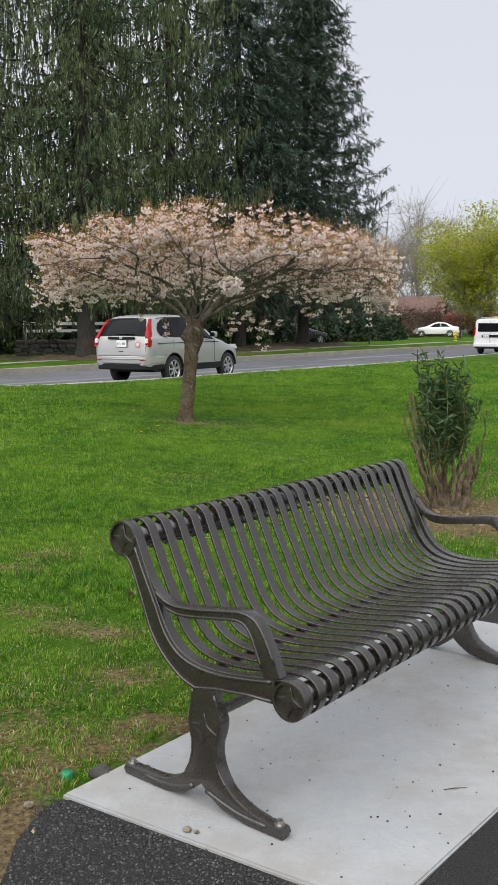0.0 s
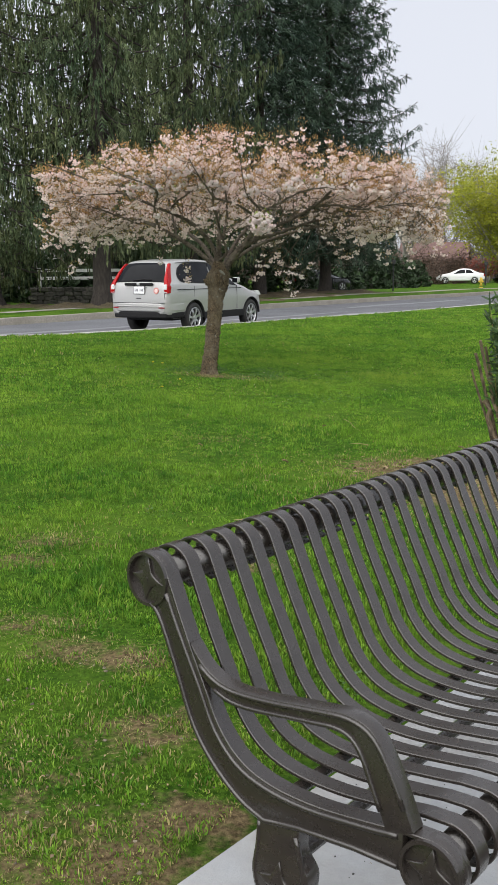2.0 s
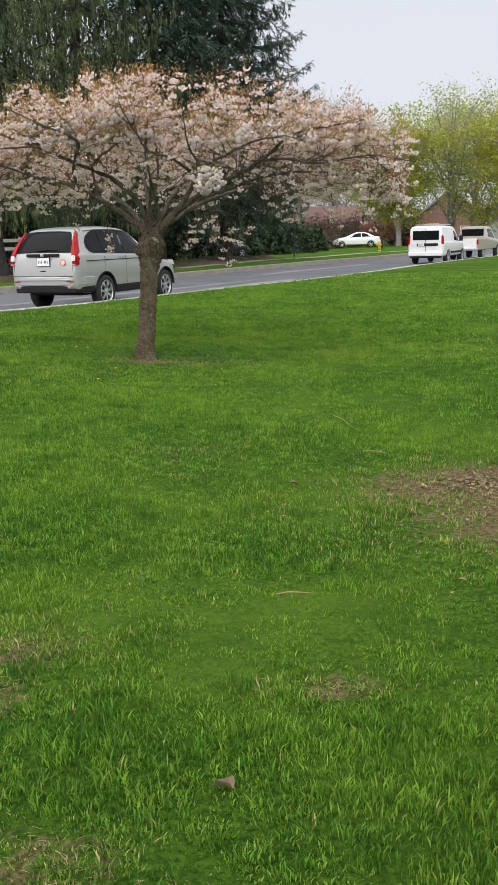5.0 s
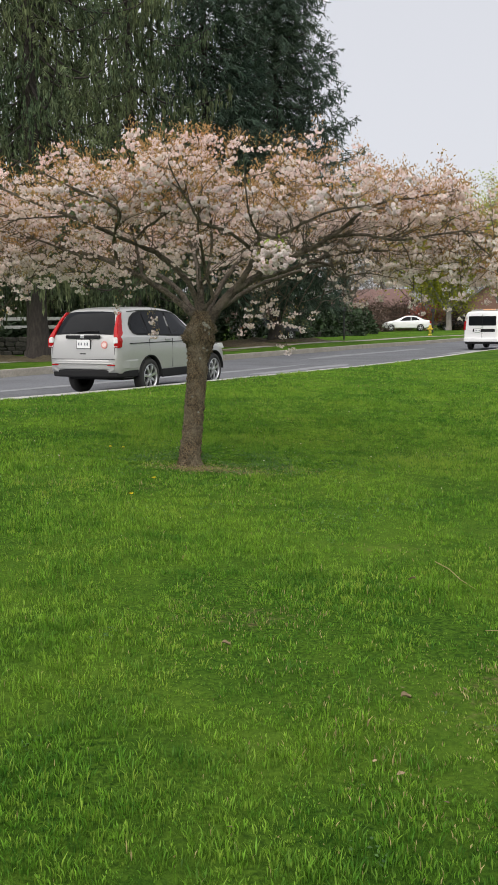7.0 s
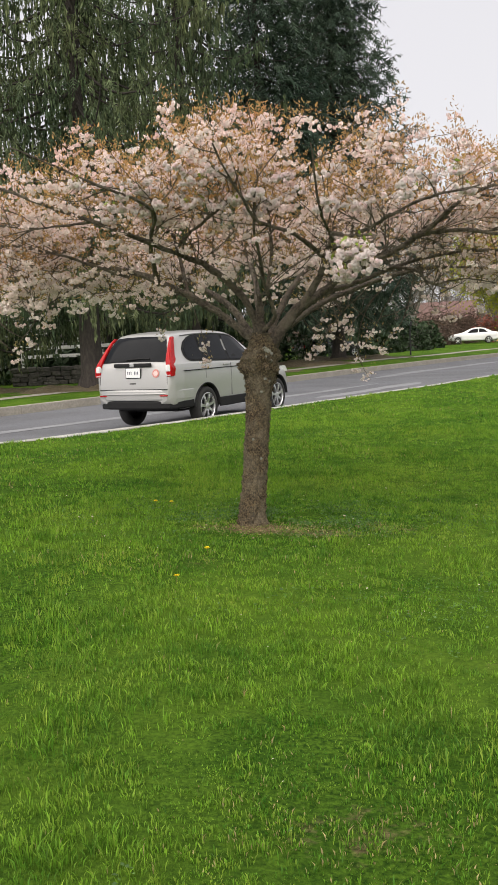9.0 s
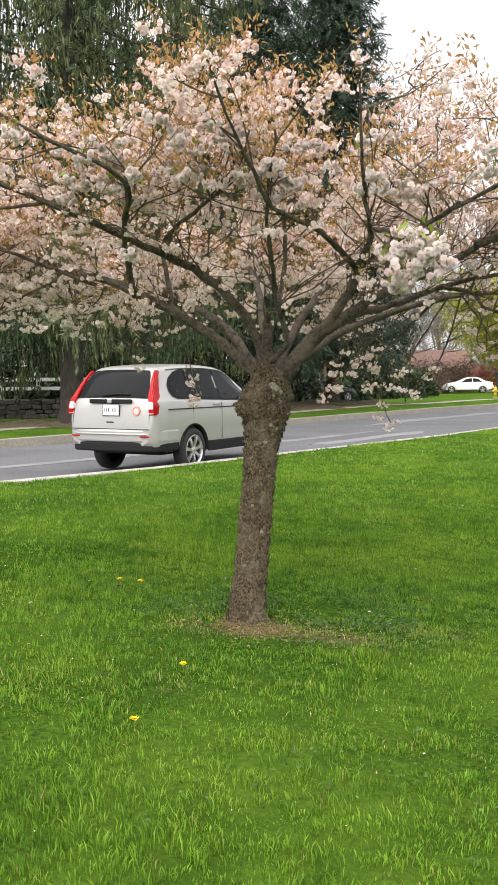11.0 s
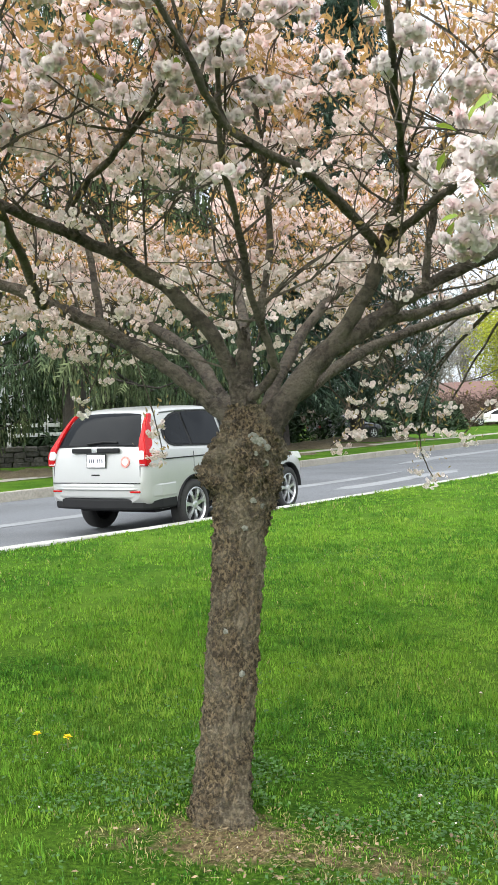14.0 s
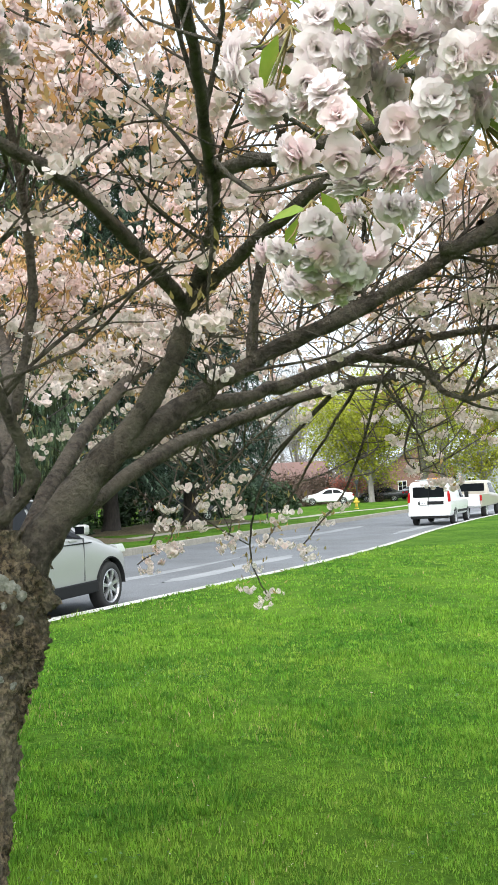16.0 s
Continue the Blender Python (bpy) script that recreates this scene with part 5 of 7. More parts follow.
    def room(q):
        r = math.hypot((q[0] + .7) * .98, q[1] - 14.0)
        top = 3.34 - .095 * r * r + .3 * noise.noise(Vector((q[0] * 1.9, q[1] * 1.9, 3)))
        low = 1.98 - .1 * max(0, r - 1.2)
        if q[1] < 12.2 and abs(q[0] + .6) < .85 and q[2] < 2.35:
            return False
        return r < 2.8 and low < q[2] < top
    tubes, tips = [], []
    level = list(paths)
    for depth, (per, length, rad) in enumerate(((12.5, .66, .0042), (7.0, .36, .0023))):
        nxt = []
        for p in level:
            span = np.linalg.norm(p[-1, :3] - p[0, :3])
            n = max(3, int(per * span)) if depth == 0 else 5
            for k in range(n):
                i = int(rng.uniform(.38 if depth == 0 else .15, .99) * (len(p) - 1))
                q, d = p[i, :3].copy(), p[min(i + 1, len(p) - 1), :3] - p[max(i - 1, 0), :3]
                d /= np.linalg.norm(d) + 1e-9
                side = rng.normal(0, 1, 3) + np.array((0, 0, .55 if depth == 0 else .25))
                way = d * .6 + side / np.linalg.norm(side)
                way /= np.linalg.norm(way)
                ln = length * rng.uniform(.5, 1.35)
                pts = [np.r_[q, min(rad * 1.3, p[i, 3] * .8)]]
                for s in range(4):
                    q = q + way * ln / 4
                    way = way + rng.normal(0, .24, 3) + np.array((0, 0, .04))
                    way /= np.linalg.norm(way)
                    pts.append(np.r_[q, rad * (1 - s * .2)])
                if not room(q) or (q[1] < 13.1 and rng.uniform() < .45):
                    continue
                pp = smooth_path(pts, 2)
                tubes.append(tube_arrays(pp[:, :3], pp[:, 3], 6 if depth == 0 else 4))
                nxt.append(pp)
                tips.append(pp)
        level = nxt
    v, f = join_arrays(tubes)
    tagged(part_mesh("twig_growth", np_mesh("twig_growth", v - base, f), M["limb"], root), kind="stuff")

    # where the clusters hang
    spots = np.concatenate([p[3:, :3] for p in tips])
    spots = spots[rng.permutation(len(spots))]
    keep, cell = [], {}
    for q in spots:
        key = tuple((q / .087).astype(int))
        thin = (q[1] < 13.9 and q[2] < 2.45 and rng.uniform() < .8) or (-.35 < q[0] < 1.0 and q[2] < 2.45 and q[1] < 16.2 and rng.uniform() < .84)
        if cell.get(key, 0) < 1 and room(q) and not thin:
            cell[key] = 1
            keep.append(q)
        if len(keep) >= 3500:
            break
    for p in paths[-31:]:
        n = len(p)
        for i in range(int(n * .55), n, 2):
            keep.append(p[i, :3] + rng.normal(0, .035, 3))
    spots = np.array(keep)
    near = (spots[:, 1] < 13.2) & (np.abs(spots[:, 0] + .5) < 1.5) & (spots[:, 2] < 2.72)
    close_spots, far_spots = spots[near], spots[~near]
    extra = np.array([(-.34, 12.28, 2.08), (-.28, 12.2, 2.10), (-.22, 12.22, 2.05), (-.33, 12.24, 1.99), (-.26, 12.26, 2.02), (-.18, 12.2, 2.08), (-.31, 12.2, 2.15), (-.24, 12.3, 2.15),
                      (-.32, 12.45, 1.97), (-.26, 12.47, 1.98), (-.37, 12.25, 2.06), (-.2, 12.26, 1.98), (-.3, 12.32, 2.08), (-.14, 12.22, 2.02), (-.16, 12.3, 2.12), (-.29, 12.5, 1.95)])
    close_spots = np.concatenate([extra, close_spots[:88]])
    # near clusters: stalks with single flowers
    rings = ((7, .86, -.8, .7), (8, .94, -.3, .7), (9, .95, .15, .66), (8, .92, .6, .62), (6, .86, 1.05, .55))
    flowers = []
    for k in range(5):
        tv, tf = petal_flower(rings, rng, 2)
        me = np_mesh("flower", (tv + rng.normal(0, .03, tv.shape)) * .0208, tf)
        me.polygons.foreach_set("use_smooth", [True] * len(me.polygons))
        me.materials.append(M["blush_petal"] if k > 2 else M["white_petal"])
        flowers.append(me)
    for variant in range(7):
        off, d = cluster_offsets(rng, 10, .047)
        stalks = [tube_arrays([(0, 0, 0), o * .6 + np.array((0, 0, -.005)), o], [.0012, .001, .001], 4) for o in off]
        sv, sf = join_arrays(stalks)
        sme = np_mesh("blossom_spray", sv, sf)
        sme.materials.append(M["stalk"])
        turns = towards(d, rng)
        for q in close_spots[variant::7]:
            ob = part_mesh("blossom_spray", sme, None, root, "cluster of double white blossom", matrix=Matrix.Translation(q - base) @ pose(0, 0, 0, rng.normal(0, 10), rng.normal(0, 10), rng.uniform(0, 360)))
            for k in range(10):
                m = Matrix(turns[k].tolist()).to_4x4()
                m.translation = off[k]
                part_mesh("flower", flowers[int(rng.integers(0, 5))], None, ob, matrix=m @ Matrix.Diagonal((*(3 * [rng.uniform(.85, 1.12)]), 1)))
    # the rest, joined
    flat = [petal_flower(((5, 1.0, -.2, 1.15), (3, .9, .75, 1.25)), rng, 1) for _ in range(3)]
    per = 9
    offs, dirs = [], []
    for q in far_spots:
        o, d = cluster_offsets(rng, per, .040)
        offs.append(o + q)
        dirs.append(d)
    offs, dirs = np.concatenate(offs), np.concatenate(dirs)
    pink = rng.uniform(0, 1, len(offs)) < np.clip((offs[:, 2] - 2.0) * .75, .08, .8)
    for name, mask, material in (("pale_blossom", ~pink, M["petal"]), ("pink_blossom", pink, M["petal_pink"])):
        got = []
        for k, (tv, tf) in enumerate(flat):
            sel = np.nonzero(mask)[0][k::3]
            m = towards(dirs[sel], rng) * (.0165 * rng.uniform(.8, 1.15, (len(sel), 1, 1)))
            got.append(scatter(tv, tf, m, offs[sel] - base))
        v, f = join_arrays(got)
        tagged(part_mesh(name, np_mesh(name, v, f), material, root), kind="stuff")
    # young leaves above the clusters, more of them on top
    rim = 3.34 - .095 * ((spots[:, 0] + .7) ** 2 + (spots[:, 1] - 14) ** 2)
    small = np.array([(0, 0, 0), (.45, -.2, .05), (1.05, 0, -.08), (.45, .2, .05)])
    chance = rng.uniform(0, 1, len(spots))
    upper = rim - spots[:, 2] < .8
    for name, sel, count, material in (("bronze_foliage", upper & (chance < .97), 16, M["leaf"]), ("young_foliage", ~upper & (chance < .75), 8, M["olive_leaf"])):
        src = np.repeat(spots[sel], count, axis=0)
        d = rng.normal(0, 1, (len(src), 3)) + np.array((0, 0, 1.0))
        m = towards(d, rng)[:, :, [2, 0, 1]] * (.027 * rng.uniform(.6, 1.5, (len(src), 1, 1)))
        v, f = scatter(small, np.array([(0, 1, 2), (0, 2, 3)]), m, src + rng.normal(0, .035, src.shape) + np.array((0, 0, .03 if sel is upper else .02)) - base)
        tagged(part_mesh(name, np_mesh(name, v, f), material, root), kind="stuff")
    # green young leaves beside the close clusters
    me = np_mesh("leaf", LEAF[0] * .05, LEAF[1])
    me.materials.append(M["green_leaf"])
    for q in np.concatenate([extra, close_spots[16:40]]):
        for k in range(2):
            part_mesh("leaf", me, None, root, matrix=Matrix.Translation(q - base + rng.normal(0, .02, 3)) @ pose(0, 0, 0, rng.uniform(-60, 20), rng.uniform(0, 50), rng.uniform(0, 360)))
    # lichen patches on the burl and the trunk
    def lichen(a, z, r):
        bm = bmesh.new()
        c = Vector(np.array([np.interp(z, (.05, .95, 1.36, 1.58), col) for col in ((-1.045, -.965, -.915, -.9), (13.69, 13.9, 14.0, 14.03))] + [z]))
        rr = float(np.interp(z, (.2, 1.15, 1.25, 1.36, 1.47, 1.58), (.1, .1, .125, .138, .122, .088)))
        ring = []
        for k in range(12):
            t = k * math.pi / 6
            q = r * rng.uniform(.6, 1.15)
            aa = a + math.cos(t) * q / rr
            ring.append(bm.verts.new(c + Vector((math.sin(aa) * (rr + .004), -math.cos(aa) * (rr + .004), math.sin(t) * q)) - Vector(base)))
        mid = bm.verts.new(c + Vector((math.sin(a) * (rr + .012), -math.cos(a) * (rr + .012), 0)) - Vector(base))
        for k in range(12):
            bm.faces.new((ring[k], ring[(k + 1) % 12], mid))
        part("lichen_patch", bm, M["lichen"], root, "pale grey lichen patch")
    for a, z, r in ((.15, 1.45, .032), (.45, 1.44, .02), (-.1, 1.41, .014), (.3, 1.40, .016), (.55, 1.36, .015), (.62, 1.42, .016), (.05, 1.38, .012), (.35, 1.22, .014), (.7, 1.2, .012), (.2, 1.12, .014), (.5, 1.3, .01), (-.2, .75, .012), (.5, .6, .015)):
        lichen(a, z, r)
    return root


CHERRY = cherry_tree()


# ---- trees, houses and clutter across the street ----
def spruce(x, y, h, shape, seed, label, droop=1.0, low=1.6, branches=150, fine=False, inner=3000):
    """A tall spruce: whorled limbs with curtains of hanging sprays. shape: radius at heights, as (z, r) pairs."""
    rng = np.random.default_rng(seed)
    z0 = height(x, y)
    root = thing("spruce_tree", label, "tree", "spruces across the street", matrix=Matrix.Translation((x, y, z0)))
    sway = np.cumsum(rng.normal(0, .05, (9, 2)), axis=0)
    zs = np.array([-.3, .1, .5, 1.4, h * .25, h * .45, h * .65, h * .85, h])
    v, f = tube_arrays(np.c_[sway, zs], [.62, .46, .36, .32, .26, .2, .13, .07, .02], 14, .04, rng)
    part_mesh("trunk", np_mesh("trunk", v, f), M["spruce_bark"], root, smooth=True)
    sz, sr = np.array(shape).T
    tubes, pos, size, up = [], [], [], []
    for k in range(branches):
        z = low + (h - low - .3) * ((k + rng.uniform(0, 1)) / branches) ** 1.05
        if droop < .9:
            # clear tiers with gaps between them
            z = round(z / .92) * .92 + rng.normal(0, .07)
        r = float(np.interp(z, sz, sr)) * (rng.uniform(.62, 1.08) if droop > .9 else rng.choice((.6, .8, .92, 1.0)) * rng.uniform(.9, 1.05))
        a = k * 2.4 + rng.normal(0, .3)
        d = np.array((math.cos(a), math.sin(a), 0))
        n = 7
        t = np.linspace(0, 1, n)
        dip = -(.30 * droop) * r * (np.sin(t * 2.2) - .15 * t) + (.12 if droop > .9 else .2) * r * t ** 3
        p = d[None] * (t * r)[:, None] + np.c_[np.zeros((n, 2)), z + dip] + np.r_[np.array([np.interp(z, zs, sway[:, 0]), np.interp(z, zs, sway[:, 1])]), 0]
        p[1:] += np.cumsum(rng.normal(0, .03, (n - 1, 3)), axis=0)
        tubes.append(tube_arrays(p, np.linspace(.05, .012, n) * (.5 + r * .14), 4))
        m = max(8, int(r * (15 if droop > .9 else 27)))
        tt = rng.uniform(.12, 1, m) ** .7
        q = np.stack([np.interp(tt, t, p[:, i]) for i in range(3)], 1)
        side = np.cross(d, (0, 0, 1))
        q += side[None] * (rng.normal(0, .16, m) * r * (1.15 - tt * .7))[:, None]
        q[:, 2] += rng.normal(0, .05, m) - .02
        pos.append(q)
        size.append((.35 + .5 * droop * rng.uniform(.2, 1, m)) * (.45 + .11 * r))
        up.append(np.repeat(d[None], m, 0))
    v, f = join_arrays(tubes)
    tagged(part_mesh("limb_growth", np_mesh("limb_growth", v, f), M["spruce_bark"], root), kind="stuff")
    pos, size, up = np.concatenate(pos), np.concatenate(size), np.concatenate(up)
    # hanging strings of small ragged tufts
    nt, ww, ll = (6, .075, .66) if fine else (3, .115, 1.25)
    tv, tf = [], []
    for i in range(nt):
        c = -i / nt
        w = ww * (1 - .5 * i / nt)
        a = i * 2.1
        ca, sa = math.cos(a), math.sin(a)
        b = len(tv)
        tv += [(0, 0, c + .05), (w * ca, w * sa, c - .09 * ll), (.3 * w * ca, .3 * w * sa, c - .34 * ll), (-w * ca, -w * sa, c - .12 * ll), (-.3 * w * sa, .3 * w * ca, c - .31 * ll)]
        tf += [(b, b + 1, b + 2), (b, b + 3, b + 4), (b, b + 2, b + 4)]
    # fronds: a twig with side fingers
    fv, ff = [(0, -.03, 0), (0, .03, 0), (1.05, 0, -.16)], [(0, 1, 2)]
    for i, u in enumerate((.1, .3, .5, .7)):
        for sd in (-1, 1):
            ln, b = .44 * (1 - .55 * u), len(fv)
            z = -.16 * u * u
            fv += [(u - .04, 0, z), (u + .09, 0, z), (u + ln * .8, sd * ln * .75, z - .07 - .05 * (i % 2))]
            ff.append((b, b + 1, b + 2))
    fv, ff = np.array(fv), np.array(ff)
    n = len(pos)
    weep = min(1.0, droop)
    sel = rng.permutation(n)[:int(n * (.62 if droop > .9 else .12))]
    got = [scatter(np.array(tv), np.array(tf), rot_mats(len(sel), rng, .14 + .5 * (1 - weep)) * size[sel][:, None, None], pos[sel])]

    def fronds(c, heading, scale, dip):
        m = len(c)
        ca, sa, o = np.cos(heading), np.sin(heading), np.zeros(m)
        turn = np.stack([np.stack([ca, -sa, o], -1), np.stack([sa, ca, o], -1), np.stack([o, o, o + 1], -1)], -2)
        cd, sd = np.cos(dip), np.sin(dip)
        tilt = np.stack([np.stack([cd, o, sd], -1), np.stack([o, o + 1, o], -1), np.stack([-sd, o, cd], -1)], -2)
        roll = rng.normal(0, .5, m)
        cr, sr_ = np.cos(roll), np.sin(roll)
        rolls = np.stack([np.stack([o + 1, o, o], -1), np.stack([o, cr, -sr_], -1), np.stack([o, sr_, cr], -1)], -2)
        got.append(scatter(fv, ff, (turn @ tilt @ rolls) * scale[:, None, None], c))
    k = rng.permutation(n)[:int(n * (.12 if droop > .9 else .9))]
    fronds(pos[k], np.arctan2(up[k, 1], up[k, 0]) + rng.normal(0, .7, len(k)), ((.34 if droop > .9 else .22) + .1 * size[k]) * rng.uniform(.7, 1.5, len(k)), rng.normal(.25 if droop < .9 else .7, .3, len(k)))
    # the shaded inner growth round the trunk
    m = inner
    zi = low * .95 + (h - low * .95 - .5) * rng.uniform(0, 1, m)
    ri = np.interp(zi, sz, sr) * rng.uniform(.08, .72, m)
    ai = rng.uniform(0, 2 * np.pi, m)
    ci = np.c_[np.cos(ai) * ri + np.interp(zi, zs, sway[:, 0]), np.sin(ai) * ri + np.interp(zi, zs, sway[:, 1]), zi - .12 * droop * ri]
    if droop > .9:
        half = m // 3
        got.append(scatter(np.array(tv), np.array(tf), rot_mats(half, rng, .2) * rng.uniform(.5, 1.1, (half, 1, 1)), ci[:half]))
        fronds(ci[half:], ai[half:] + rng.normal(0, .9, m - half), rng.uniform(.35, .65, m - half), rng.normal(.9, .4, m - half))
    else:
        fronds(ci, ai + rng.normal(0, .9, m), rng.uniform(.45, .85, m) * 1.25, rng.normal(.5, .4, m))
    v, f = join_arrays(got)
    tagged(part_mesh("foliage", np_mesh("foliage", v, f), M["spruce"] if droop > .9 else M["dark_spruce"], root), kind="stuff")
    return root


WEEP, RAGGED = "tall dark spruce hung with curtains of drooping twigs", "tall dark spruce with a ragged outline"
spruce(-6.97, 34.6, 23, [(0, 4.6), (7, 4.6), (14, 3.6), (23, .3)], 1, WEEP, 1.2, 3.2, 150, True)
spruce(-11.6, 36.5, 23, [(0, 4.4), (8, 4.4), (14, 3.4), (23, .3)], 4, WEEP, 1.2, 2.2, 150, True)
spruce(-4.9, 45, 25, [(0, 4.6), (9, 4.6), (16, 3.6), (25, .3)], 3, WEEP, 1.1, 3.0, 120)
spruce(-2.0, 52, 25, [(0, 5), (9, 5), (16, 3.8), (25, .3)], 5, RAGGED, .8, 2.6, 150, False, 4200)
spruce(1.6, 57, 24, [(0, 5.2), (4, 5.8), (10, 5.5), (14, 4.5), (20, 2.6), (24, .3)], 2, RAGGED, .55, 2.2, 190, False, 5600)
spruce(-9.5, 50, 24, [(0, 4.6), (10, 4.4), (24, .3)], 6, WEEP, 1.0, 2.5, 90, inner=2000)
spruce(-16.5, 42, 22, [(0, 4.6), (10, 4.2), (22, .3)], 8, WEEP, 1.0, 1.5, 90, inner=2000)


def leafy_tree(x, y, h, r, crown_low, seed, label, leaf, n_leaf, leaf_size, name="maple_tree", wood=None, leader=.5, sparse=0.0):
    """A broad tree: forked trunk, spreading limbs, a crown of small leaf pieces with gaps."""
    rng = np.random.default_rng(seed)
    root = thing(name, label, "tree", matrix=Matrix.Translation((x, y, height(x, y))))
    wood = wood or M["bare"]
    tr = .022 * h
    trunk = smooth_path([(0, 0, -.2, tr * 1.5), (0, 0, .4, tr * 1.1), (rng.normal(0, .1), rng.normal(0, .1), crown_low, tr * .9), (rng.normal(0, .3), rng.normal(0, .3), h * leader, tr * .6), (rng.normal(0, .3), rng.normal(0, .3), h * .9, .03)], 4)
    v, f = tube_arrays(trunk[:, :3], trunk[:, 3], 10)
    part_mesh("trunk", np_mesh("trunk", v, f), wood, root, smooth=True)
    tubes, ends = [], []
    for k in range(26):
        i = int(rng.uniform(.35, .95) * (len(trunk) - 1))
        b = trunk[i, :3]
        a = k * 2.4 + rng.normal(0, .4)
        zt = rng.uniform(crown_low * 1.0, h)
        rr = r * math.sqrt(max(.05, 1 - ((zt - (crown_low + h) / 2) / ((h - crown_low) / 2 + .3)) ** 2)) * rng.uniform(.7, 1)
        e = np.array((math.cos(a) * rr, math.sin(a) * rr, max(zt, b[2] + .3)))
        mid = b * .5 + e * .5 + np.array((0, 0, .1 * h * rng.uniform(-.3, .6)))
        p = smooth_path([np.r_[b, tr * .4], np.r_[mid, tr * .2], np.r_[e, .015]], 5)
        tubes.append(tube_arrays(p[:, :3], p[:, 3], 5))
        for j in range(3, len(p)):
            for _ in range(3 if n_leaf else 9):
                q = p[j, :3] + rng.normal(0, r * (.13 if n_leaf else .2), 3) + np.array((0, 0, 0 if n_leaf else .3))
                tubes.append(tube_arrays([p[j, :3], (p[j, :3] + q) / 2 + rng.normal(0, .05, 3), q], [.022, .014, .006], 3))
                ends.append(q)
    v, f = join_arrays(tubes)
    tagged(part_mesh("limb_growth", np_mesh("limb_growth", v, f), wood, root), kind="stuff")
    if n_leaf:
        ends = np.array(ends)
        c = ends[rng.integers(0, len(ends), n_leaf)] + rng.normal(0, r * .095, (n_leaf, 3)) * np.array((1, 1, .75))
        tv = np.array([(-.5, 0, 0), (-.1, -.4, .1), (.5, -.1, 0), (.15, .42, .08)])
        v, f = scatter(tv * leaf_size, np.array([(0, 1, 2, 3)]), rot_mats(n_leaf, rng, .8) * rng.uniform(.6, 1.4, (n_leaf, 1, 1)), c)
        tagged(part_mesh("crown", np_mesh("crown", v, f), leaf, root), kind="stuff")
    return root


leafy_tree(20.2, 95, 11.5, 5.6, 3.0, 31, "spreading tree in bright yellow-green spring leaf", M["maple"], 24000, .2)
leafy_tree(26.5, 99, 16.5, 5.5, 4.5, 32, "tall tree in pale green bud", M["bud"], 8000, .2)
leafy_tree(31, 95, 13.5, 6, 3, 33, "spreading tree in bright yellow-green spring leaf", M["maple"], 24000, .2)
leafy_tree(21, 108, 15, 6, 4, 34, "tall tree in bright yellow-green spring leaf", M["maple"], 14000, .24)
leafy_tree(33, 112, 17, 7, 4, 35, "tall tree in bright yellow-green spring leaf", M["maple"], 14000, .24)
leafy_tree(12.5, 112, 16, 6.5, 4, 36, "bare grey tree behind the houses", M["bare"], 0, 0, name="bare_tree")
leafy_tree(18.5, 126, 17, 7, 5, 37, "bare grey tree behind the houses", M["bare"], 0, 0, name="bare_tree")
leafy_tree(8.5, 118, 15, 6, 4, 38, "bare grey tree behind the houses", M["bare"], 0, 0, name="bare_tree")
leafy_tree(25.5, 130, 15, 6, 4, 39, "bare grey tree behind the houses", M["bare"], 0, 0, name="bare_tree")
leafy_tree(19.3, 100, 2.6, 2.0, .8, 40, "low shrub in coral-pink leaf", M["redbush"], 1500, .22, name="pink_shrub")


def bush(x, y, w, h, seed, leaf, label, n=1400, size=.2, name="bush", twiggy=False):
    """A rounded bush of stems with leaf pieces or bare twigs."""
    rng = np.random.default_rng(seed)
    root = thing(name, label, "shrub", matrix=Matrix.Translation((x, y, height(x, y))))
    tubes = []
    for k in range(70 if twiggy else 24):
        a, lean = rng.uniform(0, 6.3), rng.uniform(.1, 1)
        e = np.array((math.cos(a) * w * lean, math.sin(a) * w * lean, h * rng.uniform(.6, 1.0) * (1 - .25 * lean)))
        b = np.array((math.cos(a) * w * .25 * lean, math.sin(a) * w * .25 * lean, -.05))
        tubes.append(tube_arrays([b, b * .5 + e * .5 + rng.normal(0, .1, 3), e], [.03, .02, .008], 4))
    v, f = join_arrays(tubes)
    tagged(part_mesh("stem_growth", np_mesh("stem_growth", v, f), leaf if twiggy else M["bare"], root), kind="stuff")
    d = rng.normal(0, 1, (n, 3))
    d /= np.linalg.norm(d, axis=1)[:, None]
    d[:, 2] = np.abs(d[:, 2])
    c = d * rng.uniform(.45, 1, (n, 1)) ** .5 * np.array((w, w, h)) * (1 + .12 * np.sin(d[:, :1] * 7 + d[:, 1:2] * 5))
    tv = np.array([(-.5, 0, 0), (0, -.3, .06), (.5, 0, 0), (0, .3, .06)]) * (np.array((1, .25, 1)) if twiggy else 1)
    v, f = scatter(tv * size, np.array([(0, 1, 2, 3)]), rot_mats(n, rng) * rng.uniform(.6, 1.5, (n, 1, 1)), c)
    tagged(part_mesh("foliage", np_mesh("foliage", v, f), leaf, root), kind="stuff")
    return root


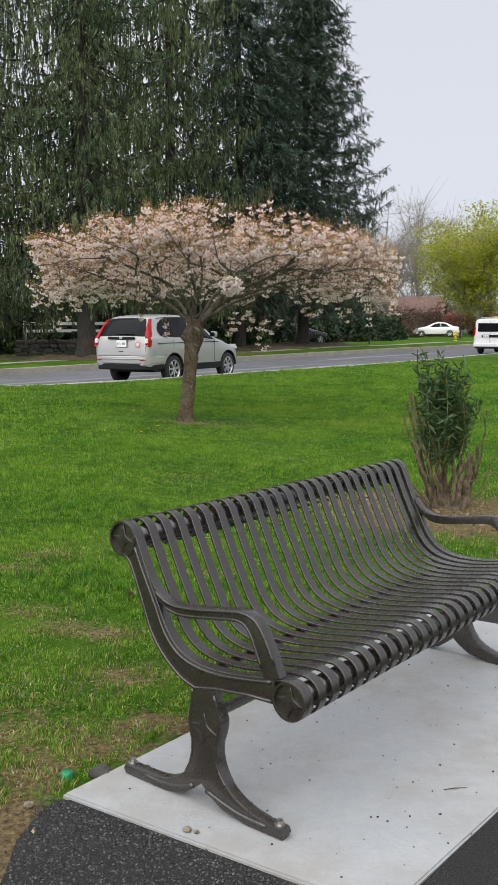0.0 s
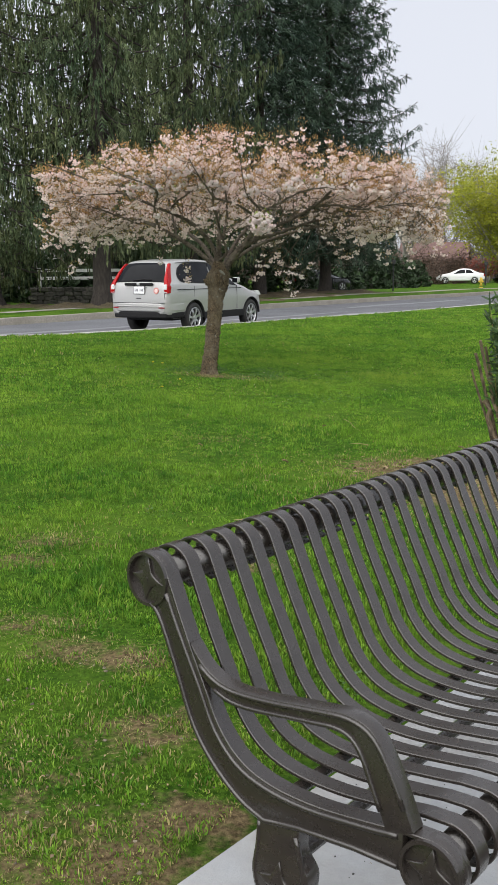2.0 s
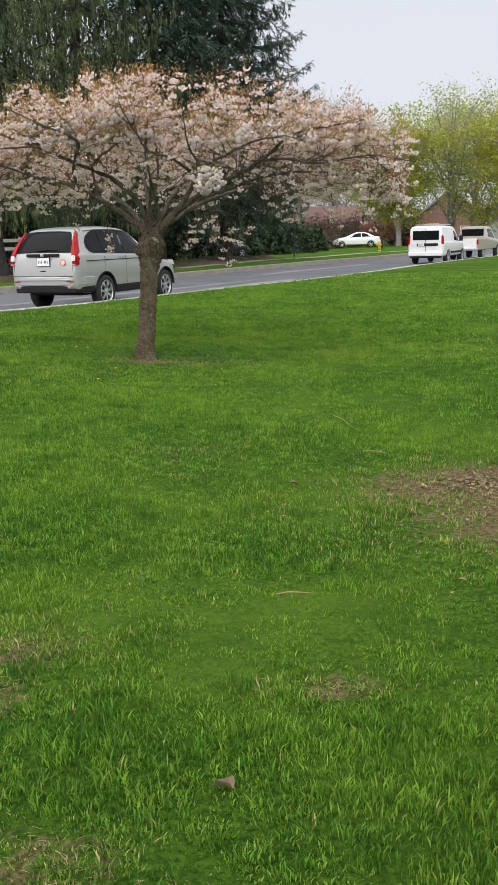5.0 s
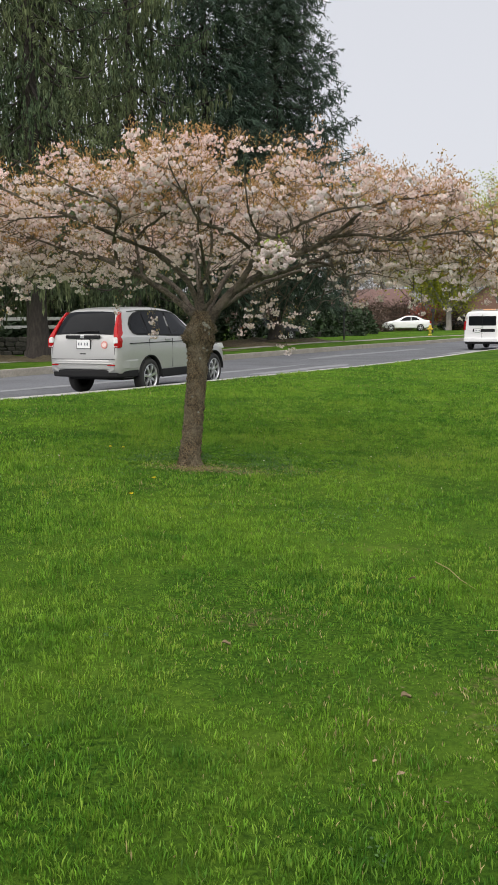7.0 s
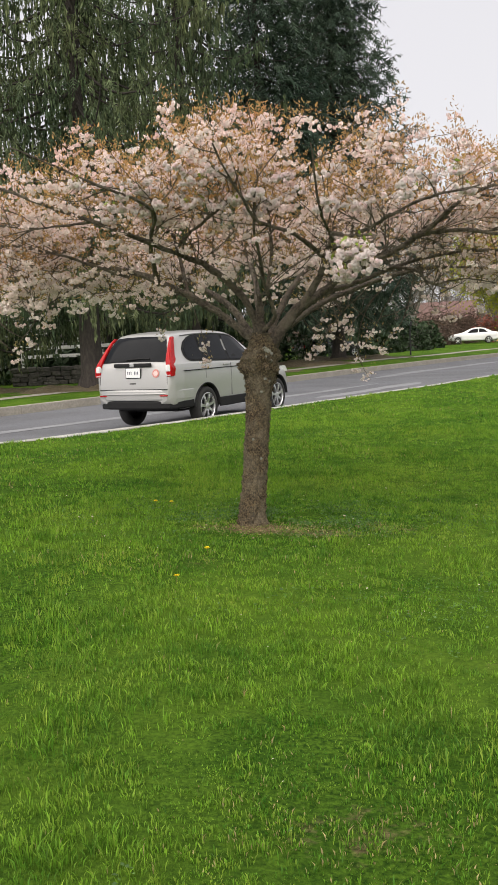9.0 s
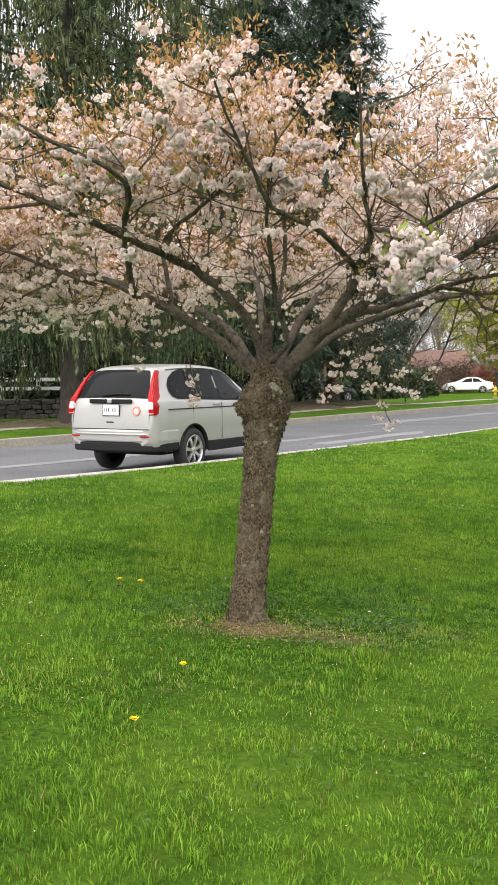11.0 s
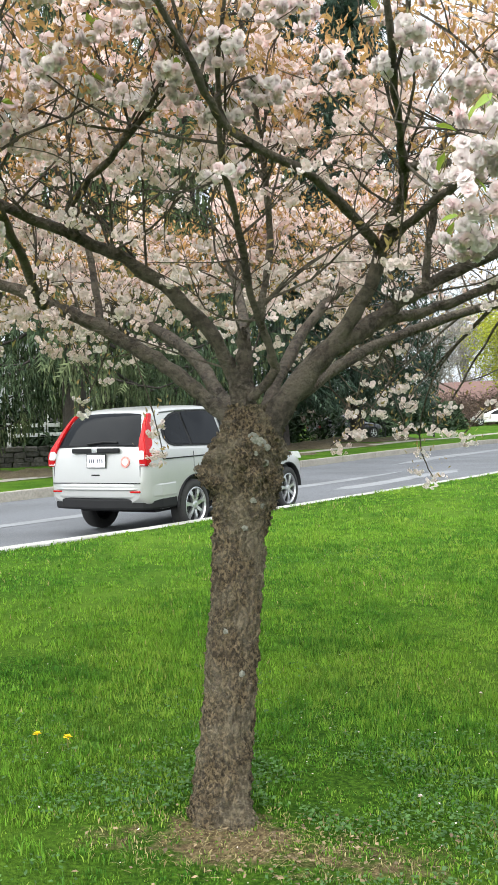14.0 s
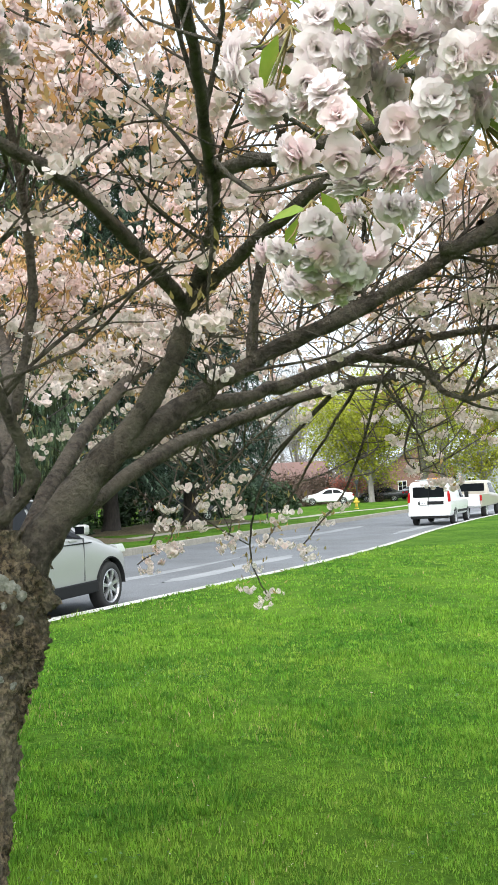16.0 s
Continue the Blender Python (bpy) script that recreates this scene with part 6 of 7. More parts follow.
for i, (x, y, w, h) in enumerate(((5.6, 74, 1.6, 2.0), (8.0, 78, 1.7, 2.4), (3.4, 70, 1.5, 1.6), (10, 84, 1.6, 2.2), (6.8, 82, 2.2, 4.5), (4.5, 80, 2.6, 6.5), (-13, 47, 2.0, 2.2), (-10.2, 45, 1.4, 1.5), (-3.2, 62, 2.0, 3.0), (-6, 60, 2.5, 4), (-.5, 64, 2.2, 3.0), (-7.5, 49, 2.0, 3.2), (-5, 50, 2.2, 3.4), (-15, 48, 2.5, 4), (-12.5, 52, 2.6, 4.5))):
    bush(x, y, w, h, 50 + i, M["yew"], "dark evergreen bush below the spruces", 1600, .3, "evergreen_bush")
for i, (x, y, w, h) in enumerate(((11.8, 92, 2.2, 3.4), (14.2, 97, 2.0, 3.2), (9.5, 96, 2.0, 3.0), (17.5, 104, 2.2, 3.6), (22.5, 102, 2.0, 2.8))):
    bush(x, y, w, h, 70 + i, M["thicket"], "bare red-brown bush beside the drives", 1500, .4, "bare_bush", True)

# sedan, dark cars
stand(SEDAN, 16.7, 91.5, (-.99, .14), .02)
DARK = stand(small_car("dark_car", "black saloon car parked on a drive beyond the trees", M["dark_paint"], "dark parked cars"), .3, 66.0, (.9, .44), .0)
for x, y, hx, hy in ((24.0, 101, -.95, .3), (27.5, 108, .9, .4)):
    h_ = Vector((hx, hy, 0)).normalized()
    copy_thing(DARK, Matrix(((h_.y, h_.x, 0, x), (-h_.x, h_.y, 0, y), (0, 0, 1, height(x, y)), (0, 0, 0, 1))))


def far_wood():
    """Bare woods that close the view."""
    rng = np.random.default_rng(90)
    tubes = []
    for k in range(320):
        x, y = rng.uniform(-140, 170), rng.uniform(150, 215)
        h = rng.uniform(7, 13)
        b = np.array((x, y, -.5))
        top = b + np.array((rng.normal(0, .6), 0, h))
        tubes.append(tube_arrays([b, (b + top) / 2 + rng.normal(0, .2, 3), top], [.2, .13, .03], 4))
        for _ in range(12):
            s = b + (top - b) * rng.uniform(.25, .95)
            e = s + np.array((rng.normal(0, 1.8), rng.normal(0, 1), rng.uniform(.5, 2.8)))
            tubes.append(tube_arrays([s, (s + e) / 2 + np.array((0, 0, .2)), e], [.07, .05, .02], 3))
    v, f = join_arrays(tubes)
    ob = part_mesh("far_wood", np_mesh("far_wood", v, f), M["bare"])
    tagged(ob, "bare grey-brown woods in the distance", "woods", kind="stuff")
    n = 9000
    c = np.c_[rng.uniform(-150, 180, n), rng.uniform(148, 200, n), rng.uniform(-.3, 1, n) ** 2 * 5]
    tv = np.array([(-.5, 0, -.4), (.5, 0, -.3), (.4, 0, .5), (-.3, 0, .4)])
    v, f = scatter(tv * 1.6, np.array([(0, 1, 2, 3)]), rot_mats(n, rng), c)
    tagged(part_mesh("far_undergrowth", np_mesh("far_undergrowth", v, f), M["thicket"]), "brown undergrowth below the distant woods", "undergrowth", kind="stuff")


far_wood()


def house(x, y, w, d, h, roof_h, rot, wall, roof, label, windows):
    """A plain gabled house with framed windows on its front."""
    root = thing("house", label, "house", matrix=Matrix.Translation((x, y, height(x, y) - .1)) @ pose(0, 0, 0, 0, 0, rot))
    bm = bmesh.new()
    prism(bm, [(-w / 2, 0), (w / 2, 0), (w / 2, h), (0, h + roof_h), (-w / 2, h)], d, bevel=0)
    part("wall", bm, wall, root)
    for s in (-1, 1):
        bm = bmesh.new()
        e = .35
        prism(bm, [(0, h + roof_h + .02), (s * (w / 2 + e), h - e * roof_h / (w / 2) + .02), (s * (w / 2 + e), h - e * roof_h / (w / 2) + .17), (0, h + roof_h + .2)], d + .7)
        part("roof", bm, roof, root)
    for wx, wz, ww, wh in windows:
        win = block("window", root, wx - ww / 2 - .08, wx + ww / 2 + .08, -d / 2 - .06, -d / 2 + .02, wz - wh / 2 - .08, wz + wh / 2 + .08, M["whitewash"], .01, "white-framed window")
        for sx in (-1, 1):
            for sz in (-1, 1):
                block("pane", win, wx + sx * ww / 4 - ww / 4 + .03, wx + sx * ww / 4 + ww / 4 - .03, -d / 2 - .075, -d / 2 - .055, wz + sz * wh / 4 - wh / 4 + .03, wz + sz * wh / 4 + wh / 4 - .03, M["glass"], 0)
    return root


house(-11.5, 62, 13, 8, 5.2, 3, 10, M["siding"], M["roof"], "pale two-storey house behind the spruces", [(-4, 1.6, 1, 1.5), (-1.5, 1.6, 1, 1.5), (2, 1.6, 1, 1.5), (4.5, 1.6, 1, 1.5), (-4, 4.1, 1, 1.3), (-1, 4.1, 1, 1.3), (2, 4.1, 1, 1.3), (4.5, 4.1, 1, 1.3)])
house(17.2, 122, 7, 8, 2.8, 2.0, 78, M["brick"], M["red_roof"], "low red-brick house with a red roof", [(-2, 1.5, 1.1, 1.2), (2, 1.5, 1.1, 1.2)])
house(47, 135, 9, 8, 4.5, 3, -20, M["siding"], M["roof"], "grey gabled house along the street", [(-2.5, 1.5, 1.1, 1.3), (2.5, 1.5, 1.1, 1.3), (0, 4.2, 1.1, 1.2)])
house(37, 138, 8, 8, 4, 3, -10, M["brick"], M["roof"], "red-brick gabled house along the street", [(-2, 1.5, 1.1, 1.3), (2, 1.5, 1.1, 1.3), (0, 4.0, 1, 1.1)])


def rail_fence(x0, y0, x1, y1):
    root = thing("white_fence", "white two-rail wooden fence above a low stone wall", "fence", matrix=Matrix.Translation((x0, y0, height(x0, y0))))
    n = 6
    for k in range(n):
        px, py = (x1 - x0) * k / (n - 1), (y1 - y0) * k / (n - 1)
        block("post", root, px - .06, px + .06, py - .06, py + .06, 0, 1.62, M["whitewash"], .01)
    ang = math.degrees(math.atan2(y1 - y0, x1 - x0))
    ln = math.hypot(x1 - x0, y1 - y0)
    for z in (1.15, 1.5):
        bm = box(bmesh.new(), 0, ln, -.09, -.06, z - .07, z + .07, .006)
        part("rail", bm, M["whitewash"], root, matrix=pose(0, 0, 0, 0, 0, ang))
    return root


rail_fence(-11.8, 43.8, -5.2, 45.5)


def stone_wall(x0, y0, x1, y1):
    rng = np.random.default_rng(5)
    root = thing("stone_wall", "low dark dry-stone wall below the white fence", "wall", matrix=Matrix.Translation((x0, y0, height(x0, y0))))
    ln = math.hypot(x1 - x0, y1 - y0)
    d = np.array(((x1 - x0) / ln, (y1 - y0) / ln))
    ang = math.degrees(math.atan2(d[1], d[0]))
    for row in range(4):
        s = rng.uniform(-.2, 0)
        while s < ln:
            w = rng.uniform(.3, .65)
            bm = bmesh.new()
            bmesh.ops.create_cube(bm, size=1.0, matrix=Matrix.Diagonal((w * .97, .4, .19, 1)))
            for v in bm.verts:
                v.co += Vector(rng.normal(0, .02, 3))
            bmesh.ops.bevel(bm, geom=list(bm.edges), offset=.03, segments=1, affect="EDGES")
            p = d * (s + w / 2)
            part("stone", bm, M["rock"], root, matrix=pose(p[0], p[1], .08 + row * .185, 0, 0, ang + rng.normal(0, 3)))
            s += w
    return root


stone_wall(-12.0, 43.0, -4.8, 44.8)


def post(x, y, h, name, label, material, r=.05, cap=None):
    root = thing(name, label, "post", matrix=Matrix.Translation((x, y, height(x, y))))
    bm = tube(bmesh.new(), [(0, 0, -.1), (0, 0, h)], r, 10)
    part("shaft", bm, material, root)
    if cap:
        bm = box(bmesh.new(), -cap, cap, -cap, cap, h, h + cap * 2.2, cap * .3)
        part("cap", bm, material, root)
    return root


post(6.3, 63.5, 1.75, "lamp_post", "short black lamp post on the far lawn", M["iron"], .05, .13)
post(16.4, 84.5, 1.75, "mailbox_post", "dark post beside the drive", M["iron"], .07, .14)
hyd = thing("fire_hydrant", "yellow fire hydrant on the far verge", "hydrant", matrix=Matrix.Translation((14.6, 77, height(14.6, 77))))
bm = bmesh.new()
for r_, z_ in ((.16, .04), (.11, .3), (.13, .55)):
    bmesh.ops.create_cone(bm, cap_ends=True, segments=14, radius1=r_, radius2=r_ * .9, depth=.3 if z_ > .1 else .08, matrix=Matrix.Translation((0, 0, z_)))
bmesh.ops.create_uvsphere(bm, u_segments=14, v_segments=8, radius=.125, matrix=Matrix.Translation((0, 0, .7)))
part("barrel", bm, M["hydrant"], hyd, smooth=True)
for s_ in (-1, 1):
    bm = bmesh.new()
    bmesh.ops.create_cone(bm, cap_ends=True, segments=10, radius1=.06, radius2=.06, depth=.1, matrix=Matrix.Translation((s_ * .16, 0, .5)) @ pose(0, 0, 0, 0, 90, 0))
    part("nozzle", bm, M["hydrant"], hyd)


def gate(x, y, n=9):
    root = thing("iron_gate", "low black iron railing by the drive", "railing", matrix=Matrix.Translation((x, y, height(x, y))))
    for k in range(n):
        bm = tube(bmesh.new(), [(k * .14, 0, 0), (k * .14, 0, .95)], .014 if k % 8 else .03, 6)
        part("bar", bm, M["iron"], root)
    for z in (.15, .85):
        bm = box(bmesh.new(), 0, (n - 1) * .14, -.012, .012, z - .02, z + .02, .004)
        part("rail", bm, M["iron"], root)


gate(2.2, 60.5)

# the far footpath and the pale strips of road patching
path_far = part_mesh("footpath", sheet(np.array([10.6, 11.5]), 0, .012, 38, 88), M["far_curb"], smooth=True)
tagged(path_far, "pale concrete footpath across the street", "footpath", kind="structure")


def road_patch(s0, s1, d0, d1, seed):
    """A pale patch or worn stripe on the asphalt, slightly proud of it."""
    rng = np.random.default_rng(seed)
    seg = np.r_[0, np.cumsum(np.linalg.norm(np.diff(KERB, axis=0), axis=1))]
    ss = np.linspace(s0, s1, 26)
    line = np.c_[np.interp(ss, seg, KERB[:, 0]), np.interp(ss, seg, KERB[:, 1])]
    wob = np.cumsum(rng.normal(0, .03, (26, 2)), axis=0) - .0
    taper = np.clip(np.minimum(np.arange(26), 25 - np.arange(26)) / 3, .05, 1)
    mid, half = (d0 + d1) / 2, (d1 - d0) / 2
    a = line + (mid - half * taper + wob[:, 0])[:, None] * ACROSS
    b = line + (mid + half * taper + wob[:, 1])[:, None] * ACROSS
    v = np.concatenate([np.c_[a, heights(a) - .186], np.c_[b, heights(b) - .186]])
    i = np.arange(25)
    f = np.stack([i, i + 1, i + 27, i + 26], -1)
    ob = part_mesh("road_patch", np_mesh("road_patch", v, f[:, ::-1]), M["patch"])
    tagged(ob, "pale worn patch on the asphalt", "road patch", "road patches", "structure")


SEG = np.r_[0, np.cumsum(np.linalg.norm(np.diff(KERB, axis=0), axis=1))]
_s0 = float(np.interp(23.15, KERB[:, 1], SEG))
for s0, s1, d0, d1, sd in ((-22, 12, 3.3, 3.7, 1), (-14, -4, 1.0, 1.5, 2), (5, 12, 2.0, 2.5, 3), (14, 30, 4.8, 5.2, 4), (22, 40, 1.4, 1.9, 5), (-3, 0, .6, .9, 6), (34, 60, 2.4, 3.0, 7)):
    road_patch(_s0 + s0, _s0 + s1, d0, d1, sd)


# needle litter under the spruces
def litter_patch(x, y, a, b, seed, material, label, name="needle_litter", lift=.02, n=72):
    """A low ragged patch of litter or soil that comes up through the turf."""
    m = 16
    vs = [(x, y, height(x, y) + lift)]
    for i in range(1, m + 1):
        t = i / m
        for k in range(n):
            g = 2 * math.pi * k / n
            px, py = x + a * 1.15 * t * math.cos(g), y + b * 1.15 * t * math.sin(g)
            q = Vector((px * 3.2 / max(a, .5), py * 3.2 / max(a, .5), seed))
            rag = noise.noise(q) + .6 * noise.noise(q * 3.1) + .35 * noise.noise(q * 7.7)
            vs.append((px, py, height(px, py) + lift * (1.15 - 2.1 * t * t) + lift * 1.1 * rag - (lift * .8 if i == m else 0)))
    fs = []
    for i in range(1, m):
        for k in range(n):
            p0, p1 = 1 + (i - 1) * n + k, 1 + (i - 1) * n + (k + 1) % n
            fs.append((p0, p1, p1 + n, p0 + n))
    me = bpy.data.meshes.new(name)
    me.from_pydata(vs, [], fs + [(0, 1 + (k + 1) % n, 1 + k) for k in range(n)])
    return tagged(part_mesh(name, me, material, smooth=True), label, "litter", kind="structure")


for i, (x, y, a, b) in enumerate(((-7.2, 34.8, 2.6, 1.5), (-11.6, 36.8, 2.6, 1.6), (-4.5, 44.5, 4.2, 2.6), (-1.5, 52, 4.6, 3.0), (2.0, 58, 4.0, 2.6), (-9, 50, 5, 3))):
    litter_patch(x, y, a, b, 200 + i, M["mulch"], "brown needle litter under a spruce", lift=.12)


# ---- paving and clutter round the bench ----
def asphalt_path(pts):
    """The asphalt follows the ground away from the pad."""
    bm = bmesh.new()
    lo = [bm.verts.new((*p, -.30)) for p in pts]
    hi = [bm.verts.new((*p, -.014)) for p in pts]
    n = len(pts)
    bm.faces.new(hi)
    bm.faces.new(lo[::-1])
    for i in range(n):
        bm.faces.new((lo[i], lo[(i + 1) % n], hi[(i + 1) % n], hi[i]))
    for axis, rng_ in ((0, np.arange(-.4, 7, .4)), (1, np.arange(-2.8, 6, .4))):
        for c in rng_:
            co, no = [0, 0, 0], [0, 0, 0]
            co[axis], no[axis] = float(c), 1
            bmesh.ops.bisect_plane(bm, geom=list(bm.verts) + list(bm.edges) + list(bm.faces), plane_co=co, plane_no=no)
    for v in bm.verts:
        if v.co.z > -.1:
            u, n = (v.co.x + .31) * .861 - (v.co.y - 2.954) * .508, (v.co.x + .31) * .508 + (v.co.y - 2.954) * .861
            away = max(0.0, u - 1.16, n - 2.4, -.6 - n)
            v.co.z = max(-.014, min(height(v.co.x, v.co.y) + .03, -.014 + away * .035))
    bmesh.ops.recalc_face_normals(bm, faces=bm.faces)
    return tagged(part("asphalt_path", bm, M["asphalt"]), "dark asphalt footpath round the bench pad", "footpath", kind="structure")


asphalt_path(((-.335, 2.93), (-.365, 2.86), (-.39, 2.7), (-.375, 2.5), (-.38, 2.2), (-.42, 1.2), (-.6, -3), (4.5, -3), (4.2, 2.0), (3.3, 4.6), (1.9, 5.35), (1.28, 4.9), (-.22, 2.95)))


def pebbles(name, pts, lo, hi, seed, material, label, zf):
    """Small loose stones, joined."""
    rng = np.random.default_rng(seed)
    bm = bmesh.new()
    bmesh.ops.create_icosphere(bm, subdivisions=1, radius=1.0)
    bm.verts.ensure_lookup_table()
    tv = np.array([v.co for v in bm.verts])
    tf = np.array([[v.index for v in f.verts] for f in bm.faces])
    bm.free()
    n = len(pts)
    size = np.exp(rng.uniform(math.log(lo), math.log(hi), n))
    m = rot_mats(n, rng, .3) * size[:, None, None]
    m[:, 2, :] *= .6
    v, f = scatter(tv, tf, m, np.c_[pts, zf(pts) + size * .3])
    v = v + rng.normal(0, 1, v.shape) * np.repeat(size, len(tv))[:, None] * .12
    ob = part_mesh(name, np_mesh(name, v, f), material)
    return tagged(ob, label, "gravel", kind="stuff")


_rng = np.random.default_rng(77)
_e = np.concatenate([np.array((-.31, 2.954)) + _rng.uniform(0, 1, (260, 1)) * np.array((.99, -.584)) + _rng.normal(0, .03, (260, 2)) + np.array((-.03, -.05)),
                     _rng.uniform((-.5, 1.9), (.6, 2.75), (340, 2)), np.array((.68, 2.37)) + _rng.uniform(0, 1, (200, 1)) * np.array((1.5, 1.95)) + np.array((.06, -.03)) + _rng.normal(0, .03, (200, 2))])
pebbles("asphalt_gravel", _e[:300], .003, .006, 1, M["asphalt_chip"], "dark loose gravel on the asphalt", lambda p: np.full(len(p), -.014))


def aggregate():
    """The asphalt's coarse stone chips, standing out of the binder."""
    rng = np.random.default_rng(8)
    p = np.concatenate([rng.uniform((-.38, 1.95), (1.3, 2.95), (16000, 2)), rng.uniform((.7, 2.2), (2.4, 4.3), (7000, 2))])
    rel = p - np.array((-.31, 2.954))
    u, n = rel @ np.array((.861, -.508)), rel @ np.array((.508, .861))
    p = p[((n < -.004) & (u > -.12 - .1 * n)) | ((u > 1.16 + .0 * n) & (n < 2.3))]
    m = len(p)
    rel = p - np.array((-.31, 2.954))
    rise = np.clip(rel @ np.array((.861, -.508)) - 1.16, 0, 9) * .03
    size = rng.uniform(.0022, .0055, m)
    tv = np.array([(1, 0, 0), (0, 1, 0), (-1, 0, 0), (0, -1, 0), (.2, .1, .8)], dtype=float)
    tf = np.array([(0, 1, 4), (1, 2, 4), (2, 3, 4), (3, 0, 4)])
    v, f = scatter(tv, tf, rot_mats(m, rng, .25) * size[:, None, None], np.c_[p, rise - .0145])
    v += rng.normal(0, .0007, v.shape)
    tagged(part_mesh("asphalt_aggregate", np_mesh("asphalt_aggregate", v, f), M["asphalt_chip"]), "coarse dark stone chips of the asphalt", "gravel", kind="stuff")


aggregate()
_g = _rng.uniform((-1.0, 2.4), (.2, 4.6), (260, 2))
_g = _g[(_g[:, 0] - (-.31)) * .79 - (_g[:, 1] - 2.954) * .61 < -.02]
pebbles("soil_gravel", _g, .003, .009, 2, M["pebble"], "pale small stones in the bare soil", heights)
_d = np.array((-.2, 2.95)) + _rng.uniform(0, 1, (170, 1)) * np.array((.95, -.56)) + _rng.uniform(0, 1, (170, 1)) * np.array((1.4, 1.85))
pebbles("pad_grit", _d, .0015, .005, 3, M["asphalt_chip"], "dark grit scattered on the concrete pad", lambda p: np.zeros(len(p)))


def loose_stone(x, y, z, r, seed, material=None, label="grey pebble lying on the concrete pad"):
    rng = np.random.default_rng(seed)
    bm = bmesh.new()
    bmesh.ops.create_icosphere(bm, subdivisions=2, radius=r)
    for v in bm.verts:
        v.co *= 1 + .3 * noise.noise(v.co * (2.2 / r) + Vector((seed, 0, 0)))
        v.co.z *= .6
    return tagged(part("stone", bm, material or M["pebble"], smooth=True, matrix=pose(x, y, z + r * .45, 0, 0, rng.uniform(0, 360))), label, "stone", "loose stones")


loose_stone(-.10, 3.12, 0, .016, 1)
loose_stone(-.06, 3.14, 0, .009, 2)
loose_stone(.12, 2.74, 0, .014, 3)
loose_stone(.15, 2.73, 0, .009, 4)
loose_stone(-.22, 3.12, -.035, .045, 5, M["rock"], label="half-buried grey stone beside the pad")
loose_stone(-.41, 2.90, -.02, .018, 6, label="brown stone at the asphalt's edge")

# crumpled green bottle in the grass
bottle = thing("plastic_bottle", "crumpled green plastic bottle lying in the grass", "bottle", matrix=pose(-.33, 3.09, -.034, 0, 0, 25) @ Matrix.Diagonal((.75, .75, .6, 1)))
bm = lathe(bmesh.new(), [(-.05, .0), (-.05, .024), (-.035, .03), (-.01, .031), (.02, .03), (.045, .022), (.06, .012), (.07, .011)], 20)
for v in bm.verts:
    v.co += Vector((0, noise.noise(v.co * 40) * .006, noise.noise(v.co * 40 + Vector((3, 1, 2))) * .006))
part("shell", bm, M["green_plastic"], bottle, smooth=True, matrix=pose(0, 0, .02, 0, 90, 0))
bm = lathe(bmesh.new(), [(.066, .0145), (.082, .0145), (.084, .0)], 16)
part("cap", bm, M["green_plastic"], bottle, matrix=pose(0, 0, .02, 0, 90, 0))

# a twig on the pad
_t = thing("twig", "thin dry twig lying on the concrete pad", "twig", matrix=pose(.98, 3.02, .004, 0, 0, 12))
part("stick", tube(bmesh.new(), [(-.04, 0, 0), (0, .002, .001), (.04, -.001, 0)], [.0015, .002, .001], 5), M["stump"], _t)


def litter(n, area, size, seed, material, name, label):
    rng = np.random.default_rng(seed)
    pts = np.concatenate([np.array((x, y)) + rng.normal(0, .45, (int(n * w), 2)) * np.array((a, b)) for x, y, a, b, w in area])
    tv = np.array([(-.5, 0, .0), (-.1, -.3, .14), (.5, -.05, .03), (.1, .32, .1)])
    v, f = scatter(tv * size, np.array([(0, 1, 2, 3)]), rot_mats(len(pts), rng, .35) * rng.uniform(.4, 1.5, (len(pts), 1, 1)), np.c_[pts, heights(pts) + .02])
    tagged(part_mesh(name, np_mesh(name, v, f), material), label, "litter", kind="stuff")


litter(1100, [(1.95, 7.6, 1.4, 1.0, .6), (2.9, 7.1, 1.0, .8, .3), (1.3, 8.15, .55, .28, .35)], .03, 4, M["chip"], "leaf_litter", "dry brown leaves and chips round the shrub")
litter(300, [(-.75, 13.42, .6, .35, 1)], .018, 5, M["chip"], "thatch", "dry thatch round the cherry's foot")
litter(160, [(-.5, 3.6, .8, .9, 1)], .013, 6, M["chip"], "soil_litter", "dry crumbs on the trodden soil")


def straw(n, area, length, seed, name, label):
    """Thin dry stalks lying on the ground."""
    rng = np.random.default_rng(seed)
    pts = np.concatenate([np.array((x, y)) + rng.normal(0, .5, (int(n * w), 2)) * np.array((a, b)) for x, y, a, b, w in area])
    tv = np.array([(-.5, -.014, 0), (-.5, .014, 0), (0, .02, .03), (0, -.02, .03), (.5, 0, .0)])
    v, f = scatter(tv * length, np.array([(0, 1, 2), (0, 2, 3), (3, 2, 4)]), rot_mats(len(pts), rng, .18) * rng.uniform(.4, 1.4, (len(pts), 1, 1)), np.c_[pts, heights(pts) + rng.uniform(.006, .022, len(pts))])
    tagged(part_mesh(name, np_mesh(name, v, f), M["dry_grass"]), label, "straw", kind="stuff")


straw(4200, [(1.75, 7.8, .9, .6, .6), (2.8, 7.1, 1.0, .7, .4)], .055, 14, "straw_litter", "dry straw and stalks strewn round the shrub")
straw(900, [(-.85, 13.45, .5, .25, .7), (-1.3, 13.5, .3, .2, .15), (.1, 13.6, .3, .15, .15)], .035, 15, "thatch_straw", "dry thatch round the cherry's foot")
straw(2000, [(x, y, a * 1.2, b * 1.2, 1 / 9) for x, y, a, b, k in WORN[6:16] if k < .7], .03, 16, "lawn_straw", "dry stalks on the lawn's worn places")


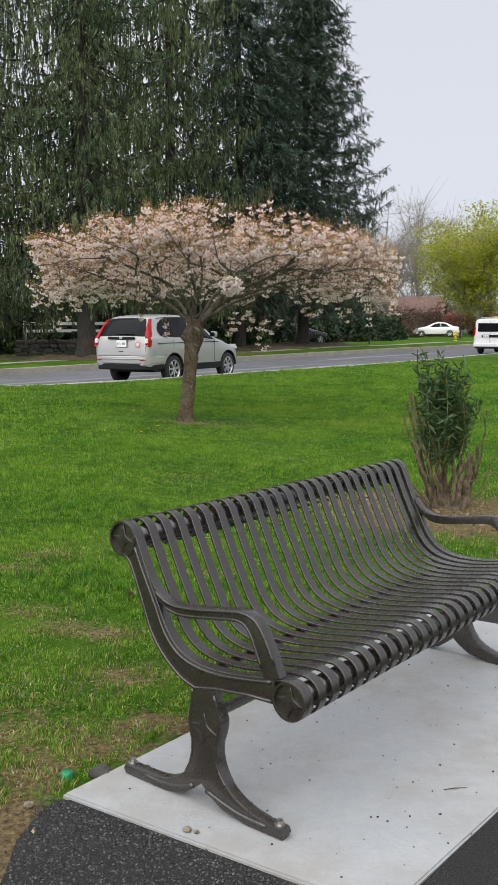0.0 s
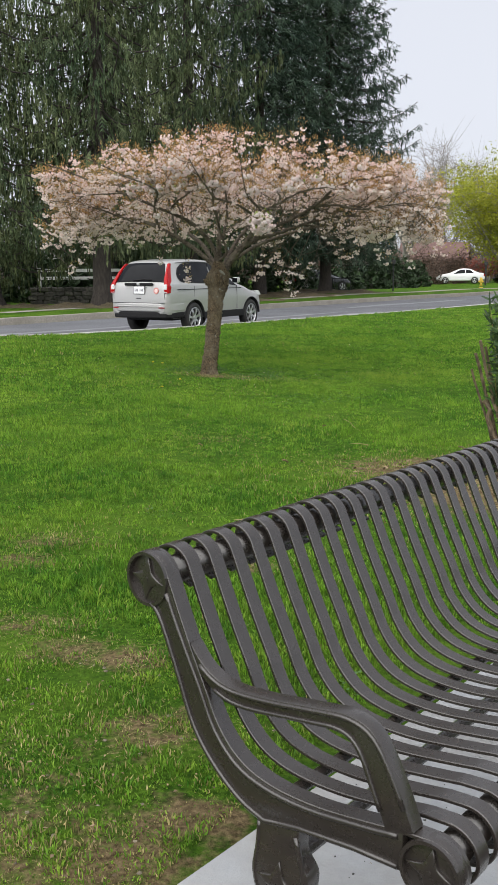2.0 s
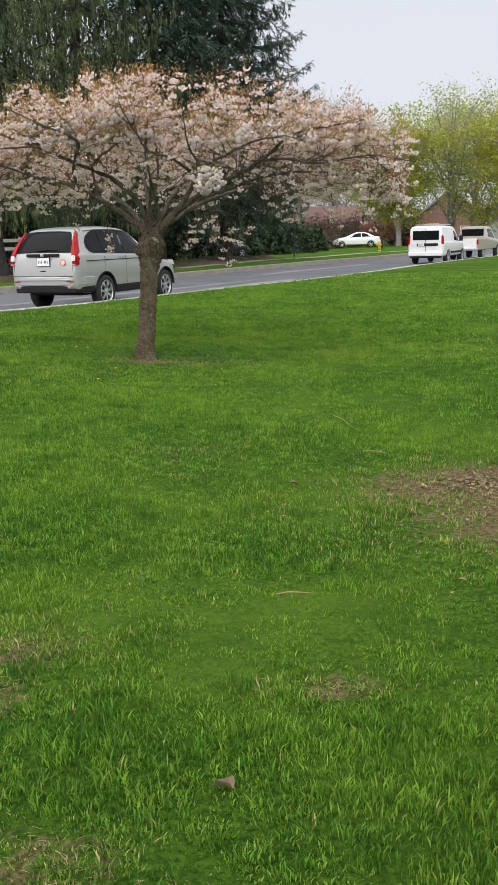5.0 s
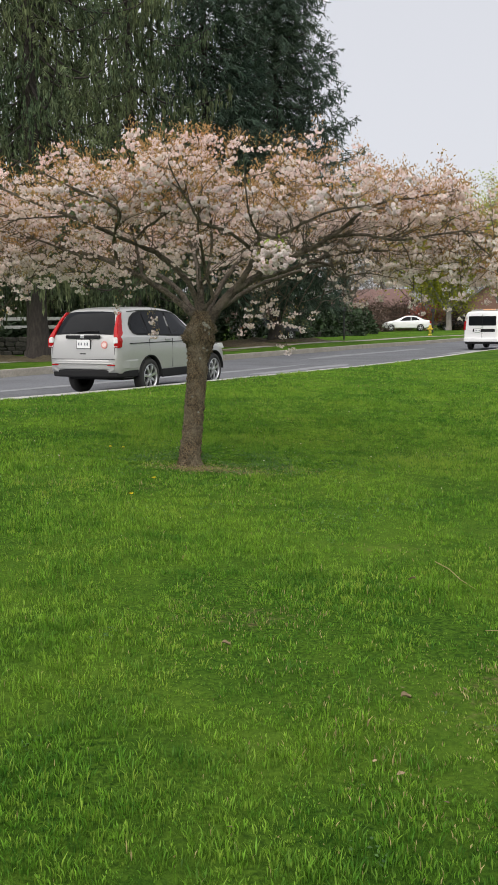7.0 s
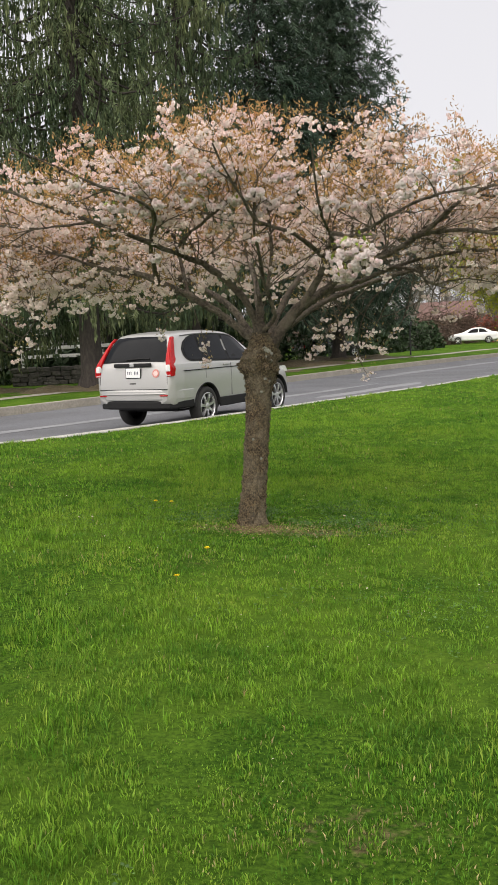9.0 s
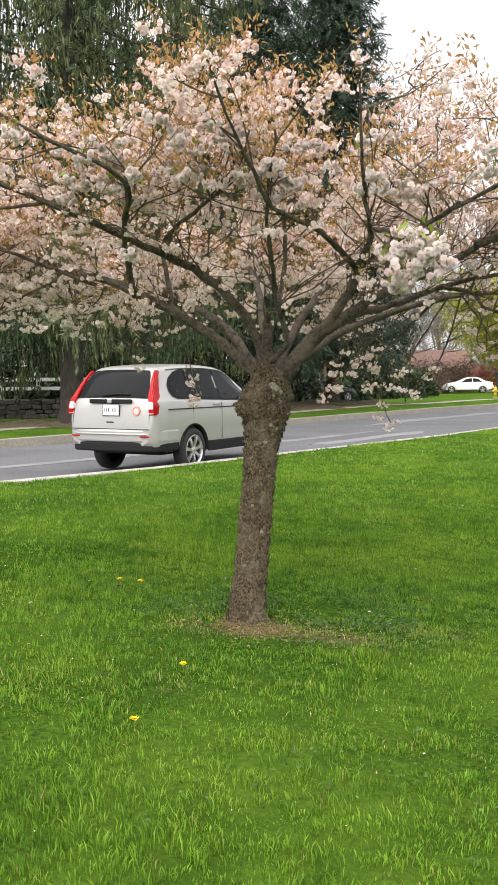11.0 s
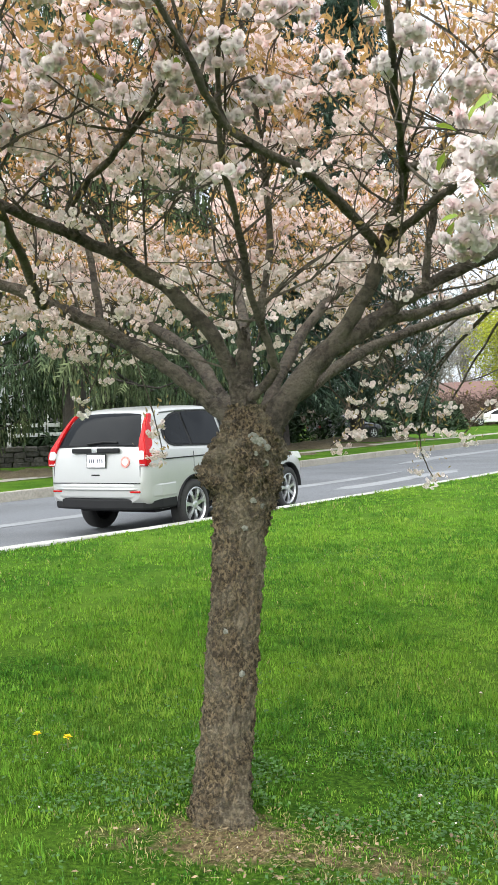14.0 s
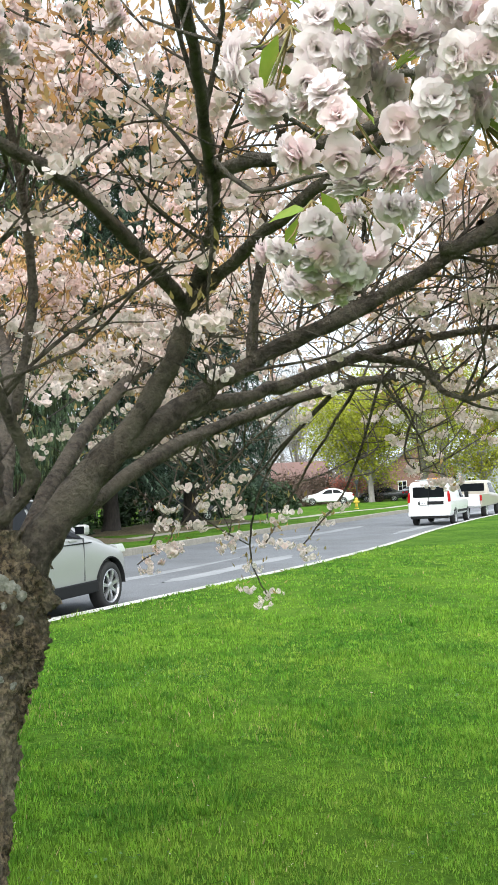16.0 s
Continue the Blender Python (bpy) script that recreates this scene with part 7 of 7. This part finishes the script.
def cut_shrub():
    rng = np.random.default_rng(33)
    c = np.array((1.80, 7.83, 0.0))
    root = thing("cut_shrub", "hard-pruned shrub with cut brown stems and fresh narrow green shoots", "shrub", matrix=Matrix.Translation((c[0], c[1], height(c[0], c[1]))))
    stems = [((-.12, 0, 0), (-.28, .02, .48), (-.43, .0, .93), .013), ((-.10, -.05, 0), (-.24, -.04, .5), (-.40, -.03, 1.02), .013), ((-.08, .05, 0), (-.2, .06, .45), (-.34, .05, .97), .012), ((-.14, .0, 0), (-.3, -.02, .4), (-.46, -.02, .82), .010),
             ((-.12, -.03, 0), (-.23, -.05, .3), (-.36, -.06, .6), .017), ((-.04, -.06, 0), (-.1, -.08, .35), (-.2, -.06, .72), .014), ((.0, .02, 0), (-.04, .03, .35), (-.08, .02, .74), .016), ((-.06, .03, 0), (-.12, .03, .4), (-.22, .04, .85), .012),
             ((.12, -.03, 0), (.17, -.04, .22), (.2, -.04, .50), .036), ((.15, .03, 0), (.24, .03, .25), (.28, .02, .55), .015), ((.08, .06, 0), (.12, .08, .3), (.12, .1, .58), .020), ((.04, -.08, 0), (.08, -.12, .22), (.1, -.13, .42), .024),
             ((-.02, .08, 0), (-.04, .12, .32), (-.08, .14, .6), .018), ((.0, -.1, 0), (.06, -.15, .3), (.16, -.18, .52), .010), ((-.14, .05, 0), (-.34, .1, .2), (-.52, .12, .24), .007), ((.16, 0, 0), (.3, .0, .4), (.36, .0, .85), .007), ((.18, -.05, 0), (.36, -.05, .3), (.5, -.06, .62), .006),
             ((.14, -.08, .2), (.3, -.1, .32), (.48, -.14, .34), .006), ((-.06, -.1, 0), (-.12, -.18, .2), (-.16, -.22, .34), .014), ((.02, 0, 0), (.03, .0, .4), (.02, .02, .8), .013), ((-.16, -.04, 0), (-.3, -.1, .14), (-.44, -.2, .16), .006)]
    for a, b, e, r in stems:
        p = smooth_path([np.r_[a, r * 1.5], np.r_[b, r], np.r_[e, r * .85]], 5) * np.array((.85, .85, 1, 1))
        p[1:-1, :3] += rng.normal(0, .008, (len(p) - 2, 3))
        bm = tube(bmesh.new(), p[:, :3] * np.array((1, 1, 1)) - np.array((0, 0, .02)), p[:, 3], 9)
        part("stem", bm, M["stump"], root)
    bm = bmesh.new()
    bmesh.ops.create_icosphere(bm, subdivisions=3, radius=.15, matrix=Matrix.Diagonal((1, .9, .8, 1)))
    for v in bm.verts:
        v.co *= 1 + .35 * noise.noise(v.co * 9) + .15 * noise.noise(v.co * 22)
    part("root_crown", bm, M["stump"], root, smooth=True)
    pts, dirs = [], []
    for k in range(44):
        a = rng.uniform(0, 6.3)
        b = np.array((-.04 + rng.normal(0, .06), rng.normal(0, .06), rng.uniform(.3, .55)))
        e = b + np.array((math.cos(a) * rng.uniform(.03, .2), math.sin(a) * rng.uniform(.03, .18), rng.uniform(.35, .78)))
        e[2] = min(e[2], 1.33)
        p = smooth_path([b, (b + e) / 2 + rng.normal(0, .02, 3), e], 7)
        bm = tube(bmesh.new(), p, np.linspace(.005, .002, len(p)), 5)
        part("shoot", bm, M["stalk"], root)
        for q in p[2:]:
            for _ in range(5):
                pts.append(q + rng.normal(0, .012, 3))
                dirs.append(rng.normal(0, 1, 3) + np.array((0, 0, .5)))
    pts, dirs = np.array(pts), np.array(dirs)
    m = towards(dirs, rng)[:, :, [2, 0, 1]] * (.095 * rng.uniform(.5, 1.2, (len(pts), 1, 1))) * np.array((1, .52, 1))
    v, f = scatter(LEAF[0], LEAF[1], m, pts)
    tagged(part_mesh("foliage", np_mesh("foliage", v, f), M["shrub_leaf"], root), kind="stuff")
    return root


cut_shrub()


def dandelion(x, y, r=.018, yellow=True):
    z = height(x, y)
    root = thing("dandelion" if yellow else "white_flower", "yellow dandelion flower in the lawn" if yellow else "small white flower in the lawn", "flower", "lawn flowers", matrix=Matrix.Translation((x, y, z)))
    part("stalk", tube(bmesh.new(), [(0, 0, 0), (0, 0, .045)], .0025, 6), M["stalk"], root)
    rng = np.random.default_rng(int(abs(x * 999)))
    v, f = petal_flower(((14, 1.0, .1, .3), (11, .8, .5, .3), (7, .5, 1.0, .3)), rng, 1)
    part_mesh("head", np_mesh("head", v * r + np.array((0, 0, .045)), f), M["dandelion"] if yellow else M["petal"], root)


for x, y, yl in ((-1.9, 14.3, True), (-1.76, 14.28, True), (.86, 14.4, False), (-.3, 13.85, False), (-1.3, 12.67, True), (-1.42, 11.96, True), (-2.3, 13.6, False), (.16, 15.15, False), (1.1, 18.3, False)):
    dandelion(x, y, .024 if yl else .012, yl)


def dead_leaf(x, y, s, rot):
    z = height(x, y)
    root = thing("dead_leaf", "curled pale brown dead leaf on the lawn", "leaf", "dead leaves", matrix=pose(x, y, z + .035, 8, 12, rot))
    bm = bmesh.new()
    g = [[bm.verts.new(((i / 5 - .5) * s, (j / 2 - 1) * s * .38 * math.sin(math.pi * (i + .6) / 6.2), .25 * s * (j / 2 - 1) ** 2 + .1 * s * math.sin(i))) for j in range(5)] for i in range(6)]
    for i in range(5):
        for j in range(4):
            bm.faces.new((g[i][j], g[i + 1][j], g[i + 1][j + 1], g[i][j + 1]))
    part("blade", bm, M["chip"], root, smooth=True)


for x, y, s, r in ((.09, 8.17, .05, 20), (.21, 8.19, .035, 80), (-.44, 5.14, .07, 130), (-.63, 8.75, .04, 10), (.43, 9.83, .04, 150), (.6, 7.97, .05, 70)):
    dead_leaf(x, y, s, r)


def dry_stalk(x, y, ln, rot):
    root = thing("dry_stalk", "long pale dry stalk lying on the lawn", "stalk", "dry stalks", matrix=pose(x, y, height(x, y) + .045, 0, 3, rot))
    part("stem", tube(bmesh.new(), [(-ln / 2, 0, 0), (-ln / 6, ln * .03, .006), (ln / 5, .0, .004), (ln / 2, ln * .04, -.004)], [.0028, .003, .0025, .0012], 6), M["dry_grass"], root)


for x, y, ln, rot in ((.68, 9.9, .5, -78), (.42, 7.0, .14, 70), (-.1, 6.45, .16, 5), (.7, 8.9, .2, 140)):
    dry_stalk(x, y, ln, rot)


def fallen_petals():
    """Single pale petals on the grass below the cherry."""
    rng = np.random.default_rng(99)
    p = np.c_[rng.normal(-.7, 1.6, 260), rng.normal(13.9, 1.4, 260)]
    p = p[p[:, 0] > np.interp(p[:, 1], KERB[:, 1], KERB[:, 0]) + .3]
    tv = np.array([(-.5, 0, 0), (0, -.4, .08), (.5, 0, .02), (0, .4, .08)])
    v, f = scatter(tv, np.array([(0, 1, 2, 3)]), rot_mats(len(p), rng, .4) * rng.uniform(.006, .013, (len(p), 1, 1)), np.c_[p, heights(p) + .026])
    tagged(part_mesh("fallen_petals", np_mesh("fallen_petals", v, f), M["petal"]), "pale cherry petals fallen on the grass", "petals", kind="stuff")


fallen_petals()


# ---- lawn detail: blades, dry patches, weeds, litter ----
BARE = [(x, y, a * 1.25, b * 1.25, k) for x, y, a, b, k in WORN]


def patchy(xy):
    """How bare or dry the lawn is, 0 to 1."""
    out = np.zeros(len(xy))
    for x, y, a, b, k in BARE:
        d = ((xy[:, 0] - x) / a) ** 2 + ((xy[:, 1] - y) / b) ** 2
        out = np.maximum(out, k * np.exp(-d * .9))
    return out


def wave(xy, k, seed):
    """Smooth random field of about unit range."""
    r = np.random.default_rng(seed)
    out = np.zeros(len(xy))
    for _ in range(9):
        w = r.normal(0, k, 2)
        out += np.sin(xy @ w + r.uniform(0, 6.3))
    return out / 4.2


def on_paving(xy):
    """Inside the concrete pad or on the asphalt path in front of it."""
    u0 = np.array((.86, -.51))
    rel = xy - np.array((-.31, 2.954))
    u, n = rel @ u0, rel @ np.array((.51, .86))
    pad = (u > -.02) & (u < 1.17) & (n > -.02) & (n < 2.4)
    return pad | ((n < 0) & (u > -.12)) | (u > 1.1) & (n < 6) | ((n > 2.3) & (n < 3.2) & (u > .3))


def lawn_blades():
    """Tufts of blades: each tuft fans out from its own foot, thick along the way of the walk and thinner far off."""
    rng = np.random.default_rng(21)
    n, n2 = 225000, 70000
    y = 2.0 + 31 * rng.uniform(0, 1, n) ** 1.2
    half = .31 * y + .7
    x = .1 - .05 * y + half * rng.uniform(-1, 1, n) + np.clip(y - 14, 0, 99) * .18 * rng.uniform(0, 1, n)
    y = np.r_[y, 13.2 + 8.8 * rng.uniform(0, 1, n2) ** 1.4]
    x = np.r_[x, rng.uniform(-2.8, 3.0, n2) + (y[n:] - 13.6) * .22]
    fade = np.r_[np.ones(n), np.clip((y[n:] - 13.2) / 1.5, 0, 1)]
    n += n2
    xy = np.c_[x, y]
    off = np.clip((np.abs(x + .3) - .6) / .28, 2.3, 99)
    dist = np.where(y > 13.8, np.maximum(off, y - 11.5), off)
    bare = patchy(xy)
    ok = rng.uniform(0, 1, n) < np.clip((2.3 / dist) ** .8, 0, 1) * (1 - .72 * bare) * (1 + .4 * wave(xy, 6, 3) + .4 * wave(xy, 17, 4)) * fade
    xy, dist, bare = xy[ok], dist[ok], bare[ok]
    n, per = len(xy), 7
    tuft = np.clip(wave(xy, 5.0, 31) - .6, 0, 1)
    tall = (.036 + .012 * wave(xy, 3.0, 5) + .019 * wave(xy, 16, 6) + .04 * tuft).clip(.014, .095) * rng.uniform(.65, 1.25, n) * (1 - .5 * bare)
    tone = rng.uniform(0, 1, n)
    # blades of every tuft
    own = np.repeat(np.arange(n), per)
    a = rng.uniform(0, 2 * np.pi, n * per)
    r = .024 * (dist[own] / 2.3) ** .5 * np.sqrt(rng.uniform(0, 1, n * per))
    p = xy[own] + np.c_[np.cos(a), np.sin(a)] * r[:, None]
    keep = ~on_paving(p) & (p[:, 0] > np.interp(p[:, 1], KERB[:, 1], KERB[:, 0]) + .12) & ((p[:, 0] + 1.04) ** 2 + (p[:, 1] - 13.70) ** 2 > .125 ** 2)
    own, a, p = own[keep], a[keep], p[keep]
    n = len(p)
    dist, bare = dist[own], bare[own]
    foot = (p[:, 0] + 1.0) ** 2 + (p[:, 1] - 13.72) ** 2
    hgt = tall[own] * rng.uniform(.55, 1.2, n) * np.where(foot < .5, .6, 1)
    wid = .0024 * (dist / 2.3) ** .75 * rng.uniform(.7, 1.35, n)
    lean = rng.uniform(.05, .62, n)
    la = a + rng.normal(0, .8, n)
    lx, ly = np.cos(la) * lean * hgt, np.sin(la) * lean * hgt
    b = np.c_[p, heights(p) - .004]
    turn = rng.uniform(0, 2 * np.pi, n)
    w = np.c_[np.cos(turn) * wid, np.sin(turn) * wid, np.zeros(n)]
    mid = b + np.c_[lx * .3, ly * .3, hgt * .6]
    tip = b + np.c_[lx, ly, hgt * .95]
    chance = rng.uniform(0, 1, n)
    dry = chance < np.clip(.01 + .55 * bare + .06 * (wave(p, 2, 12) - .5), .006, .9)
    pale = ~dry & (tone[own] + .35 * wave(p, 2.2, 14) + .2 * rng.normal(0, 1, n) > .72)
    near = dist < 2.9
    for name, cls, material, label in (("grass", ~dry & ~pale, M["grass"], "short green grass blades of the lawn"), ("pale_grass", pale, M["pale_grass"], "yellow-green grass blades of the lawn"), ("dry_grass", dry, M["dry_grass"], "dry straw-coloured blades among the grass")):
        k = near & cls
        v1 = np.stack([b[k], mid[k] + w[k], mid[k] - w[k], tip[k]], 1)
        f1 = np.array([(0, 1, 2), (2, 1, 3)])[None] + (np.arange(len(v1)) * 4)[:, None, None]
        k = ~near & cls
        v2 = np.stack([b[k] - w[k], b[k] + w[k], tip[k]], 1)
        f2 = np.arange(len(v2) * 3).reshape(-1, 3)
        v, f = join_arrays([(v1.reshape(-1, 3), f1.reshape(-1, 3)), (v2.reshape(-1, 3), f2)])
        tagged(part_mesh(name, np_mesh(name, v, f), material), label, "grass", kind="stuff")


lawn_blades()


def weeds():
    """Clover and small broad leaves in clumps."""
    rng = np.random.default_rng(61)
    n = 110000
    y = 2.6 + 18 * rng.uniform(0, 1, n) ** 1.2
    x = .1 - .05 * y + (.31 * y + .5) * rng.uniform(-1, 1, n)
    xy = np.c_[x, y]
    foot = np.exp(-((x + .6) / 1.1) ** 2 - ((y - 14.25) / .45) ** 2)
    ok = (wave(xy, 3.5, 71) + .5 * wave(xy, 13, 72) + 1.5 * foot > .95) & ~on_paving(xy) & (patchy(xy) < .5) & (x > np.interp(y, KERB[:, 1], KERB[:, 0]) + .12) & (rng.uniform(0, 1, n) < .6)
    xy = xy[ok]
    n = len(xy)
    tv = np.array([(0, 0, 0), (.45, -.38, .1), (1, 0, .06), (.45, .38, .1)])
    c = np.c_[xy, heights(xy) + rng.uniform(.008, .034, n)]
    v, f = scatter(tv, np.array([(0, 1, 2, 3)]), rot_mats(n, rng, .45) * rng.uniform(.010, .024, (n, 1, 1)), c)
    c2 = np.c_[rng.normal(-.75, .75, 9000), rng.normal(13.85, .42, 9000)]
    c2 = c2[(wave(c2, 6, 75) + .6 * wave(c2, 15, 76) > -.1) & (patchy(c2) < .32) & ((c2[:, 0] + 1.04) ** 2 + (c2[:, 1] - 13.7) ** 2 > .15 ** 2)]
    v2, f2 = scatter(tv, np.array([(0, 1, 2, 3)]), rot_mats(len(c2), rng, .5) * rng.uniform(.010, .022, (len(c2), 1, 1)), np.c_[c2, heights(c2) + rng.uniform(.012, .045, len(c2))])
    v, f = join_arrays([(v, f), (v2, f2)])
    tagged(part_mesh("clover", np_mesh("clover", v, f), M["clover"]), "clover and small broad-leaved weeds in the lawn", "weeds", kind="stuff")


weeds()
